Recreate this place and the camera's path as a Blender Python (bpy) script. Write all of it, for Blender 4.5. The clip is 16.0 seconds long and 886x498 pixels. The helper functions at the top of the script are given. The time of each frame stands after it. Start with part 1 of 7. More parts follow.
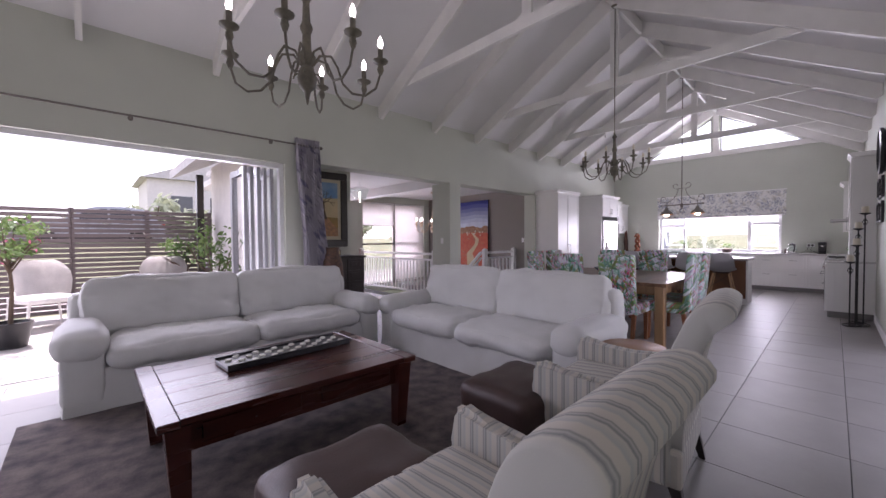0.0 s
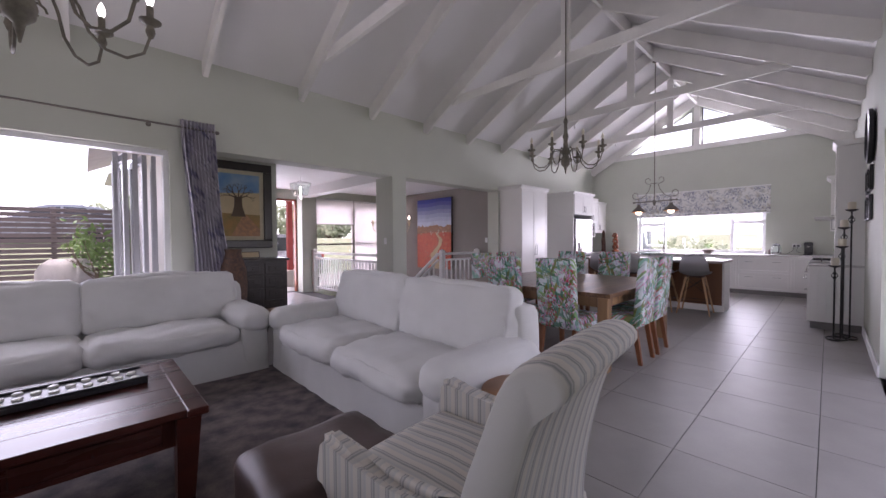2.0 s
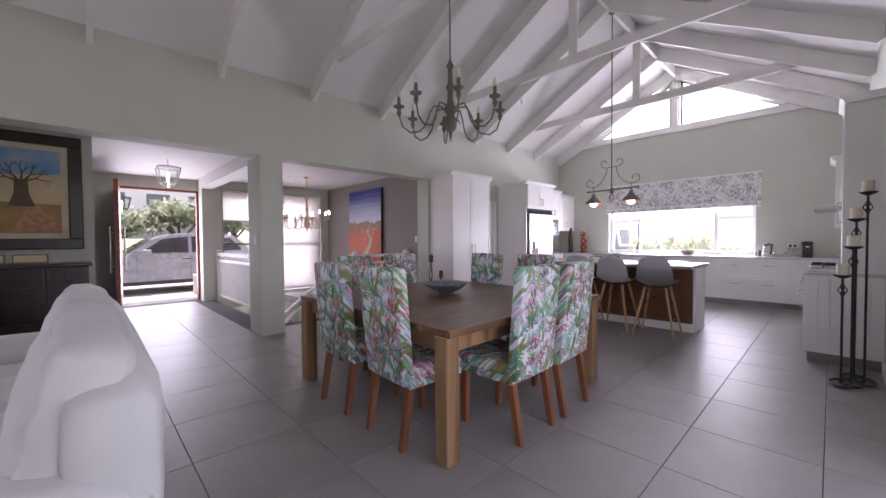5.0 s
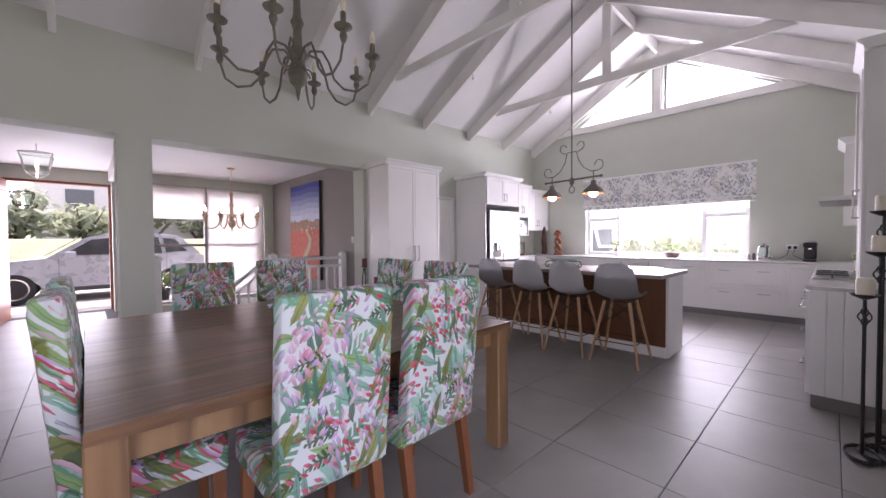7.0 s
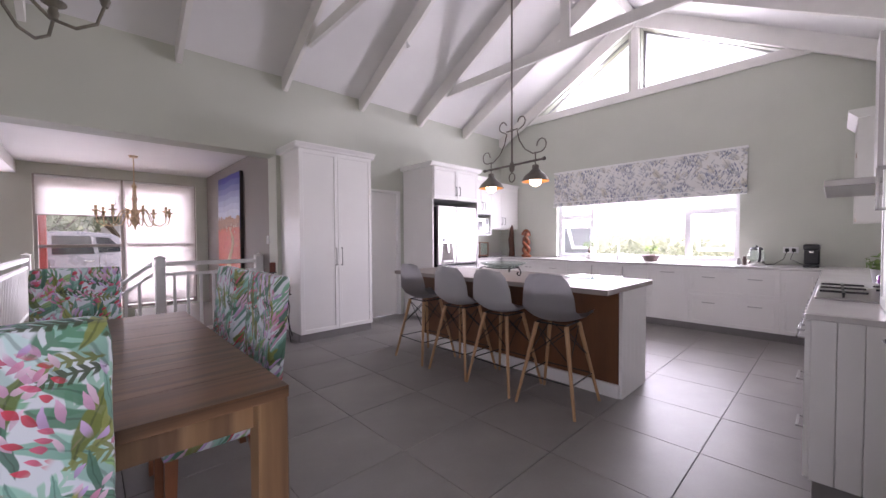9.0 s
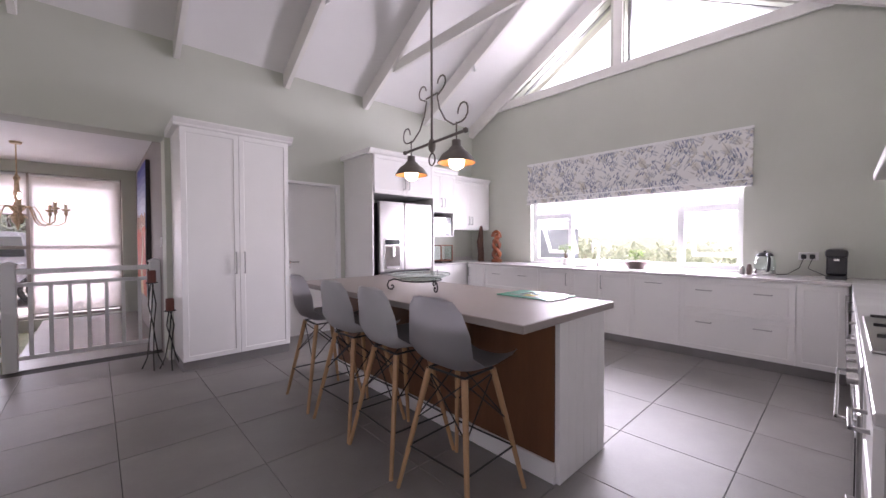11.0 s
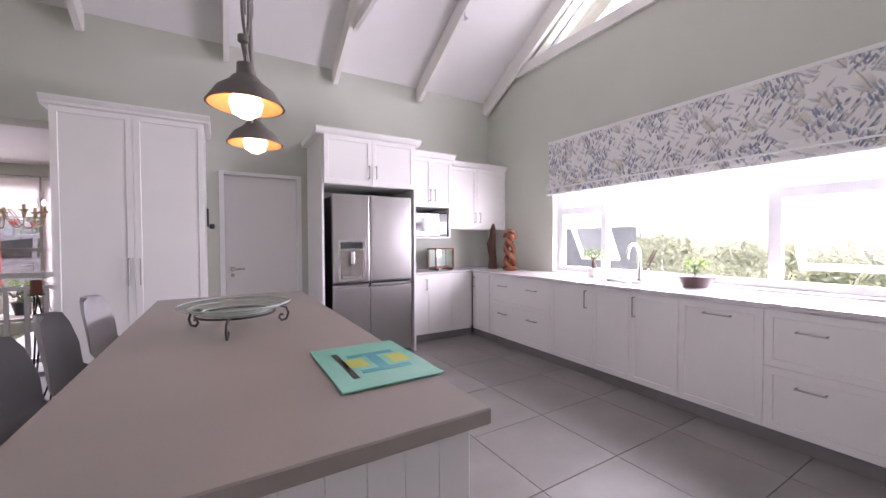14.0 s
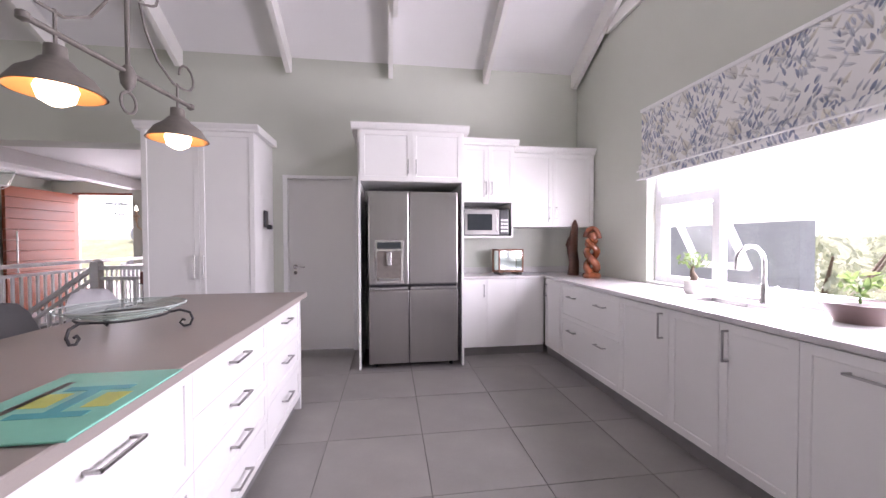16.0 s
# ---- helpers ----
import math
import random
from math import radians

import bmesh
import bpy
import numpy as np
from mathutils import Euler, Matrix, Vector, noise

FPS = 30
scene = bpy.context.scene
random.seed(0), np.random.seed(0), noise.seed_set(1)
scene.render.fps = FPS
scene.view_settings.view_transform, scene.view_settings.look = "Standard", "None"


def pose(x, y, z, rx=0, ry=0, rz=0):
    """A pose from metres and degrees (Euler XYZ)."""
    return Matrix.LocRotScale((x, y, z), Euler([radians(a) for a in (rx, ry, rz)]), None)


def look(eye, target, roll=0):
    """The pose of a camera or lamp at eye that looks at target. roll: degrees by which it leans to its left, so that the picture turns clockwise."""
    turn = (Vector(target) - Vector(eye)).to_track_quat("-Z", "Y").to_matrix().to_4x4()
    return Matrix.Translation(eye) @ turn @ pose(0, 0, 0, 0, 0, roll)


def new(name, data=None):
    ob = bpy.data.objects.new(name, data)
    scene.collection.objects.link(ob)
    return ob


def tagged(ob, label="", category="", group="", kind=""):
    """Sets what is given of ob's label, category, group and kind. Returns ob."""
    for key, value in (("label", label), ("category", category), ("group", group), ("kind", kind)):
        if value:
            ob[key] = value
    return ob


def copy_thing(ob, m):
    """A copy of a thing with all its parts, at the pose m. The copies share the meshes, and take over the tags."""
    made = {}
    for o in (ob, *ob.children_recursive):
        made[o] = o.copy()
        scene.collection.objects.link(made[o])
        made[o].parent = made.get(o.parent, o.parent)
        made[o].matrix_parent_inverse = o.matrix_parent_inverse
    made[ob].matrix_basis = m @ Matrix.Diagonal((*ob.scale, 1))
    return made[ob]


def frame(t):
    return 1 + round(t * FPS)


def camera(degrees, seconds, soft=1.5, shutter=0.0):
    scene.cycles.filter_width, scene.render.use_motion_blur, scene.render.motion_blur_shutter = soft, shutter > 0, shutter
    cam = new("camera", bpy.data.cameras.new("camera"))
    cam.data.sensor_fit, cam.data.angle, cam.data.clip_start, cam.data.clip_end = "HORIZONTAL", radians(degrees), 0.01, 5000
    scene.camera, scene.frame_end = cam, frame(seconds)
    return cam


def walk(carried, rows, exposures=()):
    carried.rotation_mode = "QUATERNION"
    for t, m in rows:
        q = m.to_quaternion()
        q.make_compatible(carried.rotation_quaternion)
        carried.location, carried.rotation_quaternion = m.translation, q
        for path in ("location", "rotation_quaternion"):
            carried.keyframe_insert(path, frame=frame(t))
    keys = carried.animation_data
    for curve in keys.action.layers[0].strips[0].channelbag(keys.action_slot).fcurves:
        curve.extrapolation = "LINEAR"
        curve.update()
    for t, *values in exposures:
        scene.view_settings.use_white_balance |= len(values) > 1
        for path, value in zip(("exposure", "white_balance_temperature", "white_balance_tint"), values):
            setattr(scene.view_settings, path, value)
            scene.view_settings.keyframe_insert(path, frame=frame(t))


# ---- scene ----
cam = camera(99.8, 16.0)
METRES, EYE, TILT, LEAN, TURN = 10.4, 1.28, 0.0, 0.0, -43.6
ROWS = [
    (0.0, 0.0, 0.0, 0.0, -0.01, -1.35, 0.38),
    (0.5, 0.0207, 0.0155, -0.0002, -0.23, -1.37, 0.38),
    (1.0, 0.0433, 0.0321, -0.0, -0.35, -1.39, 0.38),
    (1.5, 0.0664, 0.0516, 0.0002, -0.41, -1.37, 0.39),
    (2.0, 0.0908, 0.0725, 0.0007, -0.43, -1.43, 0.38),
    (2.5, 0.1149, 0.094, -0.0001, -0.41, -1.38, 0.38),
    (3.0, 0.1389, 0.1172, -0.0007, -0.41, -1.42, 0.38),
    (3.5, 0.1638, 0.141, -0.0013, -0.42, -1.37, 0.43),
    (4.0, 0.1896, 0.1658, -0.0019, -0.36, -1.43, 0.41),
    (6.5, 0.3119, 0.2914, -0.0026, -0.14, -1.41, 0.45),
    (7.0, 0.3348, 0.315, -0.0018, -0.16, -1.44, 0.44),
    (7.5, 0.359, 0.3389, -0.0018, -0.12, -1.38, 0.4),
    (8.0, 0.3826, 0.3617, -0.0013, -0.1, -1.44, 0.36),
    (8.5, 0.405, 0.3841, -0.0019, -0.06, -1.43, 0.34),
    (9.0, 0.4265, 0.4077, -0.0013, -0.03, -1.52, 0.33),
    (9.5, 0.4481, 0.431, -0.0034, 0.07, -1.34, 0.25),
    (12.0, 0.5396, 0.5465, 0.0011, 2.32, -1.38, 0.27),
    (12.5, 0.5564, 0.5677, 0.0012, 3.84, -1.39, 0.29),
    (13.0, 0.5733, 0.589, 0.0009, 5.84, -1.38, 0.25),
    (13.5, 0.5918, 0.6111, 0.0007, 8.67, -1.28, 0.2),
    (14.0, 0.6106, 0.6339, 0.0022, 12.87, -1.28, 0.25),
    (14.5, 0.6288, 0.6567, 0.0022, 18.31, -1.23, 0.27),
    (15.0, 0.6478, 0.6791, 0.0018, 24.11, -1.22, 0.21),
    (15.5, 0.6669, 0.7014, 0.0011, 29.75, -1.15, 0.2),
    (16.0, 0.6861, 0.7234, 0.0019, 35.52, -1.23, 0.17),
]
walk(cam, [(t, pose(0, 0, EYE, TILT, LEAN, TURN) @ pose(METRES * x, METRES * y, METRES * z, 90 + pitch, roll, yaw)) for t, x, y, z, yaw, pitch, roll in ROWS], [(0.0, 0.85, 6150, 33), (4.0, 1.05, 6150, 33), (8.0, 1.25, 6300, 33), (16.0, 1.25, 6350, 33)])

# ---- world, sun, window light ----
world = bpy.data.worlds.new("world")
scene.world = world
world.use_nodes = True
wn, wl = world.node_tree.nodes, world.node_tree.links
sky = wn.new("ShaderNodeTexSky")
sky.sky_type, sky.sun_disc = "NISHITA", False
sky.sun_elevation, sky.sun_rotation = radians(62), radians(20)
sky.air_density, sky.dust_density, sky.ozone_density = 1.0, 1.5, 1.0
haze = wn.new("ShaderNodeHueSaturation")
haze.inputs["Saturation"].default_value, haze.inputs["Value"].default_value = 0.3, 1.7
wl.new(sky.outputs[0], haze.inputs["Color"])
wl.new(haze.outputs[0], wn["Background"].inputs[0])
wn["Background"].inputs[1].default_value = 0.15
SUN = bpy.data.lights.new("sun", "SUN")
SUN.energy, SUN.angle, SUN.color = 5.0, radians(0.6), (1.0, 0.95, 0.88)
sun_ob = new("sun", SUN)
sun_ob.matrix_world = look((3, 20, 40), (0.5, 8.5, 0))


def window_light(name, at, to, w, h, power, colour=(0.95, 0.97, 1.0)):
    d = bpy.data.lights.new(name, "AREA")
    d.shape, d.size, d.size_y, d.energy, d.color = "RECTANGLE", w, h, power, colour
    o = new(name, d)
    o.matrix_world = look(at, to)
    return o


window_light("patio_daylight", (-0.6, 5.5, 1.3), (-0.6, 0, 0.9), 4.6, 2.1, 52)
window_light("back_daylight", (-4.55, 1.2, 1.35), (0, 1.0, 0.9), 3.0, 2.0, 5)
window_light("south_daylight", (4.7, -0.56, 1.2), (4.7, 3, 0.9), 3.2, 2.0, 6)
window_light("kitchen_daylight", (13.02, 2.3, 1.5), (8, 2.3, 1.2), 2.7, 1.0, 84)
window_light("gable_daylight", (13.05, 2.3, 4.0), (8, 2.3, 2.4), 2.6, 0.6, 38)
window_light("entrance_daylight", (4.45, 9.6, 1.2), (4.45, 5, 0.8), 1.2, 2.0, 20)
window_light("stair_daylight", (6.6, 9.3, 1.2), (6.6, 5, 0.8), 2.0, 2.0, 34)


# ---- helpers ----
def part(name, bm, material, parent=None, label="", smooth=False):
    me = bpy.data.meshes.new(name)
    bmesh.ops.recalc_face_normals(bm, faces=bm.faces)
    if smooth:
        for f in bm.faces:
            f.smooth = True
    bm.to_mesh(me)
    bm.free()
    me.materials.append(material)
    ob = new(name, me)
    if smooth:
        me.set_sharp_from_angle(angle=radians(50))
    if parent:
        ob.parent = parent
    return tagged(ob, label)


def thing(name, m, label, category, group="", kind=""):
    ob = new(name)
    ob.matrix_basis = m
    return tagged(ob, label, category, group, kind)


def setting(ob, label="", category=""):
    return tagged(ob, label, category, kind="structure")


def box(bm, x0, x1, y0, y1, z0, z1, bevel=0.0, seg=1, m=None):
    s = bmesh.ops.create_cube(bm, size=1)["verts"]
    M = Matrix.Translation(((x0 + x1) / 2, (y0 + y1) / 2, (z0 + z1) / 2)) @ Matrix.Diagonal((x1 - x0, y1 - y0, z1 - z0, 1))
    bmesh.ops.transform(bm, matrix=(m @ M) if m else M, verts=s)
    if bevel:
        es = list({e for v in s for e in v.link_edges})
        bmesh.ops.bevel(bm, geom=es, offset=bevel, segments=seg, affect="EDGES", profile=0.5)
    return bm


def B(*a, **k):
    return box(bmesh.new(), *a, **k)


def prism(bm, pts, axis, a, b):
    """A polygon in the plane across an axis, drawn out from a to b along it."""
    def p3(u, v, w):
        return {"x": (w, u, v), "y": (u, w, v), "z": (u, v, w)}[axis]
    lo = [bm.verts.new(p3(u, v, a)) for u, v in pts]
    hi = [bm.verts.new(p3(u, v, b)) for u, v in pts]
    bm.faces.new(lo), bm.faces.new(hi[::-1])
    for i in range(len(pts)):
        j = (i + 1) % len(pts)
        bm.faces.new((lo[i], lo[j], hi[j], hi[i]))
    return bm


def lathe(bm, prof, n=20, m=None):
    """A profile of (radius, height) turned round z."""
    rings = []
    for r, z in prof:
        ring = [bm.verts.new((max(r, 1e-4) * math.cos(2 * math.pi * i / n), max(r, 1e-4) * math.sin(2 * math.pi * i / n), z)) for i in range(n)]
        rings.append(ring)
    for a, b in zip(rings, rings[1:]):
        for i in range(n):
            bm.faces.new((a[i], a[(i + 1) % n], b[(i + 1) % n], b[i]))
    bm.faces.new(rings[0][::-1]), bm.faces.new(rings[-1])
    if m:
        bmesh.ops.transform(bm, matrix=m, verts=[v for r in rings for v in r])
    return bm


def tube(bm, pts, r, n=8, closed=False):
    """A round rod along points; r one radius or one for each point."""
    P = [Vector(p) for p in pts]
    rs = r if isinstance(r, (list, tuple)) else [r] * len(P)
    rings, up = [], None
    for i, p in enumerate(P):
        a = P[i - 1] if (i or closed) else p
        b = P[(i + 1) % len(P)] if (i < len(P) - 1 or closed) else p
        d = (b - a).normalized()
        if up is None:
            up = Vector((0, 0, 1)) if abs(d.z) < 0.9 else Vector((1, 0, 0))
        s = d.cross(up).normalized()
        up = s.cross(d).normalized()
        rings.append([bm.verts.new(p + rs[i] * (math.cos(2 * math.pi * k / n) * s + math.sin(2 * math.pi * k / n) * up)) for k in range(n)])
    for a, b in zip(rings, rings[1:] + ([rings[0]] if closed else [])):
        for i in range(n):
            bm.faces.new((a[i], a[(i + 1) % n], b[(i + 1) % n], b[i]))
    if not closed:
        bm.faces.new(rings[0][::-1]), bm.faces.new(rings[-1])
    return bm


def taper(bm, p0, p1, w0, w1, d0=None, d1=None):
    """A square bar from p0 to p1, of widths w (x) and d (y) at each end."""
    d0, d1 = d0 or w0, d1 or w1
    q = [(-1, -1), (1, -1), (1, 1), (-1, 1)]
    lo = [bm.verts.new((p0[0] + a * w0 / 2, p0[1] + b * d0 / 2, p0[2])) for a, b in q]
    hi = [bm.verts.new((p1[0] + a * w1 / 2, p1[1] + b * d1 / 2, p1[2])) for a, b in q]
    bm.faces.new(lo[::-1]), bm.faces.new(hi)
    for i in range(4):
        bm.faces.new((lo[i], lo[(i + 1) % 4], hi[(i + 1) % 4], hi[i]))
    return bm


def join(target, bm):
    """Adds the mesh bm to target and frees it."""
    twin = {v: target.verts.new(v.co) for v in bm.verts}
    for f in bm.faces:
        target.faces.new([twin[v] for v in f.verts])
    bm.free()
    return target


def cushion(bm, x0, x1, y0, y1, z0, z1, soft=0.35, puff=0.02, wrinkle=0.006, n=10, seed=0, m=None):
    """A soft stuffed block: a rounded box whose faces swell and crease."""
    target, bm = bm, bmesh.new()
    s = bmesh.ops.create_cube(bm, size=2)["verts"]
    es = list({e for v in s for e in v.link_edges})
    bmesh.ops.subdivide_edges(bm, edges=es, cuts=n, use_grid_fill=True)
    vs = list(bm.verts)
    hx, hy, hz = (x1 - x0) / 2, (y1 - y0) / 2, (z1 - z0) / 2
    r = min(hx, hy, hz) * soft * 2
    for v in vs:
        c = v.co.copy()
        p = Vector((c.x * hx, c.y * hy, c.z * hz))
        core = Vector([max(-h + r, min(h - r, q)) if h > r else 0 for h, q in zip((hx, hy, hz), p)])
        d = p - core
        k = max(abs(d.x), abs(d.y), abs(d.z))
        if d.length > 1e-6 and k > 0:
            p = core + d.normalized() * min(k, r)
        sw = puff * ((1 - c.x ** 2) * (1 - c.y ** 2) + (1 - c.x ** 2) * (1 - c.z ** 2) + (1 - c.y ** 2) * (1 - c.z ** 2))
        out = Vector((c.x / max(hx, .05), c.y / max(hy, .05), c.z / max(hz, .05))).normalized()
        q = p * 6 + Vector((seed * 3.1, seed * 1.7, 0))
        p += out * (sw + wrinkle * (noise.noise(q) + 0.6 * noise.noise(q * 2.7)))
        p += Vector(((x0 + x1) / 2, (y0 + y1) / 2, (z0 + z1) / 2))
        v.co = (m @ p) if m else p
    return join(target, bm)


# ---- materials ----
def mat(name, colour, rough=0.5, metal=0.0, vary=0.12, scale=6.0, grain=0.0, grain_scale=120.0, bump=0.0, stretch=(1, 1, 1), gloss_vary=0.06,
        rand=0.0, two=None, coat=0.0, sheen=0.0, spec=0.5, space="Object"):
    """A surface with slow stains, fine grain, and a little relief. two: a second colour for the stains."""
    m = bpy.data.materials.new(name)
    m.use_nodes = True
    N, L = m.node_tree.nodes, m.node_tree.links
    b = N["Principled BSDF"]
    tc, mp = N.new("ShaderNodeTexCoord"), N.new("ShaderNodeMapping")
    mp.inputs["Scale"].default_value = stretch
    L.new(tc.outputs[space], mp.inputs[0])
    n1, n2 = N.new("ShaderNodeTexNoise"), N.new("ShaderNodeTexNoise")
    n1.inputs["Scale"].default_value, n1.inputs["Detail"].default_value = scale, 5
    n2.inputs["Scale"].default_value, n2.inputs["Detail"].default_value = grain_scale, 3
    L.new(mp.outputs[0], n1.inputs[0]), L.new(mp.outputs[0], n2.inputs[0])
    mix = N.new("ShaderNodeMix")
    mix.data_type = "RGBA"
    dark = two or [c * (1 - vary) for c in colour]
    light = colour if two else [min(1, c * (1 + vary * 0.5)) for c in colour]
    mix.inputs[6].default_value, mix.inputs[7].default_value = (*dark, 1), (*light, 1)
    rmp = N.new("ShaderNodeMapRange")
    rmp.inputs[1].default_value, rmp.inputs[2].default_value = 0.3, 0.7
    L.new(n1.outputs[0], rmp.inputs[0]), L.new(rmp.outputs[0], mix.inputs[0])
    col = mix.outputs[2]
    hsv = N.new("ShaderNodeHueSaturation")
    L.new(col, hsv.inputs["Color"])
    val = N.new("ShaderNodeMath")
    val.operation = "MULTIPLY_ADD"
    L.new(n2.outputs[0], val.inputs[0])
    val.inputs[1].default_value, val.inputs[2].default_value = grain * 2, 1 - grain
    out = val.outputs[0]
    if rand:
        oi, ra = N.new("ShaderNodeObjectInfo"), N.new("ShaderNodeMath")
        ra.operation = "MULTIPLY_ADD"
        L.new(oi.outputs["Random"], ra.inputs[0])
        ra.inputs[1].default_value, ra.inputs[2].default_value = rand, -rand / 2
        ad = N.new("ShaderNodeMath")
        L.new(out, ad.inputs[0]), L.new(ra.outputs[0], ad.inputs[1])
        out = ad.outputs[0]
    L.new(out, hsv.inputs["Value"])
    L.new(hsv.outputs[0], b.inputs["Base Color"])
    b.inputs["Metallic"].default_value = metal
    b.inputs["Coat Weight"].default_value, b.inputs["Sheen Weight"].default_value = coat, sheen
    b.inputs["Specular IOR Level"].default_value = spec
    rr = N.new("ShaderNodeMapRange")
    rr.inputs[3].default_value, rr.inputs[4].default_value = max(0.02, rough - gloss_vary), min(1, rough + gloss_vary)
    L.new(n1.outputs[0], rr.inputs[0]), L.new(rr.outputs[0], b.inputs["Roughness"])
    if bump:
        bp = N.new("ShaderNodeBump")
        bp.inputs["Strength"].default_value, bp.inputs["Distance"].default_value = bump, 0.004
        L.new(n2.outputs[0], bp.inputs["Height"]), L.new(bp.outputs[0], b.inputs["Normal"])
    return m


def glow(name, colour, strength):
    m = bpy.data.materials.new(name)
    m.use_nodes = True
    b = m.node_tree.nodes["Principled BSDF"]
    b.inputs["Base Color"].default_value = (*colour, 1)
    b.inputs["Emission Color"].default_value, b.inputs["Emission Strength"].default_value = (*colour, 1), strength
    return m


def glass(name, tint=(1, 1, 1), rough=0.02, gloss=0.035):
    """Thin clear glass: mostly see-through, with a gloss."""
    m = bpy.data.materials.new(name)
    m.use_nodes = True
    N, L = m.node_tree.nodes, m.node_tree.links
    tr, gl, mx = N.new("ShaderNodeBsdfTransparent"), N.new("ShaderNodeBsdfGlossy"), N.new("ShaderNodeMixShader")
    tr.inputs[0].default_value = (*tint, 1)
    gl.inputs["Roughness"].default_value = rough
    mx.inputs[0].default_value = gloss
    L.new(tr.outputs[0], mx.inputs[1]), L.new(gl.outputs[0], mx.inputs[2])
    L.new(mx.outputs[0], N["Material Output"].inputs[0])
    return m


WALL = mat("wall_paint", (0.555, 0.575, 0.505), 0.7, vary=0.05, scale=1.2, grain=0.02, bump=0.05, grain_scale=200)
CEIL = mat("ceiling_paint", (0.80, 0.79, 0.785), 0.6, vary=0.04, scale=1.0, grain=0.02, bump=0.04)
BEAM = mat("beam_paint", (0.80, 0.785, 0.75), 0.5, vary=0.07, scale=3, grain=0.03, bump=0.08, stretch=(1, 1, 1))
GREY = mat("warm_grey_paint", (0.27, 0.245, 0.225), 0.7, vary=0.06, scale=1.5, grain=0.02, bump=0.05)
TILE = mat("grey_porcelain", (0.265, 0.25, 0.235), 0.42, vary=0.18, scale=2.2, grain=0.05, grain_scale=60, bump=0.03, rand=0.08, gloss_vary=0.08)
GROUT = mat("dark_grout", (0.05, 0.048, 0.045), 0.9, grain=0.1)
WHITE = mat("white_lacquer", (0.80, 0.79, 0.77), 0.35, vary=0.03, scale=2, grain=0.01)
TRIM = mat("white_trim", (0.80, 0.80, 0.79), 0.45, vary=0.04, scale=3)
ALU = mat("white_aluminium", (0.75, 0.75, 0.76), 0.35, vary=0.03)
STONE = mat("quartz_top", (0.62, 0.60, 0.59), 0.2, vary=0.05, scale=4, grain=0.05, grain_scale=160, gloss_vary=0.02)
TAUPE = mat("taupe_quartz", (0.31, 0.272, 0.246), 0.42, vary=0.06, scale=2.5, grain=0.05, grain_scale=160, gloss_vary=0.03)
PLINTH = mat("grey_plinth", (0.20, 0.19, 0.185), 0.45)
GLASS = glass("window_glass")
WOOD = mat("brown_panel_wood", (0.20, 0.085, 0.035), 0.45, two=(0.12, 0.05, 0.022), scale=5, stretch=(1, 1, 0.15), grain=0.12, grain_scale=60)


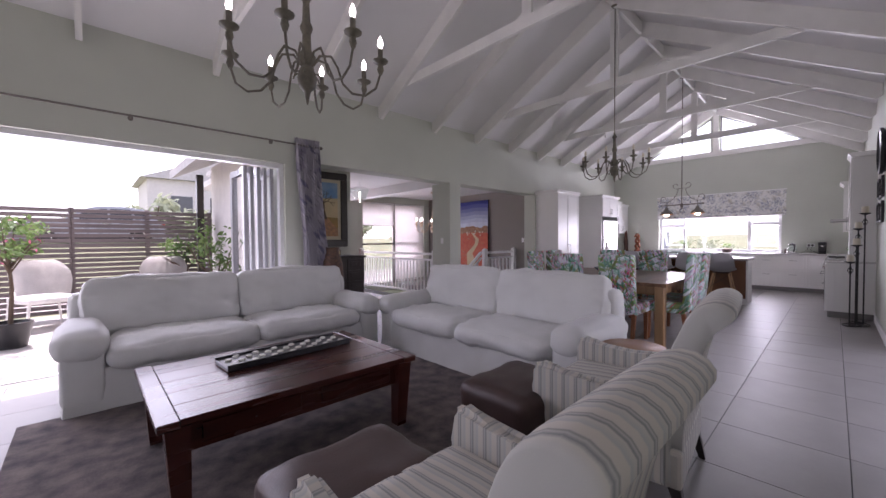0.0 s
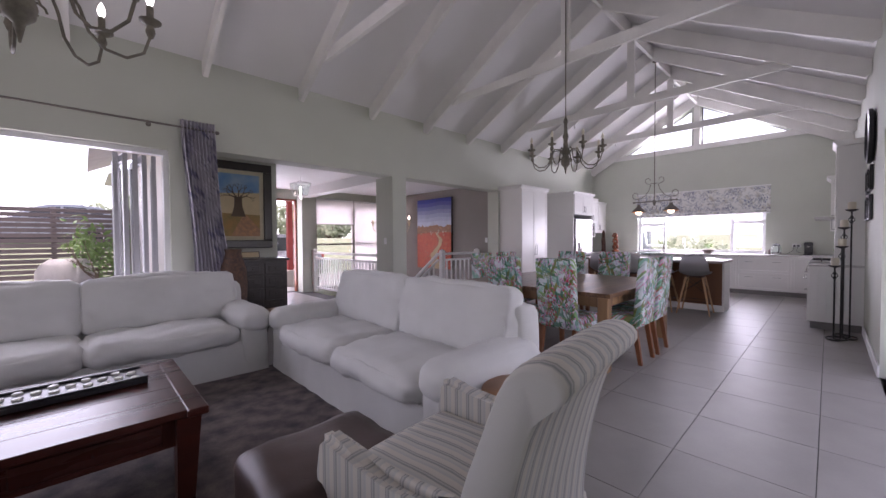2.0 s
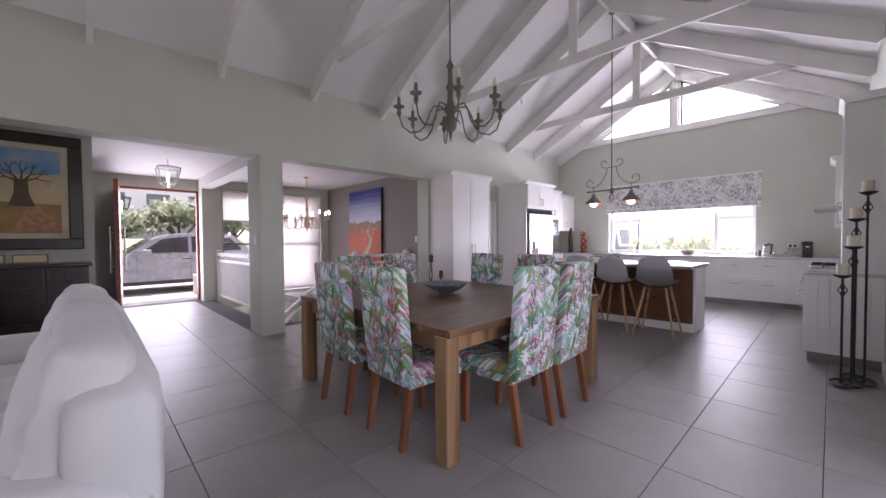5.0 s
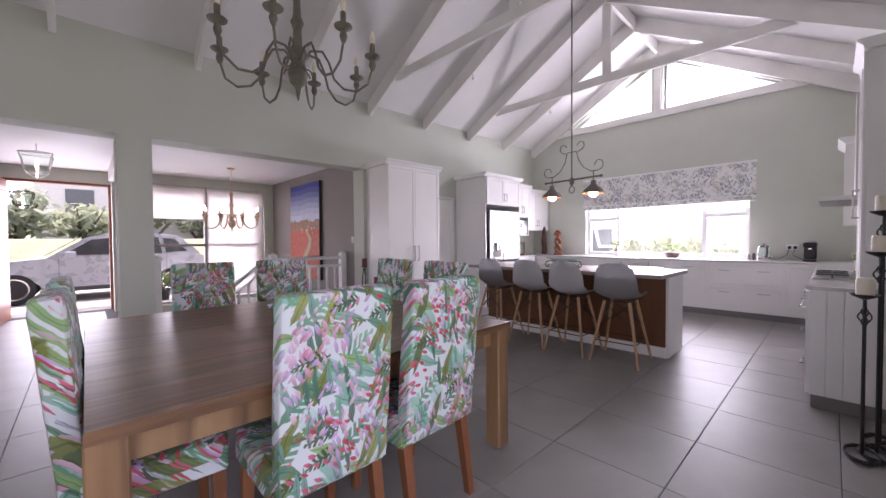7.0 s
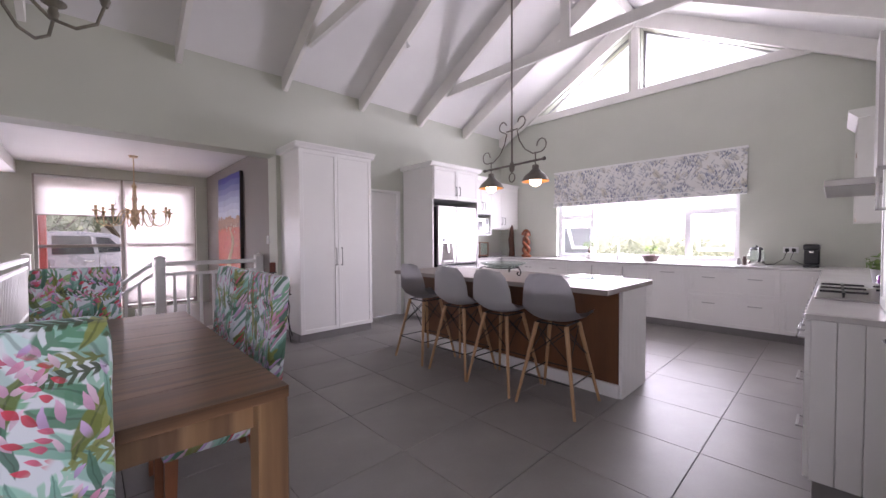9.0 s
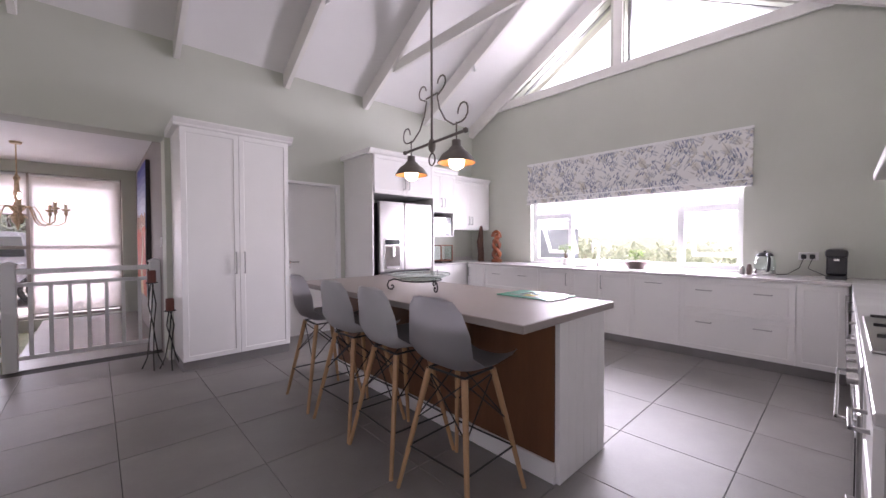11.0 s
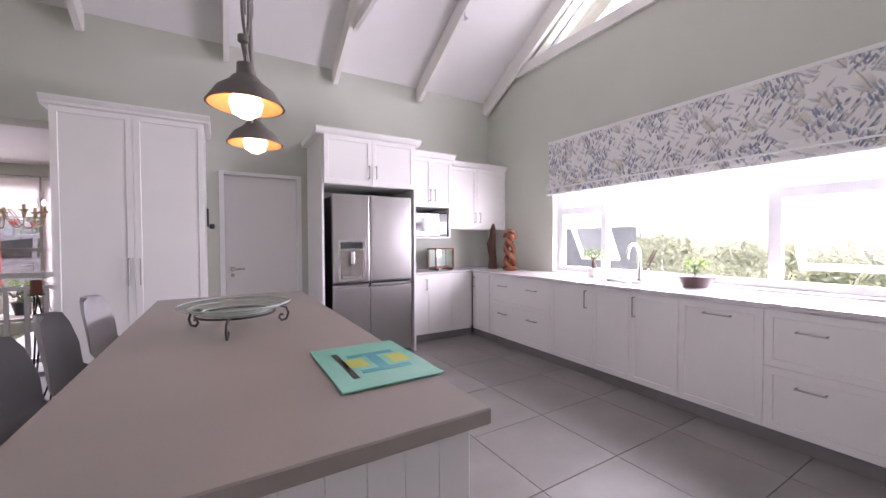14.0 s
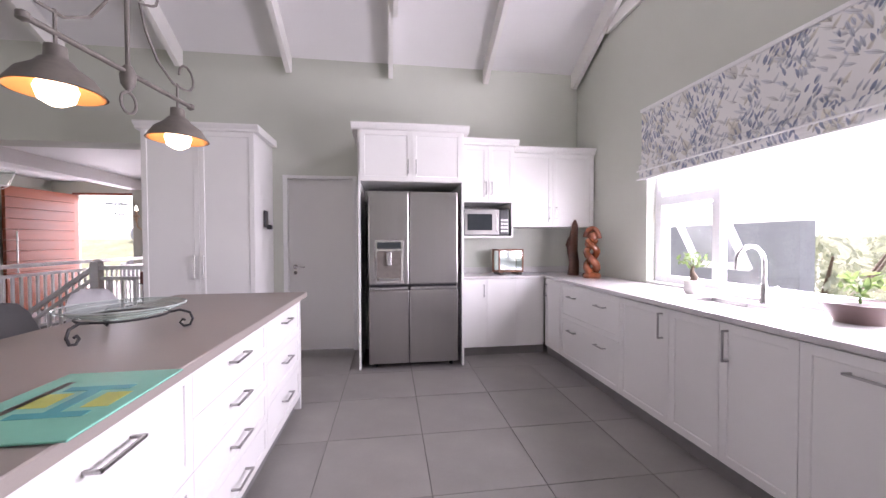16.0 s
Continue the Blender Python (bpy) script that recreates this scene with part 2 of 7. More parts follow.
def printed(name, base, layers, rough=0.85, bump=0.15, plane="xz", wobble=0.02):
    """Printed cloth: layers of painted leaves and petals, each (length, width, turn, share, colours, style, cluster).
    style: leaf (with a midrib), fern (cut into fingers) or petal. cluster: metres between the bunches that hold them, or 0."""
    m = bpy.data.materials.new(name)
    m.use_nodes = True
    N, L = m.node_tree.nodes, m.node_tree.links
    b = N["Principled BSDF"]

    def calc(op, a, c=None, d=None):
        n = N.new("ShaderNodeMath")
        n.operation = op
        for k, v in enumerate((a, c, d)):
            if v is None:
                continue
            if isinstance(v, (int, float)):
                n.inputs[k].default_value = v
            else:
                L.new(v, n.inputs[k])
        return n.outputs[0]

    def step(v, lo, hi, a=1.0, c=0.0):
        n = N.new("ShaderNodeMapRange")
        n.interpolation_type = "SMOOTHSTEP"
        for k, q in enumerate((lo, hi, a, c)):
            n.inputs[k + 1].default_value = q
        L.new(v, n.inputs[0])
        return n.outputs[0]

    tc, oi, ax = N.new("ShaderNodeTexCoord"), N.new("ShaderNodeObjectInfo"), N.new("ShaderNodeSeparateXYZ")
    L.new(tc.outputs["Object"], ax.inputs[0])
    wob, ws = N.new("ShaderNodeTexNoise"), N.new("ShaderNodeSeparateColor")
    wob.inputs["Scale"].default_value, wob.inputs["Detail"].default_value = 9, 3
    L.new(tc.outputs["Object"], wob.inputs[0]), L.new(wob.outputs["Color"], ws.inputs[0])
    if plane == "xz":
        u, v = calc("MULTIPLY_ADD", ax.outputs[1], 0.3, ax.outputs[0]), calc("SUBTRACT", ax.outputs[2], ax.outputs[1])
        u = calc("MULTIPLY_ADD", oi.outputs["Random"], 7.0, u)
    else:
        u, v = ax.outputs[1], ax.outputs[2]
    u, v = calc("MULTIPLY_ADD", ws.outputs[0], wobble * 2, u), calc("MULTIPLY_ADD", ws.outputs[1], wobble * 2, v)
    flat_uv = N.new("ShaderNodeCombineXYZ")
    L.new(u, flat_uv.inputs[0]), L.new(v, flat_uv.inputs[1])
    col = None
    for k, (length, width, turn, share, cols, style, cluster) in enumerate(layers):
        rot, scl, vo = N.new("ShaderNodeMapping"), N.new("ShaderNodeMapping"), N.new("ShaderNodeTexVoronoi")
        rot.inputs["Rotation"].default_value = (0, 0, radians(turn))
        scl.inputs["Scale"].default_value = (1 / width, 1 / length, 1)
        scl.inputs["Location"].default_value = (k * 3.7, k * 7.1, 0)
        L.new(flat_uv.outputs[0], rot.inputs[0]), L.new(rot.outputs[0], scl.inputs[0]), L.new(scl.outputs[0], vo.inputs[0])
        vo.voronoi_dimensions = "2D"
        vo.inputs["Scale"].default_value, vo.inputs["Randomness"].default_value = 1.0, 0.75
        loc, lx, sep = N.new("ShaderNodeVectorMath"), N.new("ShaderNodeSeparateXYZ"), N.new("ShaderNodeSeparateColor")
        loc.operation = "SUBTRACT"
        L.new(scl.outputs[0], loc.inputs[0]), L.new(vo.outputs["Position"], loc.inputs[1]), L.new(loc.outputs[0], lx.inputs[0])
        L.new(vo.outputs["Color"], sep.inputs[0])
        along = lx.outputs[1]
        # a bent midrib and a pointed outline
        across = calc("ABSOLUTE", calc("SUBTRACT", lx.outputs[0], calc("MULTIPLY", calc("MULTIPLY", along, along), calc("SUBTRACT", sep.outputs[2], 0.5))))
        half = calc("MULTIPLY_ADD", calc("MULTIPLY", along, along), -1.5, 0.37)
        mask = step(calc("SUBTRACT", across, half), -0.05, 0.03)
        if style == "fern":
            fingers = calc("SINE", calc("ADD", calc("MULTIPLY", along, 48.0), calc("MULTIPLY", across, -16.0)))
            keep = calc("MAXIMUM", step(fingers, -0.5, 0.0, 0.0, 1.0), step(across, 0.03, 0.06))
            mask = calc("MULTIPLY", mask, keep)
        mask = calc("MULTIPLY", mask, calc("LESS_THAN", sep.outputs[1], share))
        if cluster:
            cl = N.new("ShaderNodeTexVoronoi")
            cl.voronoi_dimensions = "2D"
            cl.inputs["Scale"].default_value = 1 / cluster
            sh = N.new("ShaderNodeMapping")
            sh.inputs["Location"].default_value = (1.3 * (k % 2), 0.4 * (k % 2), 0)
            L.new(flat_uv.outputs[0], sh.inputs[0]), L.new(sh.outputs[0], cl.inputs[0])
            mask = calc("MULTIPLY", mask, step(cl.outputs["Distance"], 0.34, 0.42))
        ramp = N.new("ShaderNodeValToRGB")
        ramp.color_ramp.interpolation = "CONSTANT"
        while len(ramp.color_ramp.elements) < len(cols):
            ramp.color_ramp.elements.new(0.5)
        for i, c in enumerate(cols):
            ramp.color_ramp.elements[i].position, ramp.color_ramp.elements[i].color = i / len(cols), (*c, 1)
        L.new(sep.outputs[0], ramp.inputs[0])
        # brush wash from rib to edge and from base to tip
        wash = calc("ADD", calc("MULTIPLY_ADD", along, 0.55, 1.0), calc("MULTIPLY_ADD", wob.outputs[0], 0.5, -0.25))
        if style == "leaf":
            wash = calc("MULTIPLY", wash, step(across, 0.02, 0.06, 0.6, 1.0))
        hsv = N.new("ShaderNodeHueSaturation")
        L.new(ramp.outputs[0], hsv.inputs["Color"]), L.new(wash, hsv.inputs["Value"])
        mx = N.new("ShaderNodeMix")
        mx.data_type = "RGBA"
        L.new(calc("MULTIPLY", mask, 0.93), mx.inputs[0])
        if col is None:
            mx.inputs[6].default_value = (*base, 1)
        else:
            L.new(col, mx.inputs[6])
        L.new(hsv.outputs[0], mx.inputs[7])
        col = mx.outputs[2]
    L.new(col, b.inputs["Base Color"])
    b.inputs["Roughness"].default_value = rough
    b.inputs["Sheen Weight"].default_value = 0.1
    wvn, bp = N.new("ShaderNodeTexNoise"), N.new("ShaderNodeBump")
    wvn.inputs["Scale"].default_value = 350
    L.new(tc.outputs["Object"], wvn.inputs[0]), L.new(wvn.outputs[0], bp.inputs["Height"])
    bp.inputs["Strength"].default_value, bp.inputs["Distance"].default_value = bump, 0.002
    L.new(bp.outputs[0], b.inputs["Normal"])
    return m


def bands(name, axis, cols, width, rough=0.85, wood=False, noise_amt=0.3):
    """Cloth stripes or wood streaks: colours across one axis, repeating every width metres."""
    m = bpy.data.materials.new(name)
    m.use_nodes = True
    N, L = m.node_tree.nodes, m.node_tree.links
    b = N["Principled BSDF"]
    tc, sep, nz = N.new("ShaderNodeTexCoord"), N.new("ShaderNodeSeparateXYZ"), N.new("ShaderNodeTexNoise")
    mp = N.new("ShaderNodeMapping")
    L.new(tc.outputs["Object"], sep.inputs[0])
    L.new(tc.outputs["Object"], mp.inputs[0]), L.new(mp.outputs[0], nz.inputs[0])
    if wood:
        mp.inputs["Scale"].default_value = [1.0 if "xyz"[i] != wood else 0.08 for i in range(3)]
    nz.inputs["Scale"].default_value, nz.inputs["Detail"].default_value = (14 if wood else 300), 4
    d, fr = N.new("ShaderNodeMath"), N.new("ShaderNodeMath")
    d.operation, fr.operation = "MULTIPLY_ADD", "FRACT"
    L.new(sep.outputs["xyz".index(axis)], d.inputs[0])
    d.inputs[1].default_value = 1 / width
    k = N.new("ShaderNodeMath")
    k.operation = "MULTIPLY"
    L.new(nz.outputs[0], k.inputs[0])
    k.inputs[1].default_value = noise_amt * (4 if wood else 0.12)
    L.new(k.outputs[0], d.inputs[2]), L.new(d.outputs[0], fr.inputs[0])
    ramp = N.new("ShaderNodeValToRGB")
    while len(ramp.color_ramp.elements) < len(cols):
        ramp.color_ramp.elements.new(0.5)
    for i, (p, c) in enumerate(cols):
        ramp.color_ramp.elements[i].position, ramp.color_ramp.elements[i].color = p, (*c, 1)
    L.new(fr.outputs[0], ramp.inputs[0])
    L.new(ramp.outputs[0], b.inputs["Base Color"])
    b.inputs["Roughness"].default_value = rough
    bp = N.new("ShaderNodeBump")
    bp.inputs["Strength"].default_value, bp.inputs["Distance"].default_value = 0.15, 0.003
    L.new(nz.outputs[0], bp.inputs["Height"]), L.new(bp.outputs[0], b.inputs["Normal"])
    return m


TROPIC = printed("tropical_print", (0.60, 0.65, 0.68), [
    (0.22, 0.09, 35, 0.70, [(0.27, 0.48, 0.41), (0.42, 0.58, 0.56), (0.22, 0.44, 0.35)], "leaf", 0),
    (0.20, 0.10, -48, 0.70, [(0.15, 0.34, 0.22), (0.26, 0.46, 0.36), (0.09, 0.25, 0.15)], "fern", 0),
    (0.17, 0.05, 68, 0.58, [(0.07, 0.20, 0.12), (0.18, 0.38, 0.30), (0.22, 0.38, 0.14)], "leaf", 0),
    (0.19, 0.055, -22, 0.50, [(0.15, 0.18, 0.035), (0.25, 0.28, 0.07), (0.10, 0.14, 0.035)], "leaf", 0),
    (0.15, 0.07, 100, 0.40, [(0.05, 0.075, 0.035), (0.17, 0.20, 0.06)], "fern", 0),
    (0.14, 0.03, 10, 0.35, [(0.06, 0.16, 0.11), (0.14, 0.30, 0.24)], "leaf", 0),
    (0.050, 0.020, 24, 0.48, [(0.54, 0.30, 0.44), (0.48, 0.33, 0.54), (0.60, 0.42, 0.52)], "petal", 0.30),
    (0.038, 0.018, -40, 0.40, [(0.54, 0.22, 0.33), (0.60, 0.42, 0.52), (0.45, 0.31, 0.55)], "petal", 0.30),
    (0.036, 0.020, 60, 0.30, [(0.50, 0.045, 0.075), (0.54, 0.10, 0.17)], "petal", 0.38)])
BLINDP = printed("floral_blind", (0.76, 0.75, 0.73), [
    (0.20, 0.12, 30, 0.35, [(0.62, 0.59, 0.52), (0.66, 0.64, 0.60)], "leaf", 0),
    (0.10, 0.034, 60, 0.36, [(0.56, 0.57, 0.59), (0.62, 0.61, 0.59)], "leaf", 0),
    (0.08, 0.028, -35, 0.30, [(0.54, 0.55, 0.56), (0.60, 0.57, 0.50)], "leaf", 0),
    (0.075, 0.026, 20, 0.62, [(0.24, 0.27, 0.36), (0.42, 0.44, 0.50)], "leaf", 0.26),
    (0.06, 0.024, -30, 0.55, [(0.20, 0.23, 0.33), (0.44, 0.46, 0.50)], "leaf", 0.26)], plane="yz", wobble=0.012)
CURT = printed("printed_curtain", (0.42, 0.40, 0.45), [
    (0.28, 0.12, 20, 0.6, [(0.30, 0.28, 0.36), (0.52, 0.50, 0.55)], "leaf", 0),
    (0.16, 0.08, -40, 0.5, [(0.20, 0.19, 0.29), (0.50, 0.48, 0.53)], "leaf", 0)])
SOFA = mat("white_cotton", (0.60, 0.60, 0.585), 0.9, vary=0.06, scale=4, grain=0.05, grain_scale=350, bump=0.25, sheen=0.15)
LINES = [(0.0, (0.52, 0.49, 0.43)), (0.30, (0.50, 0.47, 0.42)), (0.36, (0.26, 0.26, 0.25)), (0.44, (0.42, 0.41, 0.38)), (0.55, (0.22, 0.23, 0.23)), (0.64, (0.48, 0.46, 0.41)), (0.9, (0.40, 0.41, 0.40)), (1.0, (0.52, 0.49, 0.43))]
STRX, STRY = bands("striped_cloth", "x", LINES, 0.066), bands("striped_cloth_side", "y", LINES, 0.066)
LEATHER = mat("brown_leather", (0.055, 0.030, 0.026), 0.42, vary=0.25, scale=8, grain=0.08, grain_scale=150, bump=0.3)
MAHOG = mat("dark_red_wood", (0.070, 0.016, 0.010), 0.28, two=(0.034, 0.009, 0.007), scale=6, stretch=(0.15, 1, 1), grain=0.15, grain_scale=80, coat=0.1)
TABLE = bands("acacia_top", "y", [(0.0, (0.17, 0.085, 0.04)), (0.3, (0.10, 0.05, 0.026)), (0.5, (0.20, 0.105, 0.052)), (0.75, (0.075, 0.038, 0.02)), (1.0, (0.17, 0.085, 0.04))], 0.30, 0.30, wood="x", noise_amt=0.42)
TLEG = bands("acacia_leg", "x", [(0.0, (0.26, 0.15, 0.07)), (0.4, (0.15, 0.08, 0.04)), (0.7, (0.30, 0.18, 0.09)), (1.0, (0.26, 0.15, 0.07))], 0.16, 0.4, wood="z", noise_amt=0.35)
CLEG = mat("red_brown_leg", (0.23, 0.085, 0.035), 0.4, grain=0.15, stretch=(1, 1, 0.15), vary=0.3)
BEECH = mat("beech", (0.46, 0.27, 0.13), 0.45, grain=0.1, stretch=(1, 1, 0.12), vary=0.2)
SHELL = mat("grey_plastic", (0.40, 0.395, 0.40), 0.42, vary=0.04, grain=0.02)
BLACK = mat("black_iron", (0.018, 0.017, 0.018), 0.5, grain=0.1, bump=0.1)
DARK = mat("dark_stained_wood", (0.032, 0.024, 0.021), 0.3, vary=0.3, grain=0.1)
STEEL = mat("brushed_steel", (0.42, 0.405, 0.395), 0.30, metal=1.0, vary=0.05, stretch=(1, 1, 0.03), grain=0.05, grain_scale=300)
CHROME = mat("satin_chrome", (0.62, 0.61, 0.60), 0.2, metal=1.0)
HANDLE = mat("brushed_nickel", (0.42, 0.41, 0.40), 0.32, metal=1.0)
PEWTER = mat("taupe_metal", (0.17, 0.15, 0.13), 0.55, vary=0.2, scale=20, grain=0.1, bump=0.1)
VERDI = mat("weathered_bronze", (0.15, 0.135, 0.10), 0.55, vary=0.35, scale=25, grain=0.2, bump=0.25)
GILT = mat("old_gilt", (0.70, 0.52, 0.33), 0.5, vary=0.3, scale=25, grain=0.15)
SHADEIN = mat("warm_shade_lining", (0.62, 0.30, 0.10), 0.6)
BULB = glow("bulb_glow", (1.0, 0.80, 0.55), 4)
TINY = glow("candle_bulb_glow", (1.0, 0.90, 0.78), 6)
CANDLE = mat("cream_wax", (0.68, 0.62, 0.50), 0.5, vary=0.05)
REDWAX = mat("rust_wax", (0.16, 0.045, 0.03), 0.5)
CARVED = mat("carved_red_wood", (0.30, 0.085, 0.03), 0.28, two=(0.16, 0.045, 0.018), scale=8, stretch=(1, 1, 0.3), grain=0.1, coat=0.3)
DRIFT = mat("dark_carved_wood", (0.10, 0.035, 0.018), 0.4, vary=0.4, grain=0.15)
DOORWOOD = mat("red_plank_wood", (0.30, 0.075, 0.028), 0.4, two=(0.19, 0.045, 0.018), scale=4, stretch=(0.1, 0.1, 1), grain=0.1, rand=0.2)
RUG = mat("faded_rug", (0.19, 0.15, 0.14), 0.95, two=(0.05, 0.045, 0.05), scale=8, grain=0.3, grain_scale=90, bump=0.6)
FENCE = mat("grey_brown_slat", (0.165, 0.132, 0.126), 0.7, vary=0.3, stretch=(0.1, 1, 1), grain=0.15, rand=0.2)
PAVE = mat("pale_paving", (0.48, 0.45, 0.42), 0.8, vary=0.15, scale=3, grain=0.1, bump=0.2)
ROADM = mat("brick_drive", (0.30, 0.27, 0.25), 0.85, vary=0.2, scale=4, grain=0.2, bump=0.3)
GRASS = mat("dry_grass", (0.20, 0.20, 0.12), 0.95, two=(0.12, 0.14, 0.075), scale=1.5, grain=0.4, grain_scale=12)
LEAF = mat("green_leaf", (0.085, 0.17, 0.045), 0.55, vary=0.4, scale=6, rand=0.3)
# bush leaves paler than real foliage: outdoor haze and glare put into the colour
HAZELEAF = mat("hazed_bush_leaf", (0.26, 0.295, 0.21), 0.7, vary=0.5, scale=2)
for m in (LEAF, HAZELEAF):                                # light shines through leaves; the bush tint is paled for haze
    N, L = m.node_tree.nodes, m.node_tree.links
    tl, mx = N.new("ShaderNodeBsdfTranslucent"), N.new("ShaderNodeMixShader")
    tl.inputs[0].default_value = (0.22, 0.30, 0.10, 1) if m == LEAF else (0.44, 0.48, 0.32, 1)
    mx.inputs[0].default_value = 0.35
    L.new(N["Principled BSDF"].outputs[0], mx.inputs[1]), L.new(tl.outputs[0], mx.inputs[2])
    L.new(mx.outputs[0], N["Material Output"].inputs[0])
BARK = mat("bark", (0.12, 0.085, 0.06), 0.9, grain=0.3, bump=0.5)
SOIL = mat("soil", (0.05, 0.035, 0.025), 0.95, grain=0.3)
POTW = mat("white_ceramic", (0.72, 0.70, 0.67), 0.3, vary=0.05)
POTB = mat("brown_glaze", (0.16, 0.11, 0.10), 0.35, vary=0.25)
WICKER = mat("white_wicker", (0.76, 0.74, 0.72), 0.6, grain=0.2, grain_scale=90, bump=0.6)
SILVER = mat("silver_car_paint", (0.30, 0.31, 0.34), 0.28, metal=0.2, vary=0.0, coat=0.6)
RUBBER = mat("tyre_rubber", (0.02, 0.02, 0.02), 0.8)
CARGLASS = mat("dark_car_glass", (0.03, 0.035, 0.04), 0.08, coat=0.5)
REDPOST = mat("red_post_paint", (0.33, 0.045, 0.035), 0.5)
ROOFM = mat("pale_roof", (0.5, 0.48, 0.47), 0.7)
HOUSE = mat("house_plaster", (0.66, 0.63, 0.60), 0.8, vary=0.06)
GREYWALL = mat("grey_outdoor_wall", (0.30, 0.32, 0.35), 0.8, vary=0.1)
BLINDW = mat("sheer_roller_blind", (0.70, 0.66, 0.64), 0.8, vary=0.03, grain=0.05, grain_scale=500)
BLINDW.node_tree.nodes["Principled BSDF"].inputs["Transmission Weight"].default_value = 0.55
LENSG = glass("clear_glass", (0.90, 0.95, 0.93), gloss=0.12)
MATG = mat("sea_green_glass", (0.20, 0.56, 0.43), 0.12, vary=0.08, scale=8)
MATB = mat("teal_paint", (0.06, 0.36, 0.38), 0.15)
MATY = mat("lime_paint", (0.50, 0.58, 0.12), 0.15)
PLASTIC = mat("black_plastic", (0.02, 0.02, 0.022), 0.3)
PURPLE = mat("purple_enamel", (0.13, 0.02, 0.16), 0.15)
CREAMB = mat("board_white", (0.72, 0.71, 0.66), 0.4)
SIDEW = mat("round_side_wood", (0.32, 0.15, 0.06), 0.4, two=(0.18, 0.08, 0.035), scale=6, stretch=(1, 0.2, 1), grain=0.1)
CLAY = mat("speckled_clay", (0.14, 0.075, 0.045), 0.8, two=(0.05, 0.03, 0.025), scale=30, grain=0.2, bump=0.4)
BLUEBOWL = mat("blue_glaze", (0.10, 0.14, 0.18), 0.25, two=(0.24, 0.26, 0.27), scale=30)
CANV1 = mat("canvas_sky", (0.10, 0.26, 0.55), 0.7, two=(0.34, 0.46, 0.58), scale=4, grain=0.06, bump=0.2)
CANV2 = mat("canvas_plain", (0.42, 0.24, 0.08), 0.7, two=(0.26, 0.20, 0.07), scale=12, grain=0.15, bump=0.2)
CANV3 = mat("canvas_haze", (0.62, 0.50, 0.30), 0.7, scale=6, vary=0.1, bump=0.2)
MOUNT = mat("cream_mount", (0.60, 0.54, 0.40), 0.7)
REDC = mat("canvas_red_field", (0.46, 0.055, 0.025), 0.6, two=(0.55, 0.13, 0.05), scale=14, bump=0.3, grain=0.2, grain_scale=60)
OCHRE = mat("canvas_ochre", (0.55, 0.30, 0.14), 0.6, two=(0.30, 0.16, 0.10), scale=20, bump=0.2)

# ---- large structure ----
W, RW, EX, BX = 5.08, -0.44, 12.75, -4.6      # left wall, right wall, kitchen end, back of the room
RIDGE, EAVE, SLOPE = 2.32, 3.42, 0.57
APEX = EAVE + SLOPE * (W - RIDGE)


def roof_z(y):
    return APEX - SLOPE * abs(y - RIDGE)


bm = bmesh.new()
box(bm, BX, 13.0, RW - 0.25, W + 0.6, -0.2, -0.006)
box(bm, 2.0, 5.36, W + 0.6, 9.5, -0.2, -0.006)
floor = setting(part("floor", bm, GROUT), "grey porcelain tiled floor with dark joints", "floor")

bm = bmesh.new()
box(bm, BX, -3.0, W, W + 0.25, 0, 3.6)
box(bm, -3.0, 1.93, W, W + 0.25, 2.32, 3.6)
box(bm, 1.93, 2.36, W, W + 0.25, 0, 3.6)
box(bm, 2.36, 7.95, W, W + 0.3, 2.38, 3.6)
box(bm, 7.95, 9.13, W, W + 0.3, 0, 3.6)
box(bm, 9.13, 9.97, W, W + 0.25, 2.07, 3.6)
box(bm, 9.97, 13.0, W, W + 0.25, 0, 3.6)
setting(part("wall_north", bm, WALL), "pale grey-green plastered wall with wide openings", "wall")
setting(part("pillar", B(5.03, 5.32, W + 0.003, W + 0.5, 0, 2.38), WALL), "pale plastered square pillar between two openings", "pillar")

bm = bmesh.new()
box(bm, EX, 13.0, RW, W, -0.1, 0.9)
box(bm, EX, 13.0, 3.74, W, 0.9, 2.42)
box(bm, EX, 13.0, RW, 0.93, 0.9, 2.42)
box(bm, EX, 13.0, RW, W, 2.42, 3.71)
prism(bm, [(W, 3.71), (4.11, 3.71), (2.43, 4.68), (2.43, APEX + .08), (RIDGE, APEX + .08), (W, 3.5)], "x", EX, 13.0)
prism(bm, [(RW, 3.71), (0.52, 3.71), (2.24, 4.69), (2.24, APEX + .08), (RIDGE, APEX + .08), (RW, 3.5)], "x", EX, 13.0)
box(bm, EX, 13.0, 2.24, 2.43, 3.71, APEX)
setting(part("wall_east", bm, WALL), "pale gable wall with a wide window and two triangular lights", "wall")
bm = bmesh.new()
box(bm, BX, 3.0, RW - 0.25, RW, 0, 3.6), box(bm, 6.4, 13.0, RW - 0.25, RW, 0, 3.6)
box(bm, 3.0, 6.4, RW - 0.25, RW, 2.25, 3.6), box(bm, 3.0, 6.4, RW - 0.25, RW, -0.1, 0.0)
setting(part("wall_south", bm, WALL), "pale plastered long side wall", "wall")
bm = bmesh.new()
box(bm, BX - 0.25, BX, RW, -0.35, 0, 3.4), box(bm, BX - 0.25, BX, 2.75, W, 0, 3.4)
box(bm, BX - 0.25, BX, -0.35, 2.75, 0, 0.3), box(bm, BX - 0.25, BX, -0.35, 2.75, 2.4, 3.4)
prism(bm, [(RW, 3.4), (W, 3.4), (RIDGE, APEX + 0.1)], "x", BX - 0.25, BX)
setting(part("wall_west", bm, WALL), "pale plastered gable wall", "wall")

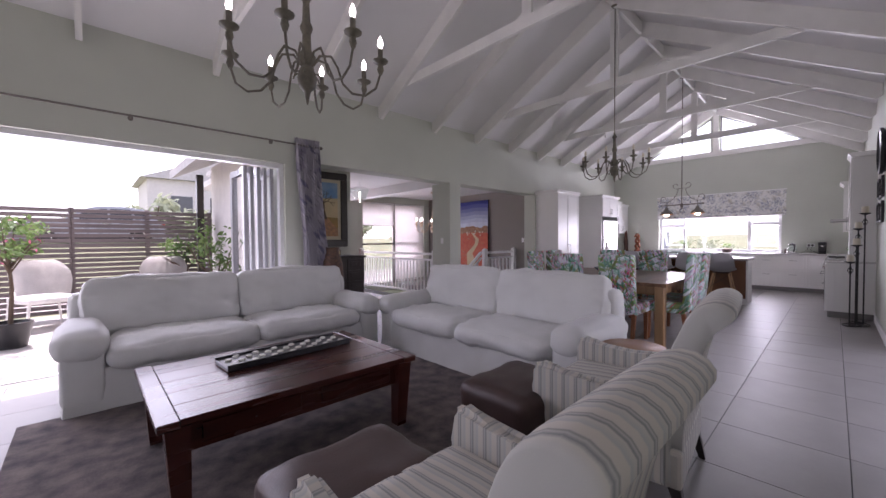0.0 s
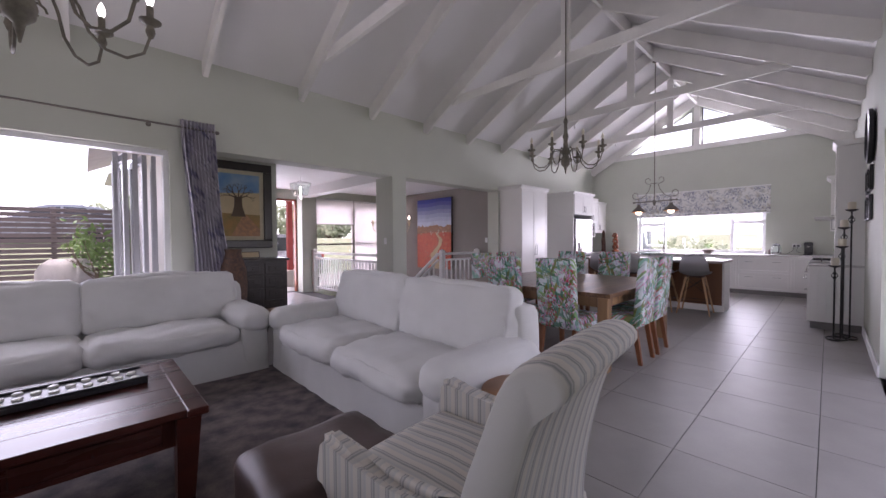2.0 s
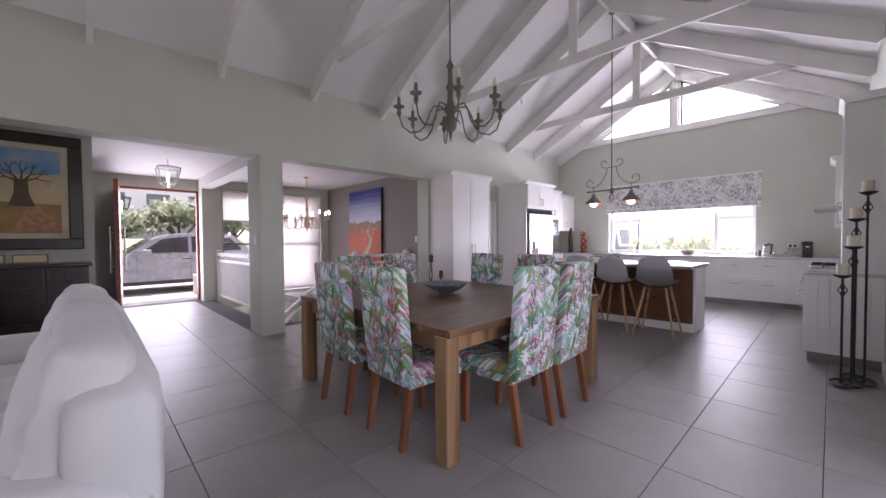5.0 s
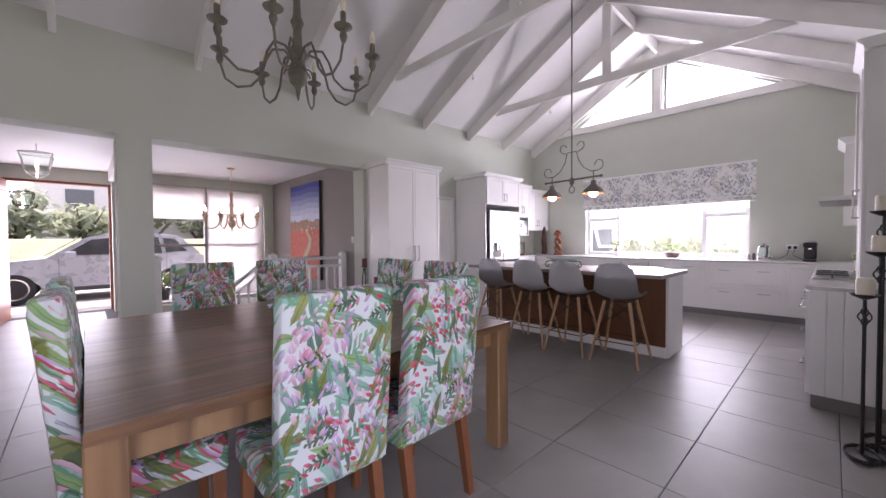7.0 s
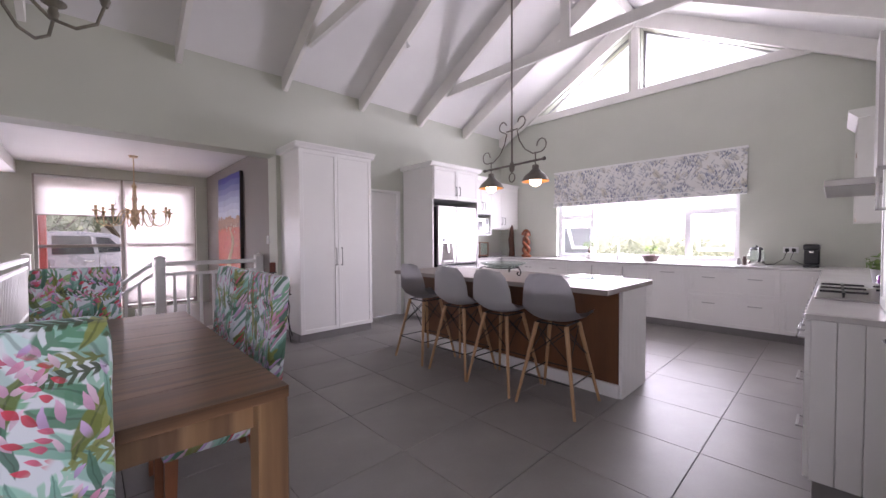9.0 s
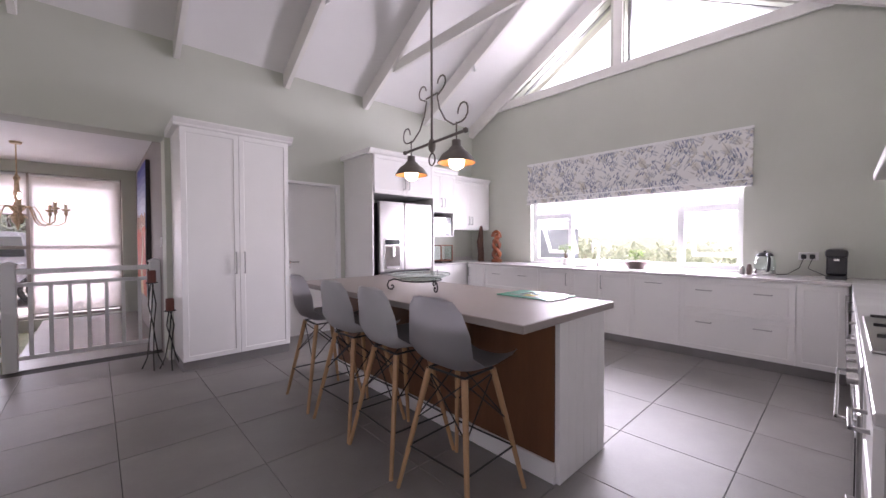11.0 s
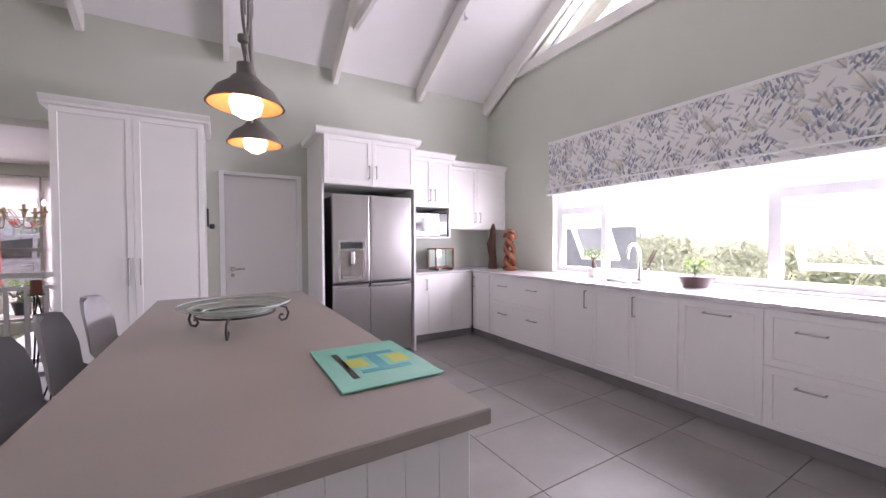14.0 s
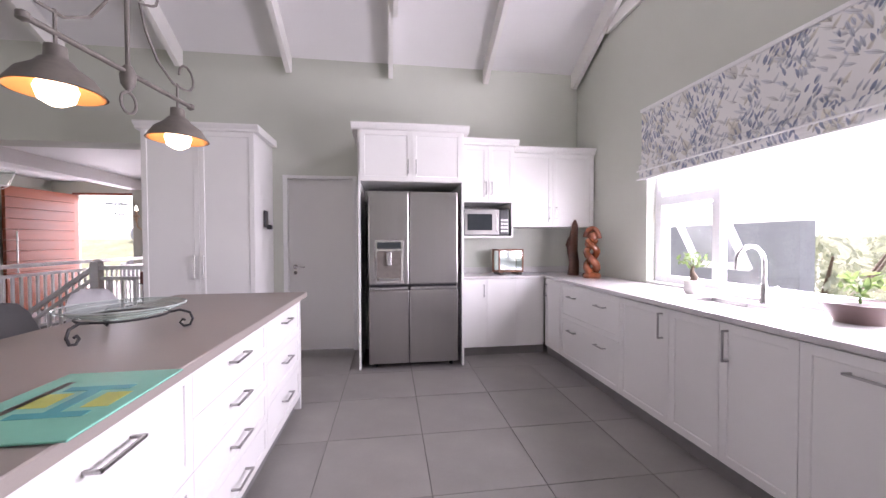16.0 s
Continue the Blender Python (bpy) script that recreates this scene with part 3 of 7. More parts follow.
bm = bmesh.new()
for s in (1, -1):
    far = W + 0.25 if s > 0 else RW - 0.25
    prism(bm, [(RIDGE, APEX), (far, roof_z(far)), (far, roof_z(far) + 0.12), (RIDGE, APEX + 0.12)], "x", BX - 0.25, 13.0)
setting(part("ceiling", bm, CEIL), "white sloping ceiling boards under the roof", "ceiling")

# roof trusses: a pair of rafters, every second one with tie beam and king post
for i in range(-4, 12):
    x = -0.02 + 1.155 * i
    if x > 12.7 or x < BX:
        continue
    tr = setting(new("roof_truss"), "white painted timber roof truss", "truss")
    tr.location = (x, 0, 0)
    for s in (1, -1):
        bm = bmesh.new()
        far = W - 0.004 if s > 0 else RW + 0.004
        z = roof_z(far) - 0.004
        prism(bm, [(RIDGE + s * 0.004, APEX - 0.004), (far, z), (far, z - 0.16), (far - s * 0.06, z - 0.20), (RIDGE + s * 0.004, APEX - 0.27)], "x", -0.026, 0.026)
        part("rafter", bm, BEAM, tr)
    if i % 2:
        half = (APEX - 0.2 - 3.65) / SLOPE
        bm = bmesh.new()
        prism(bm, [(RIDGE - half - .06, 3.57), (RIDGE + half + .06, 3.57), (RIDGE + half - .15, 3.70), (RIDGE - half + .15, 3.70)], "x", 0.027, 0.072)
        part("tie_beam", bm, BEAM, tr)
        part("king_post", B(0.0265, 0.068, RIDGE - 0.06, RIDGE + 0.06, 3.70, APEX - 0.1), BEAM, tr)
setting(part("ridge_beam", B(BX, EX, RIDGE - 0.025, RIDGE + 0.025, APEX - 0.24, APEX - 0.03), BEAM), "white timber ridge beam", "beam")

# entrance hall and stairwell
bm = bmesh.new()
box(bm, 2.0, 3.45, 6.04, 6.2, 0, 2.9)
box(bm, 2.0, 2.36, W + 0.25, 6.04, 0, 2.9)
setting(part("wall_alcove", bm, WALL), "pale plastered alcove wall behind the painting", "wall")
bm = bmesh.new()
box(bm, 3.3, 3.45, 6.2, 9.3, 0, 2.9)
box(bm, 3.3, 3.82, 9.3, 9.5, 0, 2.9)
box(bm, 3.82, 5.14, 9.3, 9.5, 2.33, 2.9)
box(bm, 5.14, 5.5, 9.0, 9.5, -2.6, 2.9)
setting(part("wall_entrance", bm, WALL), "pale plastered entrance wall round the doorway", "wall")
bm = bmesh.new()
box(bm, 5.5, 7.95, 9.0, 9.2, -2.6, 0.02)
box(bm, 5.5, 7.95, 9.0, 9.2, 2.38, 2.9)
box(bm, 7.75, 7.95, 9.0, 9.2, 0.02, 2.38)
setting(part("wall_stair", bm, WALL), "pale plastered wall round the stair window", "wall")
setting(part("wall_painting", B(7.95, 8.1, W + 0.3, 9.2, -2.6, 2.9), GREY), "warm grey painted stairwell wall", "wall")
bm = bmesh.new()
box(bm, 2.0, 8.1, W + 0.3, 9.5, 2.56, 2.7)
setting(part("ceiling_entrance", bm, CEIL), "flat white entrance hall ceiling", "ceiling")
setting(part("beam_entrance", B(5.1, 5.34, W + 0.5, 9.0, 2.36, 2.556), CEIL), "white beam across the entrance ceiling", "beam")
bm = bmesh.new()
box(bm, 5.36, 7.95, W + 0.6, 9.0, -2.7, -2.6)
box(bm, 5.3, 5.36, W + 0.6, 9.0, -2.6, -0.2)
box(bm, 5.36, 7.95, W + 0.55, W + 0.6, -2.6, -0.2)
setting(part("stairwell", bm, WALL), "plastered stairwell below the landing", "stairwell")

# ---- windows, doors, trim ----
TRIMS = [(BX, -3.0, W - 0.016, W), (7.95, 8.0, W - 0.016, W), (9.02, 9.07, W - 0.016, W), (BX, 3.0, RW, RW + 0.016), (6.4, 8.61, RW, RW + 0.016)]
for x0, x1, y0, y1 in TRIMS:
    setting(part("baseboard", B(x0, x1, y0, y1, 0, 0.11, 0.003), TRIM), "white painted skirting board", "baseboard")


def pane(parent, x0, x1, y0, y1, z0, z1, name="pane"):
    o = part(name, B(x0, x1, y0, y1, z0, z1), GLASS, parent)
    o.visible_shadow = False
    return o


# kitchen window: fixed middle light, a side light at each end with a small vent over a casement
win = setting(new("window_1"), "wide white aluminium kitchen window with side casements", "window")
bm = bmesh.new()
for y0, y1 in ((3.66, 3.74), (3.04, 3.11), (1.53, 1.61), (0.93, 1.0)):
    box(bm, 12.84, 12.9, y0, y1, 0.92, 2.42)
for y0, y1 in ((1.0, 1.53), (1.61, 3.04), (3.11, 3.66)):
    box(bm, 12.84, 12.9, y0, y1, 0.92, 0.98), box(bm, 12.84, 12.9, y0, y1, 2.36, 2.42)
for y0, y1 in ((3.11, 3.66), (1.0, 1.53)):
    box(bm, 12.84, 12.9, y0, y1, 1.62, 1.70)
part("window_frame", bm, ALU, win)
pane(win, 12.868, 12.872, 1.61, 3.04, 0.98, 2.36)
for y0, y1 in ((3.11, 3.66), (1.0, 1.53)):
    pane(win, 12.868, 12.872, y0, y1, 1.70, 2.36)
for y0, y1 in ((3.12, 3.65), (1.01, 1.52)):
    m = pose(12.91, 0, 1.61, 0, -28, 0)
    bm = bmesh.new()
    box(bm, -0.02, 0.02, y0, y0 + 0.045, -0.62, 0, m=m), box(bm, -0.02, 0.02, y1 - 0.045, y1, -0.62, 0, m=m)
    box(bm, -0.02, 0.02, y0 + .045, y1 - .045, -0.045, 0, m=m), box(bm, -0.02, 0.02, y0 + .045, y1 - .045, -0.62, -0.575, m=m)
    sash = part("casement", bm, ALU, win)
    g = part("pane", B(-0.003, 0.003, y0 + .045, y1 - .045, -0.575, -0.045, m=m), GLASS, sash)
    g.visible_shadow = False
part("window_sill", B(12.752, 12.84, 0.93, 3.74, 0.9, 0.918), TRIM, win)

win = setting(new("window_2"), "two triangular gable lights in grey frames", "window")
for pts in ([(4.11, 3.715), (2.43, 3.715), (2.43, 4.68)], [(0.52, 3.715), (2.24, 3.715), (2.24, 4.69)]):
    c = (sum(p[0] for p in pts) / 3, sum(p[1] for p in pts) / 3)
    inn = [(p[0] + (c[0] - p[0]) * 0.06, p[1] + (c[1] - p[1]) * 0.06) for p in pts]
    bm = bmesh.new()
    for i in range(3):
        prism(bm, [pts[i], pts[(i + 1) % 3], inn[(i + 1) % 3], inn[i]], "x", 12.87, 12.92)
    part("window_frame", bm, mat("grey_frame", (0.30, 0.30, 0.31), 0.4) if "grey_frame" not in bpy.data.materials else bpy.data.materials["grey_frame"], win)
    bm = bmesh.new()
    prism(bm, inn, "x", 12.893, 12.897)
    g = part("pane", bm, GLASS, win)
    g.visible_shadow = False

win = setting(new("window_4"), "wide white aluminium window at the room's back", "window")
bm = bmesh.new()
for y in (-0.35, 1.17, 2.69):
    box(bm, BX - 0.15, BX - 0.1, y, y + 0.06, 0.3, 2.4)
for a, b in ((-0.29, 1.17), (1.23, 2.69)):
    box(bm, BX - 0.15, BX - 0.1, a, b, 0.3, 0.36), box(bm, BX - 0.15, BX - 0.1, a, b, 2.34, 2.4)
part("window_frame", bm, ALU, win)
for a, b in ((-0.29, 1.17), (1.23, 2.69)):
    pane(win, BX - 0.127, BX - 0.123, a, b, 0.36, 2.34)

win = setting(new("window_5"), "wide white aluminium sliding glass door in the long wall", "window")
bm = bmesh.new()
for x in (3.0, 4.67, 6.34):
    box(bm, x, x + 0.06, RW - 0.2, RW - 0.14, 0.002, 2.25)
for a, b in ((3.06, 4.67), (4.73, 6.34)):
    box(bm, a, b, RW - 0.2, RW - 0.14, 0.002, 0.06), box(bm, a, b, RW - 0.2, RW - 0.14, 2.19, 2.25)
part("window_frame", bm, ALU, win)
for a, b in ((3.06, 4.67), (4.73, 6.34)):
    pane(win, a, b, RW - 0.172, RW - 0.168, 0.06, 2.19)

# stair window with roller blinds
win = setting(new("window_3"), "tall stair window in brown-grey aluminium frames", "window")
FR = mat("taupe_aluminium", (0.33, 0.29, 0.26), 0.4)
bm = bmesh.new()
for x0, x1 in ((5.5, 5.55), (6.58, 6.66), (7.70, 7.75)):
    box(bm, x0, x1, 9.06, 9.12, 0.02, 2.38)
for x0, x1 in ((5.55, 6.58), (6.66, 7.70)):
    for z0, z1 in ((0.02, 0.07), (1.16, 1.21), (2.32, 2.38)):
        box(bm, x0, x1, 9.06, 9.12, z0, z1)
part("window_frame", bm, FR, win)
for x0, x1 in ((5.55, 6.58), (6.66, 7.70)):
    pane(win, x0, x1, 9.088, 9.092, 0.07, 2.32)
for x0, x1, z in ((5.53, 6.6, 1.72), (6.63, 7.73, 0.12)):
    rb = thing("roller_blind", pose(0, 9.03, 0), "off-white sheer roller blind over the stair window", "blind", "stair blinds")
    part("fabric", B(x0, x1, -0.002, 0.002, z, 2.34), BLINDW, rb)
    bm = bmesh.new()
    tube(bm, [(x0, 0, 2.35), (x1, 0, 2.35)], 0.022)
    part("roller", bm, TRIM, rb, smooth=True)
    part("bottom_bar", B(x0, x1, -0.01, 0.01, z - 0.02, z, 0.003), FR, rb)

# folding patio door, stacked open
LEAFALU = mat("grey_aluminium", (0.36, 0.36, 0.38), 0.4, vary=0.05)
fd = setting(new("door_1"), "white aluminium folding patio door stacked open", "door")
bm = bmesh.new()
box(bm, -3.0, 1.93, W + 0.06, W + 0.16, 2.265, 2.32)
box(bm, 1.88, 1.93, W + 0.06, W + 0.16, 0, 2.265)
part("door_frame", bm, ALU, fd)
part("track", B(-3.0, 1.88, W + 0.06, W + 0.16, 0.0, 0.012), ALU, fd)
for i in range(5):
    x = 1.80 - 0.082 * i
    m = pose(x, W + 0.12, 0, 0, 0, 90 + (5 if i % 2 else -5))
    bm = bmesh.new()
    for a, b in ((0, 0.06), (0.64, 0.70)):
        box(bm, a, b, -0.022, 0.022, 0.015, 2.25, 0.004, m=m)
    box(bm, 0.06, 0.64, -0.02, 0.02, 0.015, 0.10, m=m), box(bm, 0.06, 0.64, -0.02, 0.02, 2.17, 2.25, m=m)
    leaf = part("door_leaf", bm, LEAFALU, fd)
    g = part("pane", B(0.06, 0.64, -0.004, 0.004, 0.10, 2.17, m=m), GLASS, leaf)
    g.visible_shadow = False

# inner kitchen door
dr = setting(new("door_2"), "white panelled inner door, shut, with a lever handle", "door")
part("door_leaf", B(9.18, 9.92, W + 0.05, W + 0.09, 0.008, 2.03, 0.003), WHITE, dr)
bm = bmesh.new()
box(bm, 9.13, 9.18, W - 0.012, W + 0.1, 0, 2.07, 0.003), box(bm, 9.92, 9.97, W - 0.012, W + 0.1, 0, 2.07, 0.003), box(bm, 9.18, 9.92, W - 0.012, W + 0.1, 2.032, 2.07, 0.003)
part("door_frame", bm, TRIM, dr)
bm = bmesh.new()
lathe(bm, [(0.026, 0), (0.026, 0.008)], 16, pose(9.25, W + 0.05, 1.0, 90))
lathe(bm, [(0.02, 0), (0.02, 0.008)], 16, pose(9.25, W + 0.05, 0.93, 90))
tube(bm, [(9.25, W + 0.05, 1.0), (9.25, W, 1.0), (9.27, W - 0.008, 1.0), (9.37, W - 0.008, 1.0)], 0.009)
part("door_handle", bm, CHROME, dr, smooth=True)

# entrance door, open inwards against the wall
ed = setting(new("door_3"), "open red-brown plank entrance door with a long pull handle", "door")
ed.matrix_basis = pose(3.84, 9.30, 0, 0, 0, -94)
for i in range(12):
    part("plank", B(0.0, 1.32, -0.03, 0.03, 0.012 + i * 0.19, 0.012 + i * 0.19 + 0.186, 0.004), DOORWOOD, ed)
bm = bmesh.new()
for s in (1, -1):
    tube(bm, [(1.2, s * 0.09, 0.75), (1.2, s * 0.09, 1.5)], 0.014)
    for z in (0.85, 1.4):
        tube(bm, [(1.2, s * 0.09, z), (1.2, 0, z)], 0.009)
part("door_handle", bm, CHROME, ed, smooth=True)
bm = bmesh.new()
box(bm, 3.80, 3.84, 9.31, 9.43, 0, 2.33), box(bm, 5.1, 5.14, 9.31, 9.43, 0, 2.33), box(bm, 3.84, 5.1, 9.31, 9.43, 2.29, 2.33)
setting(part("door_frame_entrance", bm, DOORWOOD), "red-brown timber entrance door frame", "door frame")


# ---- stair rails ----
def rail(name, p0, p1, drop=0.0, n=10, ends=(True, True)):
    r = thing(name, pose(*p0, 0), "white painted timber stair balustrade with square spindles", "railing", "stair rails")
    d = Vector((p1[0] - p0[0], p1[1] - p0[1], 0))
    ang = math.degrees(math.atan2(d.y, d.x))
    r.matrix_basis = pose(p0[0], p0[1], 0, 0, 0, ang)
    ln = d.length
    for k, z in (("handrail", 0.98), ("rail", 0.85), ("rail", 0.12)):
        bm = bmesh.new()
        h, w = (0.05, 0.035) if k == "handrail" else (0.04, 0.022)
        prism(bm, [(0, z - h / 2), (ln, z - drop - h / 2), (ln, z - drop + h / 2), (0, z + h / 2)], "y", -w, w)
        part(k, bm, TRIM, r)
    for i in range(n):
        x = ln * (i + 1) / (n + 1)
        f = drop * (i + 1) / (n + 1)
        part("spindle", B(x - 0.016, x + 0.016, -0.012, 0.012, 0.14 - f, 0.84 - f), TRIM, r)
    for e, x, f in ((ends[0], 0, 0), (ends[1], ln, drop)):
        if e:
            bm = bmesh.new()
            box(bm, x - 0.05, x + 0.05, -0.05, 0.05, -f - (0.6 if f else 0), 1.04 - f, 0.004)
            lathe(bm, [(0.06, 1.04 - f), (0.065, 1.055 - f), (0.03, 1.07 - f), (0.001, 1.085 - f)], 12, Matrix.Translation((x, 0, 0)))
            part("newel_post", bm, TRIM, r)
    return r


rail("balustrade", (6.77, 5.68), (7.90, 5.68), n=7)
rail("balustrade", (6.70, 5.74), (5.44, 5.74), drop=0.95, n=9, ends=(False, True))
rail("balustrade", (5.42, 8.92), (5.42, 5.95), n=24)
for i in range(6):
    setting(part("stair_step", B(6.75 - 0.26 * (i + 1), 6.75 - 0.26 * i, 5.76, 6.9, -0.18 * (i + 1) - 0.16, -0.18 * (i + 1), 0.004), PAVE), "tiled stair step leading down", "step")
setting(part("landing", B(6.75, 7.945, 5.69, 9.0, -0.15, -0.004), TILE), "tiled stair landing", "landing")


# ---- pictures ----
def flat(parent, name, pts, d, material):
    bm = bmesh.new()
    prism(bm, pts, "y", d, d + 0.0015)
    return part(name, bm, material, parent)


pic = thing("framed_painting", pose(2.88, 6.04, 1.82), "baobab painting in a wide dark frame in the alcove", "painting")
bm = bmesh.new()
for a in ((-0.48, 0.48, -0.64, -0.52), (-0.48, 0.48, 0.52, 0.64), (-0.48, -0.36, -0.52, 0.52), (0.36, 0.48, -0.52, 0.52)):
    box(bm, a[0], a[1], -0.06, -0.004, a[2], a[3], 0.012, 2)
part("frame", bm, DARK, pic)
part("mount", B(-0.36, 0.36, -0.03, -0.006, -0.52, 0.52), MOUNT, pic)
flat(pic, "sky", [(-0.3, 0.02), (0.3, 0.02), (0.3, 0.46), (-0.3, 0.46)], -0.036, CANV1)
flat(pic, "haze", [(-0.3, -0.14), (0.3, -0.14), (0.3, 0.2), (-0.3, 0.16)], -0.039, CANV3)
flat(pic, "ground", [(-0.3, -0.46), (0.3, -0.46), (0.3, -0.14), (-0.3, -0.12)], -0.042, CANV2)
flat(pic, "track", [(-0.1, -0.46), (0.3, -0.46), (0.3, -0.36), (0.12, -0.15), (0.06, -0.15)], -0.045, OCHRE)
bm = bmesh.new()
prism(bm, [(-0.10, -0.17), (0.10, -0.17), (0.055, -0.02), (0.05, 0.12), (-0.05, 0.12), (-0.055, -0.02)], "y", -0.048, -0.046)
rnd = random.Random(4)


def twig(x, z, a, ln, w, depth):
    x1, z1 = x + ln * math.cos(a), z + ln * math.sin(a)
    nx, nz = -math.sin(a) * w, math.cos(a) * w
    prism(bm, [(x - nx, z - nz), (x1 - nx * .6, z1 - nz * .6), (x1 + nx * .6, z1 + nz * .6), (x + nx, z + nz)], "y", -0.048, -0.0465)
    if depth:
        for k in (-0.5, 0.35):
            twig(x1, z1, a + k + rnd.uniform(-.2, .2), ln * 0.72, w * 0.6, depth - 1)


for a in (0.35, 0.9, 1.5, 2.2, 2.8):
    twig(0.0 + 0.03 * math.cos(a), 0.11, a, 0.085, 0.011, 3)
part("tree", bm, mat("umber_paint", (0.13, 0.09, 0.06), 0.7), pic)

red = thing("canvas_painting", pose(7.95, 7.17, 1.45, 0, 0, -90), "tall canvas painting of a village road through a red field", "painting")
RW2, RH = 0.66, 0.92
part("canvas", B(-RW2, RW2, -0.05, -0.004, -RH, RH), DARK, red)
for i in range(7):                                       # brushed sky, deep at the top and pale at the hills
    f = i / 6
    c = [a + (b - a) * f ** 1.3 for a, b in zip((0.025, 0.035, 0.26), (0.55, 0.60, 0.72))]
    z1 = RH - i * 0.1
    flat(red, "sky", [(-RW2, 0.0), (RW2, 0.0), (RW2, z1 - 0.01), (0.2, z1 + (0.02 if i else 0)), (-0.2, z1 - 0.015), (-RW2, z1)], -0.0515 - 0.0015 * i,
         mat("sky_wash", c, 0.6, vary=0.12, scale=5, bump=0.2))
HILL = mat("canvas_hills", (0.24, 0.11, 0.06), 0.6, two=(0.38, 0.20, 0.11), scale=18, bump=0.2)
rnd = random.Random(12)
ridge = [(RW2 - i * RW2 / 9, 0.19 + rnd.uniform(-0.03, 0.06)) for i in range(19)]
flat(red, "hills", [(-RW2, -0.1), (RW2, -0.1)] + ridge, -0.0625, HILL)
flat(red, "field", [(-RW2, -RH), (RW2, -RH), (RW2, 0.02), (0.1, 0.05), (-RW2, 0.0)], -0.0645, REDC)
flat(red, "road", [(-0.1, -RH), (0.30, -RH), (0.10, -0.55), (0.30, -0.30), (0.34, -0.15), (0.10, 0.04), (0.05, 0.04), (0.22, -0.15), (0.17, -0.30), (-0.12, -0.55)], -0.067, CANV3)
for i in range(16):
    x, z, w = rnd.uniform(-0.58, 0.55), rnd.uniform(-0.06, 0.12), rnd.uniform(0.035, 0.07)
    flat(red, "house", [(x, z), (x + w, z), (x + w, z + w * .6), (x + w * .5, z + w), (x, z + w * .6)], -0.069 - 0.0003 * i, MOUNT if i % 3 else OCHRE)
for i in range(26):                                      # scrub in the field
    x, z, w = rnd.uniform(-0.6, 0.58), rnd.uniform(-0.88, -0.12), rnd.uniform(0.02, 0.05)
    flat(red, "brush_stroke", [(x, z), (x + w, z - 0.01), (x + w * 1.2, z + 0.015), (x + w * .3, z + 0.02)], -0.0655, OCHRE if i % 2 else HILL)


# ---- lights ----
def chandelier(x, y, z, top, material, lit, label, R=0.46, arms=8):
    c = thing("chandelier", pose(x, y, z, 0, 0, 8), label, "chandelier", "chandeliers")
    bm = bmesh.new()
    lathe(bm, [(0.004, -0.14), (0.012, -0.1), (0.02, -0.06), (0.05, -0.03), (0.06, 0.02), (0.045, 0.08), (0.03, 0.1), (0.05, 0.13), (0.055, 0.16), (0.03, 0.2), (0.025, 0.3), (0.04, 0.34), (0.025, 0.38), (0.02, 0.5), (0.035, 0.53), (0.012, 0.58), (0.006, 0.62)], 16)
    part("stem", bm, material, c, smooth=True)
    bm = bmesh.new()
    tube(bm, [(0, 0, 0.6), (0, 0, top - z)], 0.007)
    lathe(bm, [(0.05, top - z - 0.03), (0.06, top - z - 0.004)], 16)
    part("rod", bm, material, c)
    for i in range(arms):
        a = 2 * math.pi * i / arms
        ca, sa = math.cos(a), math.sin(a)
        pts = [(0.03, 0.10), (0.08, 0.17), (0.15, 0.17), (0.19, 0.10), (0.22, 0.0), (0.28, -0.06), (0.36, -0.07), (0.43, -0.02), (R, 0.08)]
        bm = bmesh.new()
        tube(bm, [(r * ca, r * sa, h) for r, h in pts], 0.0075, 6)
        sp = [(0.05 + 0.035 * math.cos(t), 0.02 + 0.035 * math.sin(t)) for t in [k * 0.6 for k in range(9)]]
        tube(bm, [(r * ca, r * sa, h) for r, h in sp], 0.005, 5)
        arm = part("arm", bm, material, c, smooth=True)
        bm = bmesh.new()
        lathe(bm, [(0.012, 0.07), (0.022, 0.1), (0.016, 0.13), (0.048, 0.15), (0.05, 0.158), (0.016, 0.165), (0.016, 0.23), (0.012, 0.235)], 12, Matrix.Translation((R * ca, R * sa, 0)))
        part("candle_cup", bm, material, arm, smooth=True)
        bm = bmesh.new()
        lathe(bm, [(0.009, 0.235), (0.018, 0.26), (0.015, 0.285), (0.002, 0.315)], 10, Matrix.Translation((R * ca, R * sa, 0)))
        part("bulb", bm, TINY if lit(i) else CANDLE, arm, smooth=True)
    return c


chandelier(1.03, 2.32, 2.285, APEX - 0.24, VERDI, lambda i: True, "weathered bronze eight-arm chandelier with lit candle bulbs")
chandelier(5.765, 2.30, 2.28, APEX - 0.24, VERDI, lambda i: False, "weathered bronze eight-arm chandelier with unlit bulbs")
chandelier(6.67, 7.38, 1.56, 2.56, GILT, lambda i: True, "gilded stairwell chandelier with lit candle bulbs", R=0.44)

pl = thing("pendant_lamp", pose(9.27, 2.28, 1.98, 0, 0, 83), "taupe metal double pendant lamp with scrolls over the island", "pendant lamp")
bm = bmesh.new()
tube(bm, [(0, 0, -0.05), (0, 0, APEX - 0.25 - 1.98)], 0.009)
lathe(bm, [(0.012, -0.04), (0.026, -0.02), (0.03, 0.02), (0.02, 0.05), (0.012, 0.06)], 12)
lathe(bm, [(0.05, APEX - 0.29 - 1.98), (0.05, APEX - 0.25 - 1.98)], 16)
part("rod", bm, PEWTER, pl, smooth=True)
bm = bmesh.new()
tube(bm, [(-0.40, 0, 0.03), (0.40, 0, 0.03)], 0.011)
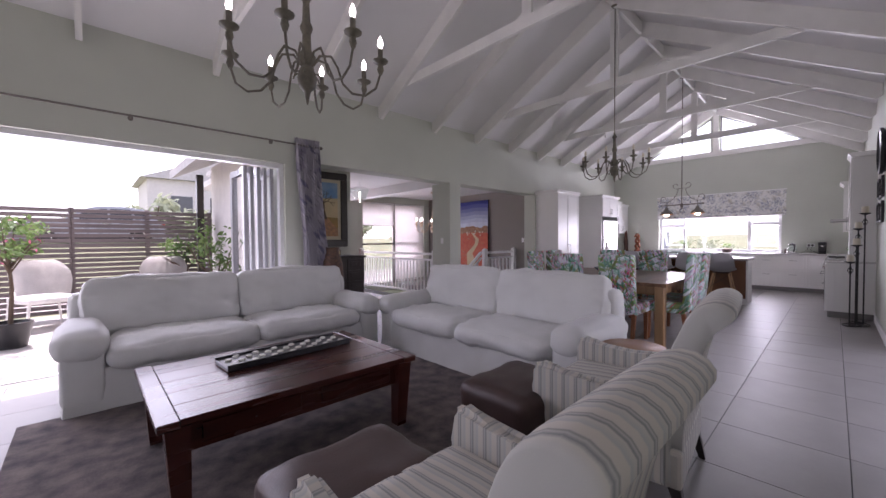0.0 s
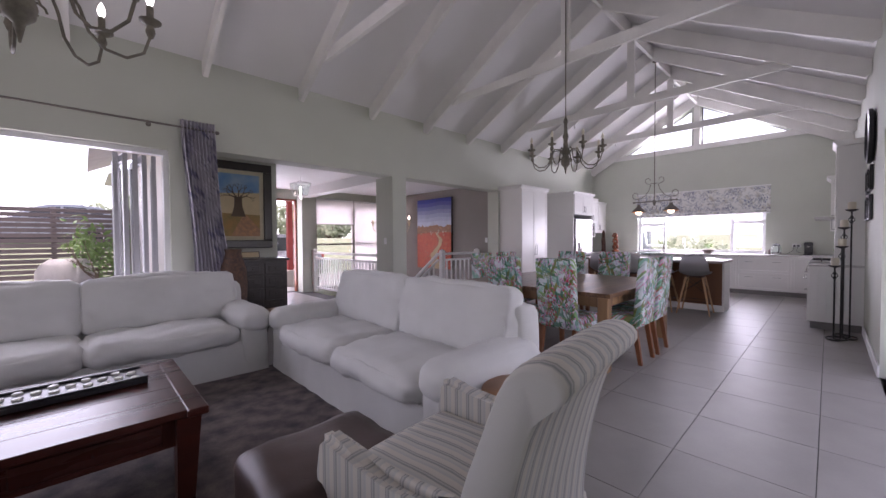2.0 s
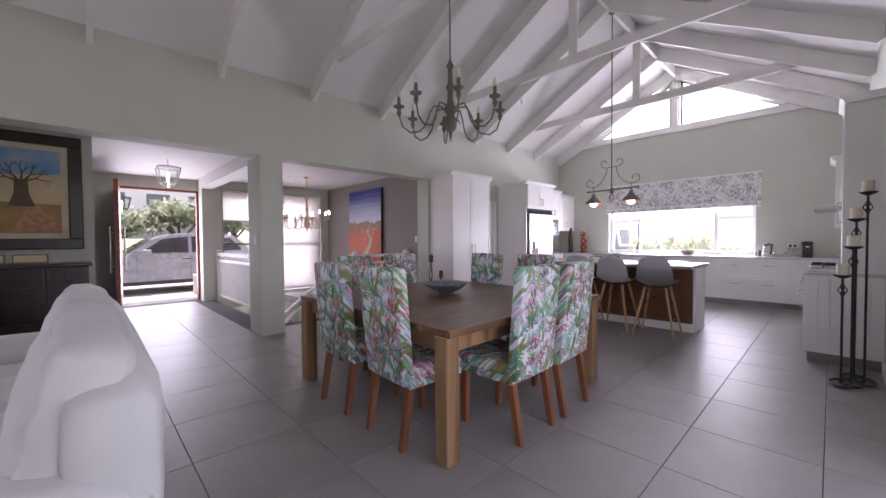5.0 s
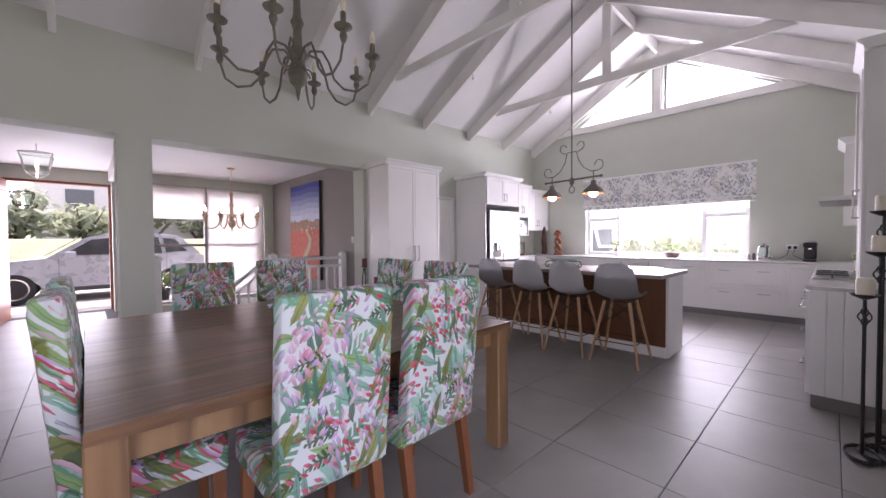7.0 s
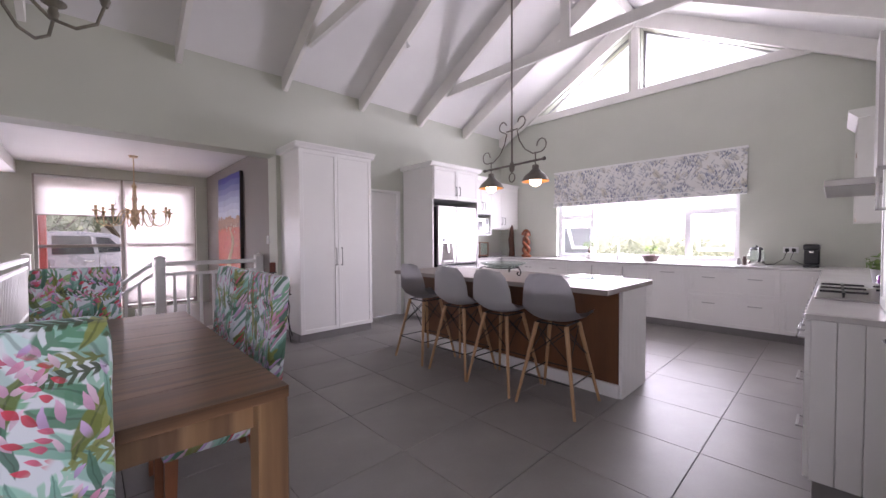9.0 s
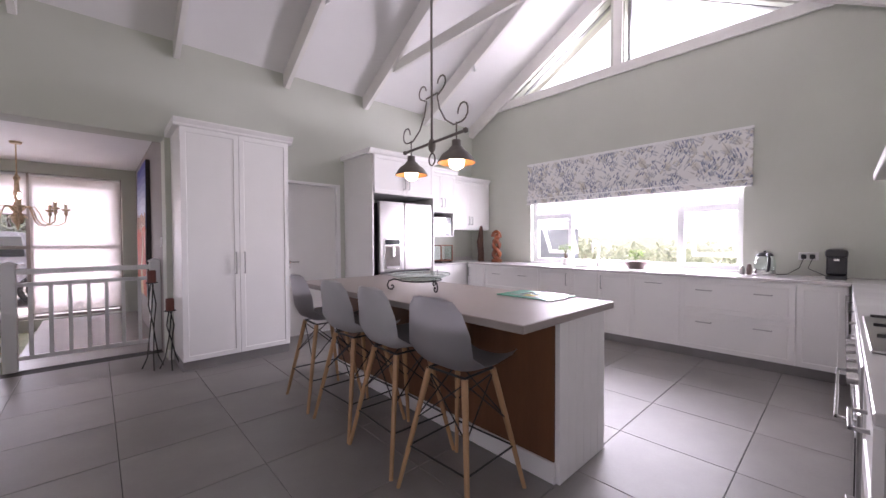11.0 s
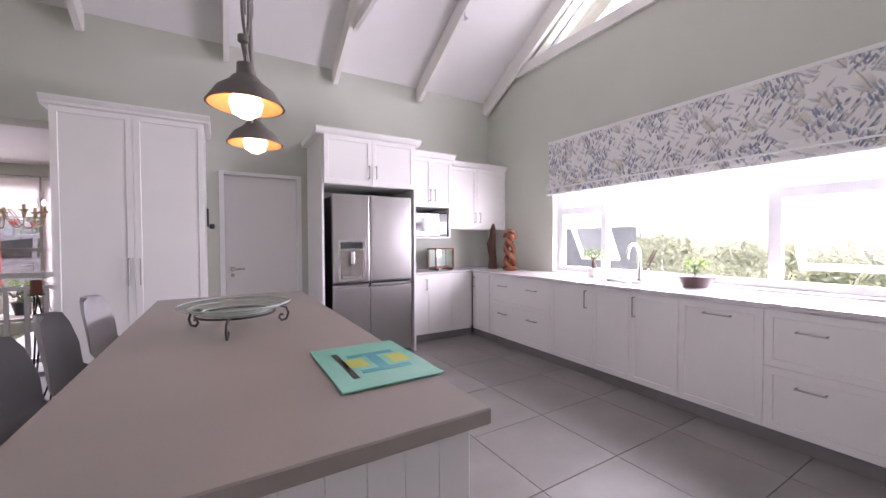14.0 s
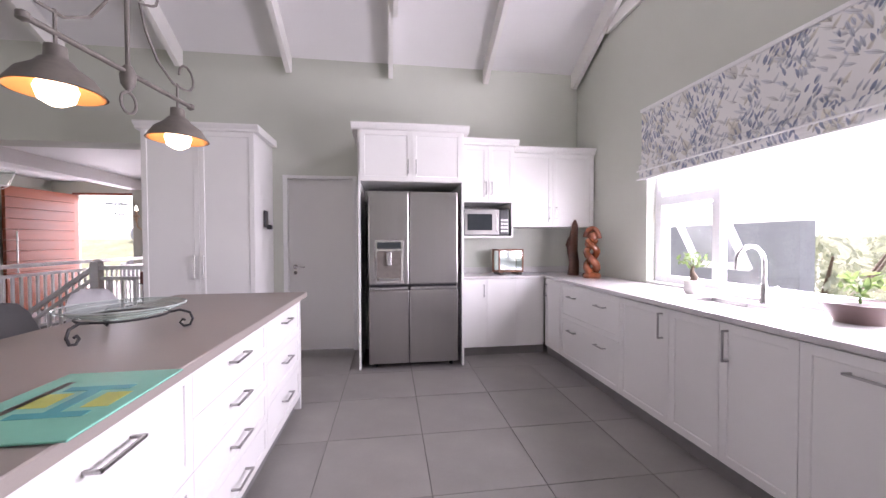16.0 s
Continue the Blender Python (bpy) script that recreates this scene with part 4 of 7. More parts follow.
for s in (-1, 1):
    lathe(bm, [(0.001, -0.02), (0.018, -0.01), (0.018, 0.01), (0.001, 0.02)], 10, Matrix.Translation((s * 0.40, 0, 0.03)))
part("bar", bm, PEWTER, pl, smooth=True)
bm = bmesh.new()
tube(bm, [(0.04 * math.cos(k * .524), 0, -0.095 + 0.045 * math.sin(k * .524)) for k in range(12)], 0.006, 6, closed=True)
part("ring", bm, PEWTER, pl, smooth=True)
for s in (-1, 1):
    bm = bmesh.new()
    pts = [(0.075 + 0.05 * math.cos(t) + .05, 0.44 + 0.05 * math.sin(t)) for t in [-1.2 + 0.6 * k for k in range(8)]][::-1]
    pts += [(0.07, 0.36), (0.10, 0.26), (0.17, 0.16), (0.27, 0.10), (0.36, 0.10)]
    pts += [(0.37 + 0.055 * math.cos(t), 0.165 + 0.06 * math.sin(t)) for t in [-1.0 + 0.6 * k for k in range(8)]]
    tube(bm, [(s * x, 0, z) for x, z in pts], 0.006, 6)
    tube(bm, [(0, 0, 0.38), (s * 0.075, 0, 0.38)], 0.006, 6)
    part("scroll", bm, PEWTER, pl, smooth=True)
    X = s * 0.30
    bm = bmesh.new()
    tube(bm, [(X, 0, 0.11), (X, 0, -0.02)], 0.006, 6)
    lathe(bm, [(0.03, -0.05), (0.032, -0.09), (0.045, -0.10), (0.06, -0.12), (0.10, -0.15), (0.125, -0.19), (0.135, -0.205), (0.131, -0.205), (0.12, -0.188), (0.095, -0.153), (0.03, -0.115)], 28, Matrix.Translation((X, 0, 0.035)))
    sh = part("shade", bm, PEWTER, pl, smooth=True)
    bm = bmesh.new()
    lathe(bm, [(0.03, -0.118), (0.093, -0.157), (0.117, -0.19), (0.128, -0.206), (0.126, -0.206), (0.114, -0.191), (0.09, -0.16), (0.029, -0.121)], 28, Matrix.Translation((X, 0, 0.035)))
    part("lining", bm, SHADEIN, sh, "warm cream inner lining", smooth=True)
    bm = bmesh.new()
    lathe(bm, [(0.02, -0.13), (0.048, -0.165), (0.058, -0.195), (0.048, -0.232), (0.02, -0.25), (0.001, -0.254)], 16, Matrix.Translation((X, 0, 0.035)))
    part("bulb", bm, BULB, sh, smooth=True)


def lantern(m, drop, label):
    la = thing("lantern", m, label, "lantern")
    bm = bmesh.new()
    q = [(-1, -1), (1, -1), (1, 1), (-1, 1)]
    for (a, b), (c, d) in zip(q, q[1:] + q[:1]):
        for z, r in ((-0.02, 0.15), (-0.26, 0.10)):
            tube(bm, [(a * r, b * r, z), (c * r, d * r, z)], 0.008, 5)
        tube(bm, [(a * 0.15, b * 0.15, -0.02), (a * 0.10, b * 0.10, -0.26)], 0.007, 5)
        tube(bm, [(a * 0.10, b * 0.10, -0.26), (a * 0.05, b * 0.05, -0.31), (0, 0, -0.33)], 0.005, 5)
        tube(bm, [(a * 0.15, b * 0.15, -0.02), (0, 0, 0.03)], 0.005, 5)
    tube(bm, [(0, 0, 0.03), (0, 0, drop)], 0.006, 6)
    part("frame", bm, TRIM if drop > 0.1 else BLACK, la)
    bm = bmesh.new()
    for (a, b), (c, d) in zip(q, q[1:] + q[:1]):
        bm.faces.new([bm.verts.new(p) for p in ((a * .145, b * .145, -0.025), (c * .145, d * .145, -0.025), (c * .098, d * .098, -0.255), (a * .098, b * .098, -0.255))])
    g = part("pane", bm, LENSG, la)
    g.visible_shadow = False
    bm = bmesh.new()
    lathe(bm, [(0.012, -0.2), (0.02, -0.15), (0.012, -0.1), (0.002, -0.08)], 10)
    tube(bm, [(0, 0, -0.2), (0, 0, -0.32)], 0.008, 6)
    part("bulb", bm, TINY, la)


lantern(pose(4.34, 7.2, 2.44), 0.12, "white framed glass hall lantern with a lit bulb")
lantern(pose(3.95, 10.4, 2.22), 0.05, "black outdoor porch lantern with glass sides")
setting(part("porch_ceiling", B(2.0, 8.0, 9.5, 10.9, 2.56, 2.68), CEIL), "white porch ceiling over the entrance", "ceiling")


# ---- living room ----
def sofa(m, label, seed):
    s = thing("sofa", m, label, "sofa", "white slip-covered sofas")
    bm = bmesh.new()
    n = 120
    ring = []
    for i in range(n):                                    # gathered skirt
        t = i / n * 7.0
        x, y = ((-1.2 + t / 2.5 * 2.4, -0.47) if t < 2.5 else (1.2, -0.47 + (t - 2.5) * 0.94) if t < 3.5 else (1.2 - (t - 3.5) / 2.5 * 2.4, 0.47) if t < 6 else (-1.2, 0.47 - (t - 6) * 0.94))
        k = 1 + 0.012 * noise.noise((x * 9, y * 9, seed))
        ring.append((x * k, y * (1 + 0.03 * noise.noise((x * 9, y * 9, seed + 5)))))
    lo = [bm.verts.new((x * 1.015, y * 1.03, 0.012)) for x, y in ring]
    hi = [bm.verts.new((x, y, 0.33)) for x, y in ring]
    for i in range(n):
        bm.faces.new((lo[i], lo[(i + 1) % n], hi[(i + 1) % n], hi[i]))
    bm.faces.new(hi), bm.faces.new(lo[::-1])
    part("skirt", bm, SOFA, s, smooth=True)
    part("back", cushion(bmesh.new(), -1.2, 1.2, 0.22, 0.5, 0.25, 0.86, 0.4, 0.01, 0.008, 8, seed), SOFA, s, smooth=True)
    for k, sx in enumerate((-1, 1)):
        x0, x1 = (-0.98, -0.005) if sx < 0 else (0.005, 0.98)
        part("seat_cushion", cushion(bmesh.new(), x0, x1, -0.53, 0.2, 0.30, 0.49, 0.42, 0.03, 0.026, 18, seed + k), SOFA, s, smooth=True)
        mm = pose(0, 0.22, 0.44, -13)
        part("back_cushion", cushion(bmesh.new(), min(x0, x0 + sx * .13), max(x1, x1 + sx * .13), -0.12, 0.10, 0.0, 0.51, 0.26, 0.035, 0.022, 18, seed + k + 3, mm), SOFA, s, smooth=True)
        bm = bmesh.new()
        cushion(bm, sx * 1.11 - 0.12, sx * 1.11 + 0.12, -0.485, 0.46, 0.05, 0.52, 0.2, 0.0, 0.01, 8, seed)
        cushion(bm, sx * 1.12 - 0.145, sx * 1.12 + 0.145, -0.525, 0.40, 0.38, 0.625, 0.46, 0.01, 0.012, 12, seed + 7)
        part("arm", bm, SOFA, s, smooth=True)


sofa(pose(1.18, 4.27, 0, 0, 0, 0) @ Matrix.Diagonal((1.10, 1, 1, 1)), "white cotton two-seat sofa with loose creased cushions", 1)
sofa(pose(3.05, 2.54, 0, 0, 0, -90) @ Matrix.Diagonal((1.04, 1, 1, 1)), "off-white cotton sofa with rumpled seat cushions, by the rug", 9)

rug = tagged(part("rug", B(-0.38, 2.66, 0.95, 3.86, 0.003, 0.014, 0.003), RUG), "worn grey-brown patterned rug on the tiled floor", "rug")

ct = thing("coffee_table", pose(0.915, 2.515, 0.014), "dark red-brown wooden coffee table with drawers", "coffee table")
for i in range(5):
    y = -0.5 + i * 0.2
    part("top_board", B(-0.63, 0.63, y + 0.001, y + 0.199, 0.435, 0.468, 0.002), MAHOG, ct)
for s in (-1, 1):
    part("breadboard_end", B(min(s * .631, s * .72), max(s * .631, s * .72), -0.52, 0.52, 0.432, 0.47, 0.006), MAHOG, ct)
    part("apron", B(-0.6, 0.6, s * 0.44 - 0.012, s * 0.44 + 0.012, 0.29, 0.433), MAHOG, ct)
    part("apron", B(s * 0.62 - 0.012, s * 0.62 + 0.012, -0.42, 0.42, 0.29, 0.433), MAHOG, ct)
    for d in (-1, 1):
        bm = bmesh.new()
        taper(bm, (s * 0.625, d * 0.44, 0), (s * 0.64, d * 0.45, 0.433), 0.07, 0.10)
        part("leg", bm, MAHOG, ct)
        dw = part("drawer", B(min(d * .06, d * .54), max(d * .06, d * .54), s * 0.452 - 0.006, s * 0.452 + 0.006, 0.315, 0.41, 0.004), MAHOG, ct)
        bm = bmesh.new()
        lathe(bm, [(0.006, 0), (0.012, 0.012), (0.016, 0.02), (0.001, 0.028)], 10, pose(d * 0.3, s * 0.458, 0.36, 90 * s))
        part("knob", bm, DARK, dw)

gb = thing("board_game", pose(1.02, 2.68, 0.484, 0, 0, 4), "long black game board with rows of round white pieces", "board game")
bm = bmesh.new()
box(bm, -0.43, 0.43, -0.125, 0.125, 0.0, 0.028, 0.004)
box(bm, -0.43, 0.43, -0.125, -0.112, 0.028, 0.042), box(bm, -0.43, 0.43, 0.112, 0.125, 0.028, 0.042)
part("tray", bm, PLASTIC, gb)
dm = bmesh.new()
lathe(dm, [(0.021, 0.028), (0.021, 0.037), (0.017, 0.04)], 12)
first = part("game_piece", dm, CREAMB, gb)
first.location = (-0.38, -0.08, 0)
k = 0
for i in range(13):
    for j in range(4):
        if (i + j) % 2 == 0 and (i or j):
            o = new("game_piece", first.data)
            o.parent, o.location = gb, (-0.38 + i * 0.063, -0.08 + j * 0.053, 0)


def armchair(m, label):
    a = thing("armchair", m, label, "armchair", "striped armchairs")
    raw = [(0.10, 0.34), (0.175, 0.60), (0.27, 0.84), (0.31, 0.94), (0.36, 0.995), (0.43, 1.015), (0.485, 0.985), (0.485, 0.94), (0.44, 0.90), (0.40, 0.86), (0.345, 0.68), (0.30, 0.45), (0.29, 0.15), (0.16, 0.15)]
    prof = []
    for i, p in enumerate(raw):                           # rounded outline
        q = raw[(i + 1) % len(raw)]
        prof += [(p[0] * .75 + q[0] * .25, p[1] * .75 + q[1] * .25), (p[0] * .25 + q[0] * .75, p[1] * .25 + q[1] * .75)]
    bm = bmesh.new()
    rings = []
    for x, k in ((-0.315, 0.86), (-0.312, 0.93), (-0.30, 0.97), (-0.27, 1.0), (-0.14, 1.01), (0, 1.02), (0.14, 1.01), (0.27, 1.0), (0.30, 0.97), (0.312, 0.93), (0.315, 0.86)):
        cy, cz = 0.29, 0.6
        rings.append([bm.verts.new((x, cy + (y - cy) * k, cz + (z - cz) * (0.5 + k / 2))) for y, z in prof])
    for p, q in zip(rings, rings[1:]):
        for i in range(len(prof)):
            bm.faces.new((p[i], p[(i + 1) % len(prof)], q[(i + 1) % len(prof)], q[i]))
    bm.faces.new(rings[0]), bm.faces.new(rings[-1][::-1])
    o = part("backrest", bm, STRX, a, smooth=True)
    part("seat", cushion(bmesh.new(), -0.32, 0.32, -0.42, 0.2, 0.30, 0.46, 0.4, 0.02, 0.006, 10, 2), STRX, a, smooth=True)
    part("seat_frame", B(-0.35, 0.35, -0.40, 0.3, 0.14, 0.32, 0.02, 2), STRX, a)
    for s in (-1, 1):
        bm = bmesh.new()
        pts = [(-0.40, 0.15), (0.26, 0.15), (0.24, 0.62), (0.10, 0.545), (-0.06, 0.53), (-0.22, 0.565), (-0.32, 0.60), (-0.385, 0.605), (-0.42, 0.57), (-0.415, 0.46)]
        prism(bm, pts, "x", s * 0.335 - 0.042, s * 0.335 + 0.042)
        bmesh.ops.bevel(bm, geom=bm.edges[:], offset=0.025, segments=3, affect="EDGES")
        part("arm", bm, STRY, a, smooth=True)
        for y in (-0.36, 0.27):
            bm = bmesh.new()
            taper(bm, (s * 0.33, y + (0.04 if y > 0 else 0), 0), (s * 0.33, y, 0.15), 0.03, 0.05)
            part("leg", bm, DARK, a)


armchair(pose(0.78, 0.67, 0, 0, 0, 180), "grey and cream striped armchair with a rolled back")
armchair(pose(2.21, 0.79, 0, 0, 0, 186), "grey and cream striped armchair beside a round table")


def ottoman(m):
    o = thing("ottoman", m, "dark brown leather ottoman with a sagging top", "ottoman", "leather ottomans")
    part("cushion", cushion(bmesh.new(), -0.30, 0.30, -0.25, 0.25, 0.10, 0.42, 0.22, 0.004, 0.01, 12, 5), LEATHER, o, smooth=True)
    for sx in (-1, 1):
        for sy in (-1, 1):
            bm = bmesh.new()
            taper(bm, (sx * .22, sy * .17, 0), (sx * .22, sy * .17, 0.12), 0.03, 0.045)
            part("leg", bm, DARK, o)


ottoman(pose(0.72, 1.24, 0.014))
ottoman(pose(1.92, 1.34, 0.014))


def side_table(x, y, z):
    st = thing("side_table", pose(x, y, z), "round warm-brown wooden side table with three legs", "side table", "round side tables")
    bm = bmesh.new()
    lathe(bm, [(0.215, 0.47), (0.225, 0.478), (0.225, 0.492), (0.215, 0.5)], 36)
    part("tabletop", bm, SIDEW, st, smooth=True)
    for i in range(3):
        a = 2.1 * i + 0.4
        bm = bmesh.new()
        tube(bm, [(0.19 * math.cos(a), 0.19 * math.sin(a), 0.0), (0.11 * math.cos(a), 0.11 * math.sin(a), 0.475)], [0.012, 0.018])
        part("leg", bm, DARK, st)


side_table(2.86, 1.0, 0.0)
side_table(2.80, 4.22, 0.0)

# chest of drawers with carved fronts, and what stands on and by it
ch = thing("chest_of_drawers", pose(2.93, 5.74, 0), "black-stained chest with rows of small panelled drawers", "chest")
part("body", B(-0.50, 0.46, -0.24, 0.28, 0.05, 1.0, 0.008), DARK, ch)
part("top", B(-0.53, 0.49, -0.27, 0.29, 1.0, 1.035, 0.008), DARK, ch)
for i in range(3):
    for j in range(5):
        x, z = -0.47 + i * 0.305, 0.09 + j * 0.18
        dw = part("drawer", B(x, x + 0.285, -0.256, -0.241, z, z + 0.165, 0.005), DARK, ch)
        bm = bmesh.new()
        box(bm, x + 0.05, x + 0.235, -0.268, -0.257, z + 0.04, z + 0.125, 0.005)
        lathe(bm, [(0.012, 0), (0.014, 0.012), (0.001, 0.02)], 10, pose(x + 0.142, -0.268, z + 0.083, 90))
        part("drawer_panel", bm, DARK, dw)
for x, w in ((-0.25, 0.1), (0.02, 0.13)):
    pf = thing("photo_frame", pose(2.93 + x, 5.72, 1.036, -10), "small silver-edged photo frame standing on the chest", "photo frame", "photo frames")
    part("frame", B(-w, w, -0.008, 0.008, 0, 0.10, 0.003), PEWTER, pf)
    part("picture", B(-w + .015, w - .015, -0.0105, -0.0085, 0.015, 0.085), CANV3, pf)
vs = tagged(part("floor_vase", lathe(bmesh.new(), [(0.09, 0), (0.11, 0.1), (0.135, 0.4), (0.15, 0.75), (0.14, 0.95), (0.10, 1.08), (0.085, 1.14), (0.10, 1.19), (0.08, 1.19), (0.07, 1.12)], 28), CLAY, smooth=True), "tall speckled brown clay floor vase", "vase")
vs.location = (2.52, 4.93, 0)

# curtain and rod
cu = thing("curtain", pose(2.14, 4.96, 0), "grey-purple printed curtain hanging gathered on its rod", "curtain")
bm = bmesh.new()
cols, rows = 60, 14
g = []
for j in range(rows + 1):
    z = 0.02 + 2.64 * j / rows
    w = 0.17 + 0.04 * math.sin(j * 0.5) * (1 - j / rows)
    sh = 0.05 + 0.22 * (1 - j / rows) ** 1.3
    g.append([bm.verts.new((sh + w * (2 * i / cols - 1), 0.028 * math.sin(i * 1.05 + 0.25 * math.sin(j * .7)) + 0.006 * math.sin(i * 2.9 + j), z)) for i in range(cols + 1)])
for j in range(rows):
    for i in range(cols):
        bm.faces.new((g[j][i], g[j][i + 1], g[j + 1][i + 1], g[j + 1][i]))
o = part("cloth", bm, CURT, cu, smooth=True)
so = o.modifiers.new("thickness", "SOLIDIFY")
so.thickness = 0.003
for i in range(5):
    bm = bmesh.new()
    tube(bm, [(-0.11 + i * 0.08, 0.03 * math.cos(k * .785), 2.57 + 0.03 * math.sin(k * .785)) for k in range(8)], 0.005, 6, closed=True)
    part("ring", bm, HANDLE, cu)
cr = thing("curtain_rod", pose(0, 4.96, 2.57), "thin dark metal curtain rod on wall brackets", "curtain rod")
bm = bmesh.new()
tube(bm, [(-3.4, 0, 0), (2.36, 0, 0)], 0.011)
part("rod", bm, PEWTER, cr, smooth=True)
for x in (-3.0, 0.35, 1.75):
    bm = bmesh.new()
    tube(bm, [(x, 0, 0), (x, 0.06, 0), (x, W - 4.962, 0)], 0.008)
    lathe(bm, [(0.025, 0), (0.025, 0.006)], 12, pose(x, W - 4.962, 0, 90))
    part("bracket", bm, PEWTER, cr)
bm = bmesh.new()
lathe(bm, [(0.011, 0), (0.024, 0.015), (0.02, 0.04), (0.001, 0.05)], 12, pose(2.36, 0, 0, 0, 90))
part("finial", bm, PEWTER, cr, smooth=True)

# clock and frames on the long wall
ck = thing("wall_clock", pose(7.5, RW + 0.005, 2.4, -90), "large round black-rimmed wall clock", "clock")
bm = bmesh.new()
lathe(bm, [(0.27, 0), (0.30, 0.02), (0.30, 0.05), (0.26, 0.06), (0.25, 0.04), (0.25, 0.03)], 40)
part("rim", bm, PLASTIC, ck, smooth=True)
bm = bmesh.new()
lathe(bm, [(0.25, 0.028), (0.25, 0.032)], 40)
part("dial", bm, POTW, ck)
for z, x in ((1.95, 7.62), (1.62, 7.62), (1.95, 8.05), (1.62, 8.05)):
    pf = thing("picture_frame", pose(x, RW + 0.004, z, 0, 0, 180), "small black-framed photograph on the wall", "picture frame", "wall photographs")
    bm = bmesh.new()
    for a in ((-.15, .15, -.14, -.115), (-.15, .15, .115, .14), (-.15, -.125, -.115, .115), (.125, .15, -.115, .115)):
        box(bm, a[0], a[1], -0.03, 0, a[2], a[3], 0.003)
    part("frame", bm, PLASTIC, pf)
    part("print", B(-.125, .125, -0.012, 0, -.115, .115), MOUNT, pf)


def candle_stand(m, hs, wax, label, r=0.13):
    cs = thing("candle_stand", m, label, "candle stand", "iron candle stands")
    for i, (h, x, y) in enumerate(hs):
        bm = bmesh.new()
        tube(bm, [(x, y, 0.012), (x, y, h)], 0.0085)
        for q in range(4):
            tube(bm, [(x + 0.028 * math.sin(t) * math.cos(q * 1.57 + t), y + 0.028 * math.sin(t) * math.sin(q * 1.57 + t), h - 0.17 + 0.11 * t / 3.14) for t in [k * 0.4488 for k in range(8)]], 0.004, 5)
        pole = part("pole", bm, BLACK, cs)
        bm = bmesh.new()
        lathe(bm, [(0.008, h - 0.02), (0.05, h), (0.062, h + 0.012), (0.06, h + 0.014), (0.045, h + 0.006), (0.001, h + 0.004)], 20, Matrix.Translation((x, y, 0)))
        part("dish", bm, BLACK, pole, smooth=True)
        bm = bmesh.new()
        lathe(bm, [(0.037, h + 0.006), (0.038, h + 0.09), (0.034, h + 0.105), (0.02, h + 0.10), (0.004, h + 0.097), (0.003, h + 0.112)], 20, Matrix.Translation((x, y, 0)))
        part("candle", bm, wax, pole, smooth=True)
        for q in range(2):
            bm = bmesh.new()
            tube(bm, [(x + r * (1 if q else .8) * math.cos(t), y + 0.55 * r * math.sin(t), 0.012) for t in [k * 0.5236 for k in range(12)]], 0.007, 5, closed=True)
            part("base_ring", bm, BLACK, pole)
    return cs


candle_stand(pose(8.10, -0.22, 0), [(1.62, 0.05, -0.08), (1.40, 0.13, -0.02), (1.16, -0.06, 0.0), (0.92, -0.13, 0.06)], CANDLE, "tall black iron stand with four cream candles")


def tripod(x, y, h):
    cs = thing("candle_holder", pose(x, y, 0), "twisted iron floor candle holder with a rust-red candle", "candle holder", "floor candle holders")
    for i in range(3):
        a = 2.094 * i + 0.5
        bm = bmesh.new()
        tube(bm, [(0.10 * math.cos(a), 0.10 * math.sin(a), 0.006), (0.05 * math.cos(a), 0.05 * math.sin(a), 0.12), (0.015 * math.cos(a + 1), 0.015 * math.sin(a + 1), h * .55), (0.035 * math.cos(a + 2), 0.035 * math.sin(a + 2), h * .75), (0.012 * math.cos(a + 3), 0.012 * math.sin(a + 3), h)], 0.006, 6)
        part("leg", bm, BLACK, cs)
    bm = bmesh.new()
    lathe(bm, [(0.01, h - 0.005), (0.05, h), (0.05, h + 0.008)], 16)
    part("dish", bm, BLACK, cs)
    bm = bmesh.new()
    lathe(bm, [(0.036, h + 0.008), (0.036, h + 0.12), (0.03, h + 0.127)], 16)
    part("candle", bm, REDWAX, cs, smooth=True)


tripod(7.80, 4.84, 0.86)
tripod(7.93, 4.72, 0.58)

# ---- dining ----
dt = thing("dining_table", pose(5.70, 2.28, 0), "large square acacia dining table with thick square legs", "dining table")
for i in range(8):
    y = -0.96 + i * 0.24
    part("top_board", B(-0.935, 0.935, y + 0.0005, y + 0.2395, 0.72, 0.76, 0.0006), TABLE, dt)
for s in (-1, 1):
    part("apron", B(-0.84, 0.84, s * 0.87 - 0.012, s * 0.87 + 0.012, 0.615, 0.72), TLEG, dt)
    part("apron", B(s * 0.87 - 0.012, s * 0.87 + 0.012, -0.84, 0.84, 0.615, 0.72), TLEG, dt)
    for d in (-1, 1):
        part("leg", B(s * 0.89 - 0.05, s * 0.89 + 0.05, d * 0.89 - 0.05, d * 0.89 + 0.05, 0, 0.72, 0.006), TLEG, dt)


def dining_chair(m):
    c = thing("dining_chair", m, "dining chair in a tropical leaf and flower slip-cover", "chair", "chairs round the dining table")
    bm = bmesh.new()
    cushion(bm, -0.216, 0.216, -0.04, 0.04, -0.02, 0.68, 0.22, 0.003, 0.006, 12, 3, pose(0, 0.21, 0.41, -5))
    part("backrest", bm, TROPIC, c, smooth=True)
    part("seat", cushion(bmesh.new(), -0.225, 0.225, -0.23, 0.21, 0.40, 0.50, 0.35, 0.008, 0.005, 10, 4), TROPIC, c, smooth=True)
    bm = bmesh.new()
    box(bm, -0.222, 0.222, -0.222, 0.215, 0.36, 0.46, 0.012, 2)
    part("skirt", bm, TROPIC, c)
    for s in (-1, 1):
        for y, lean in ((-0.19, -0.01), (0.19, 0.06)):
            bm = bmesh.new()
            taper(bm, (s * 0.185, y + lean, 0), (s * 0.185, y, 0.37), 0.036, 0.046)
            part("leg", bm, CLEG, c)
    return c


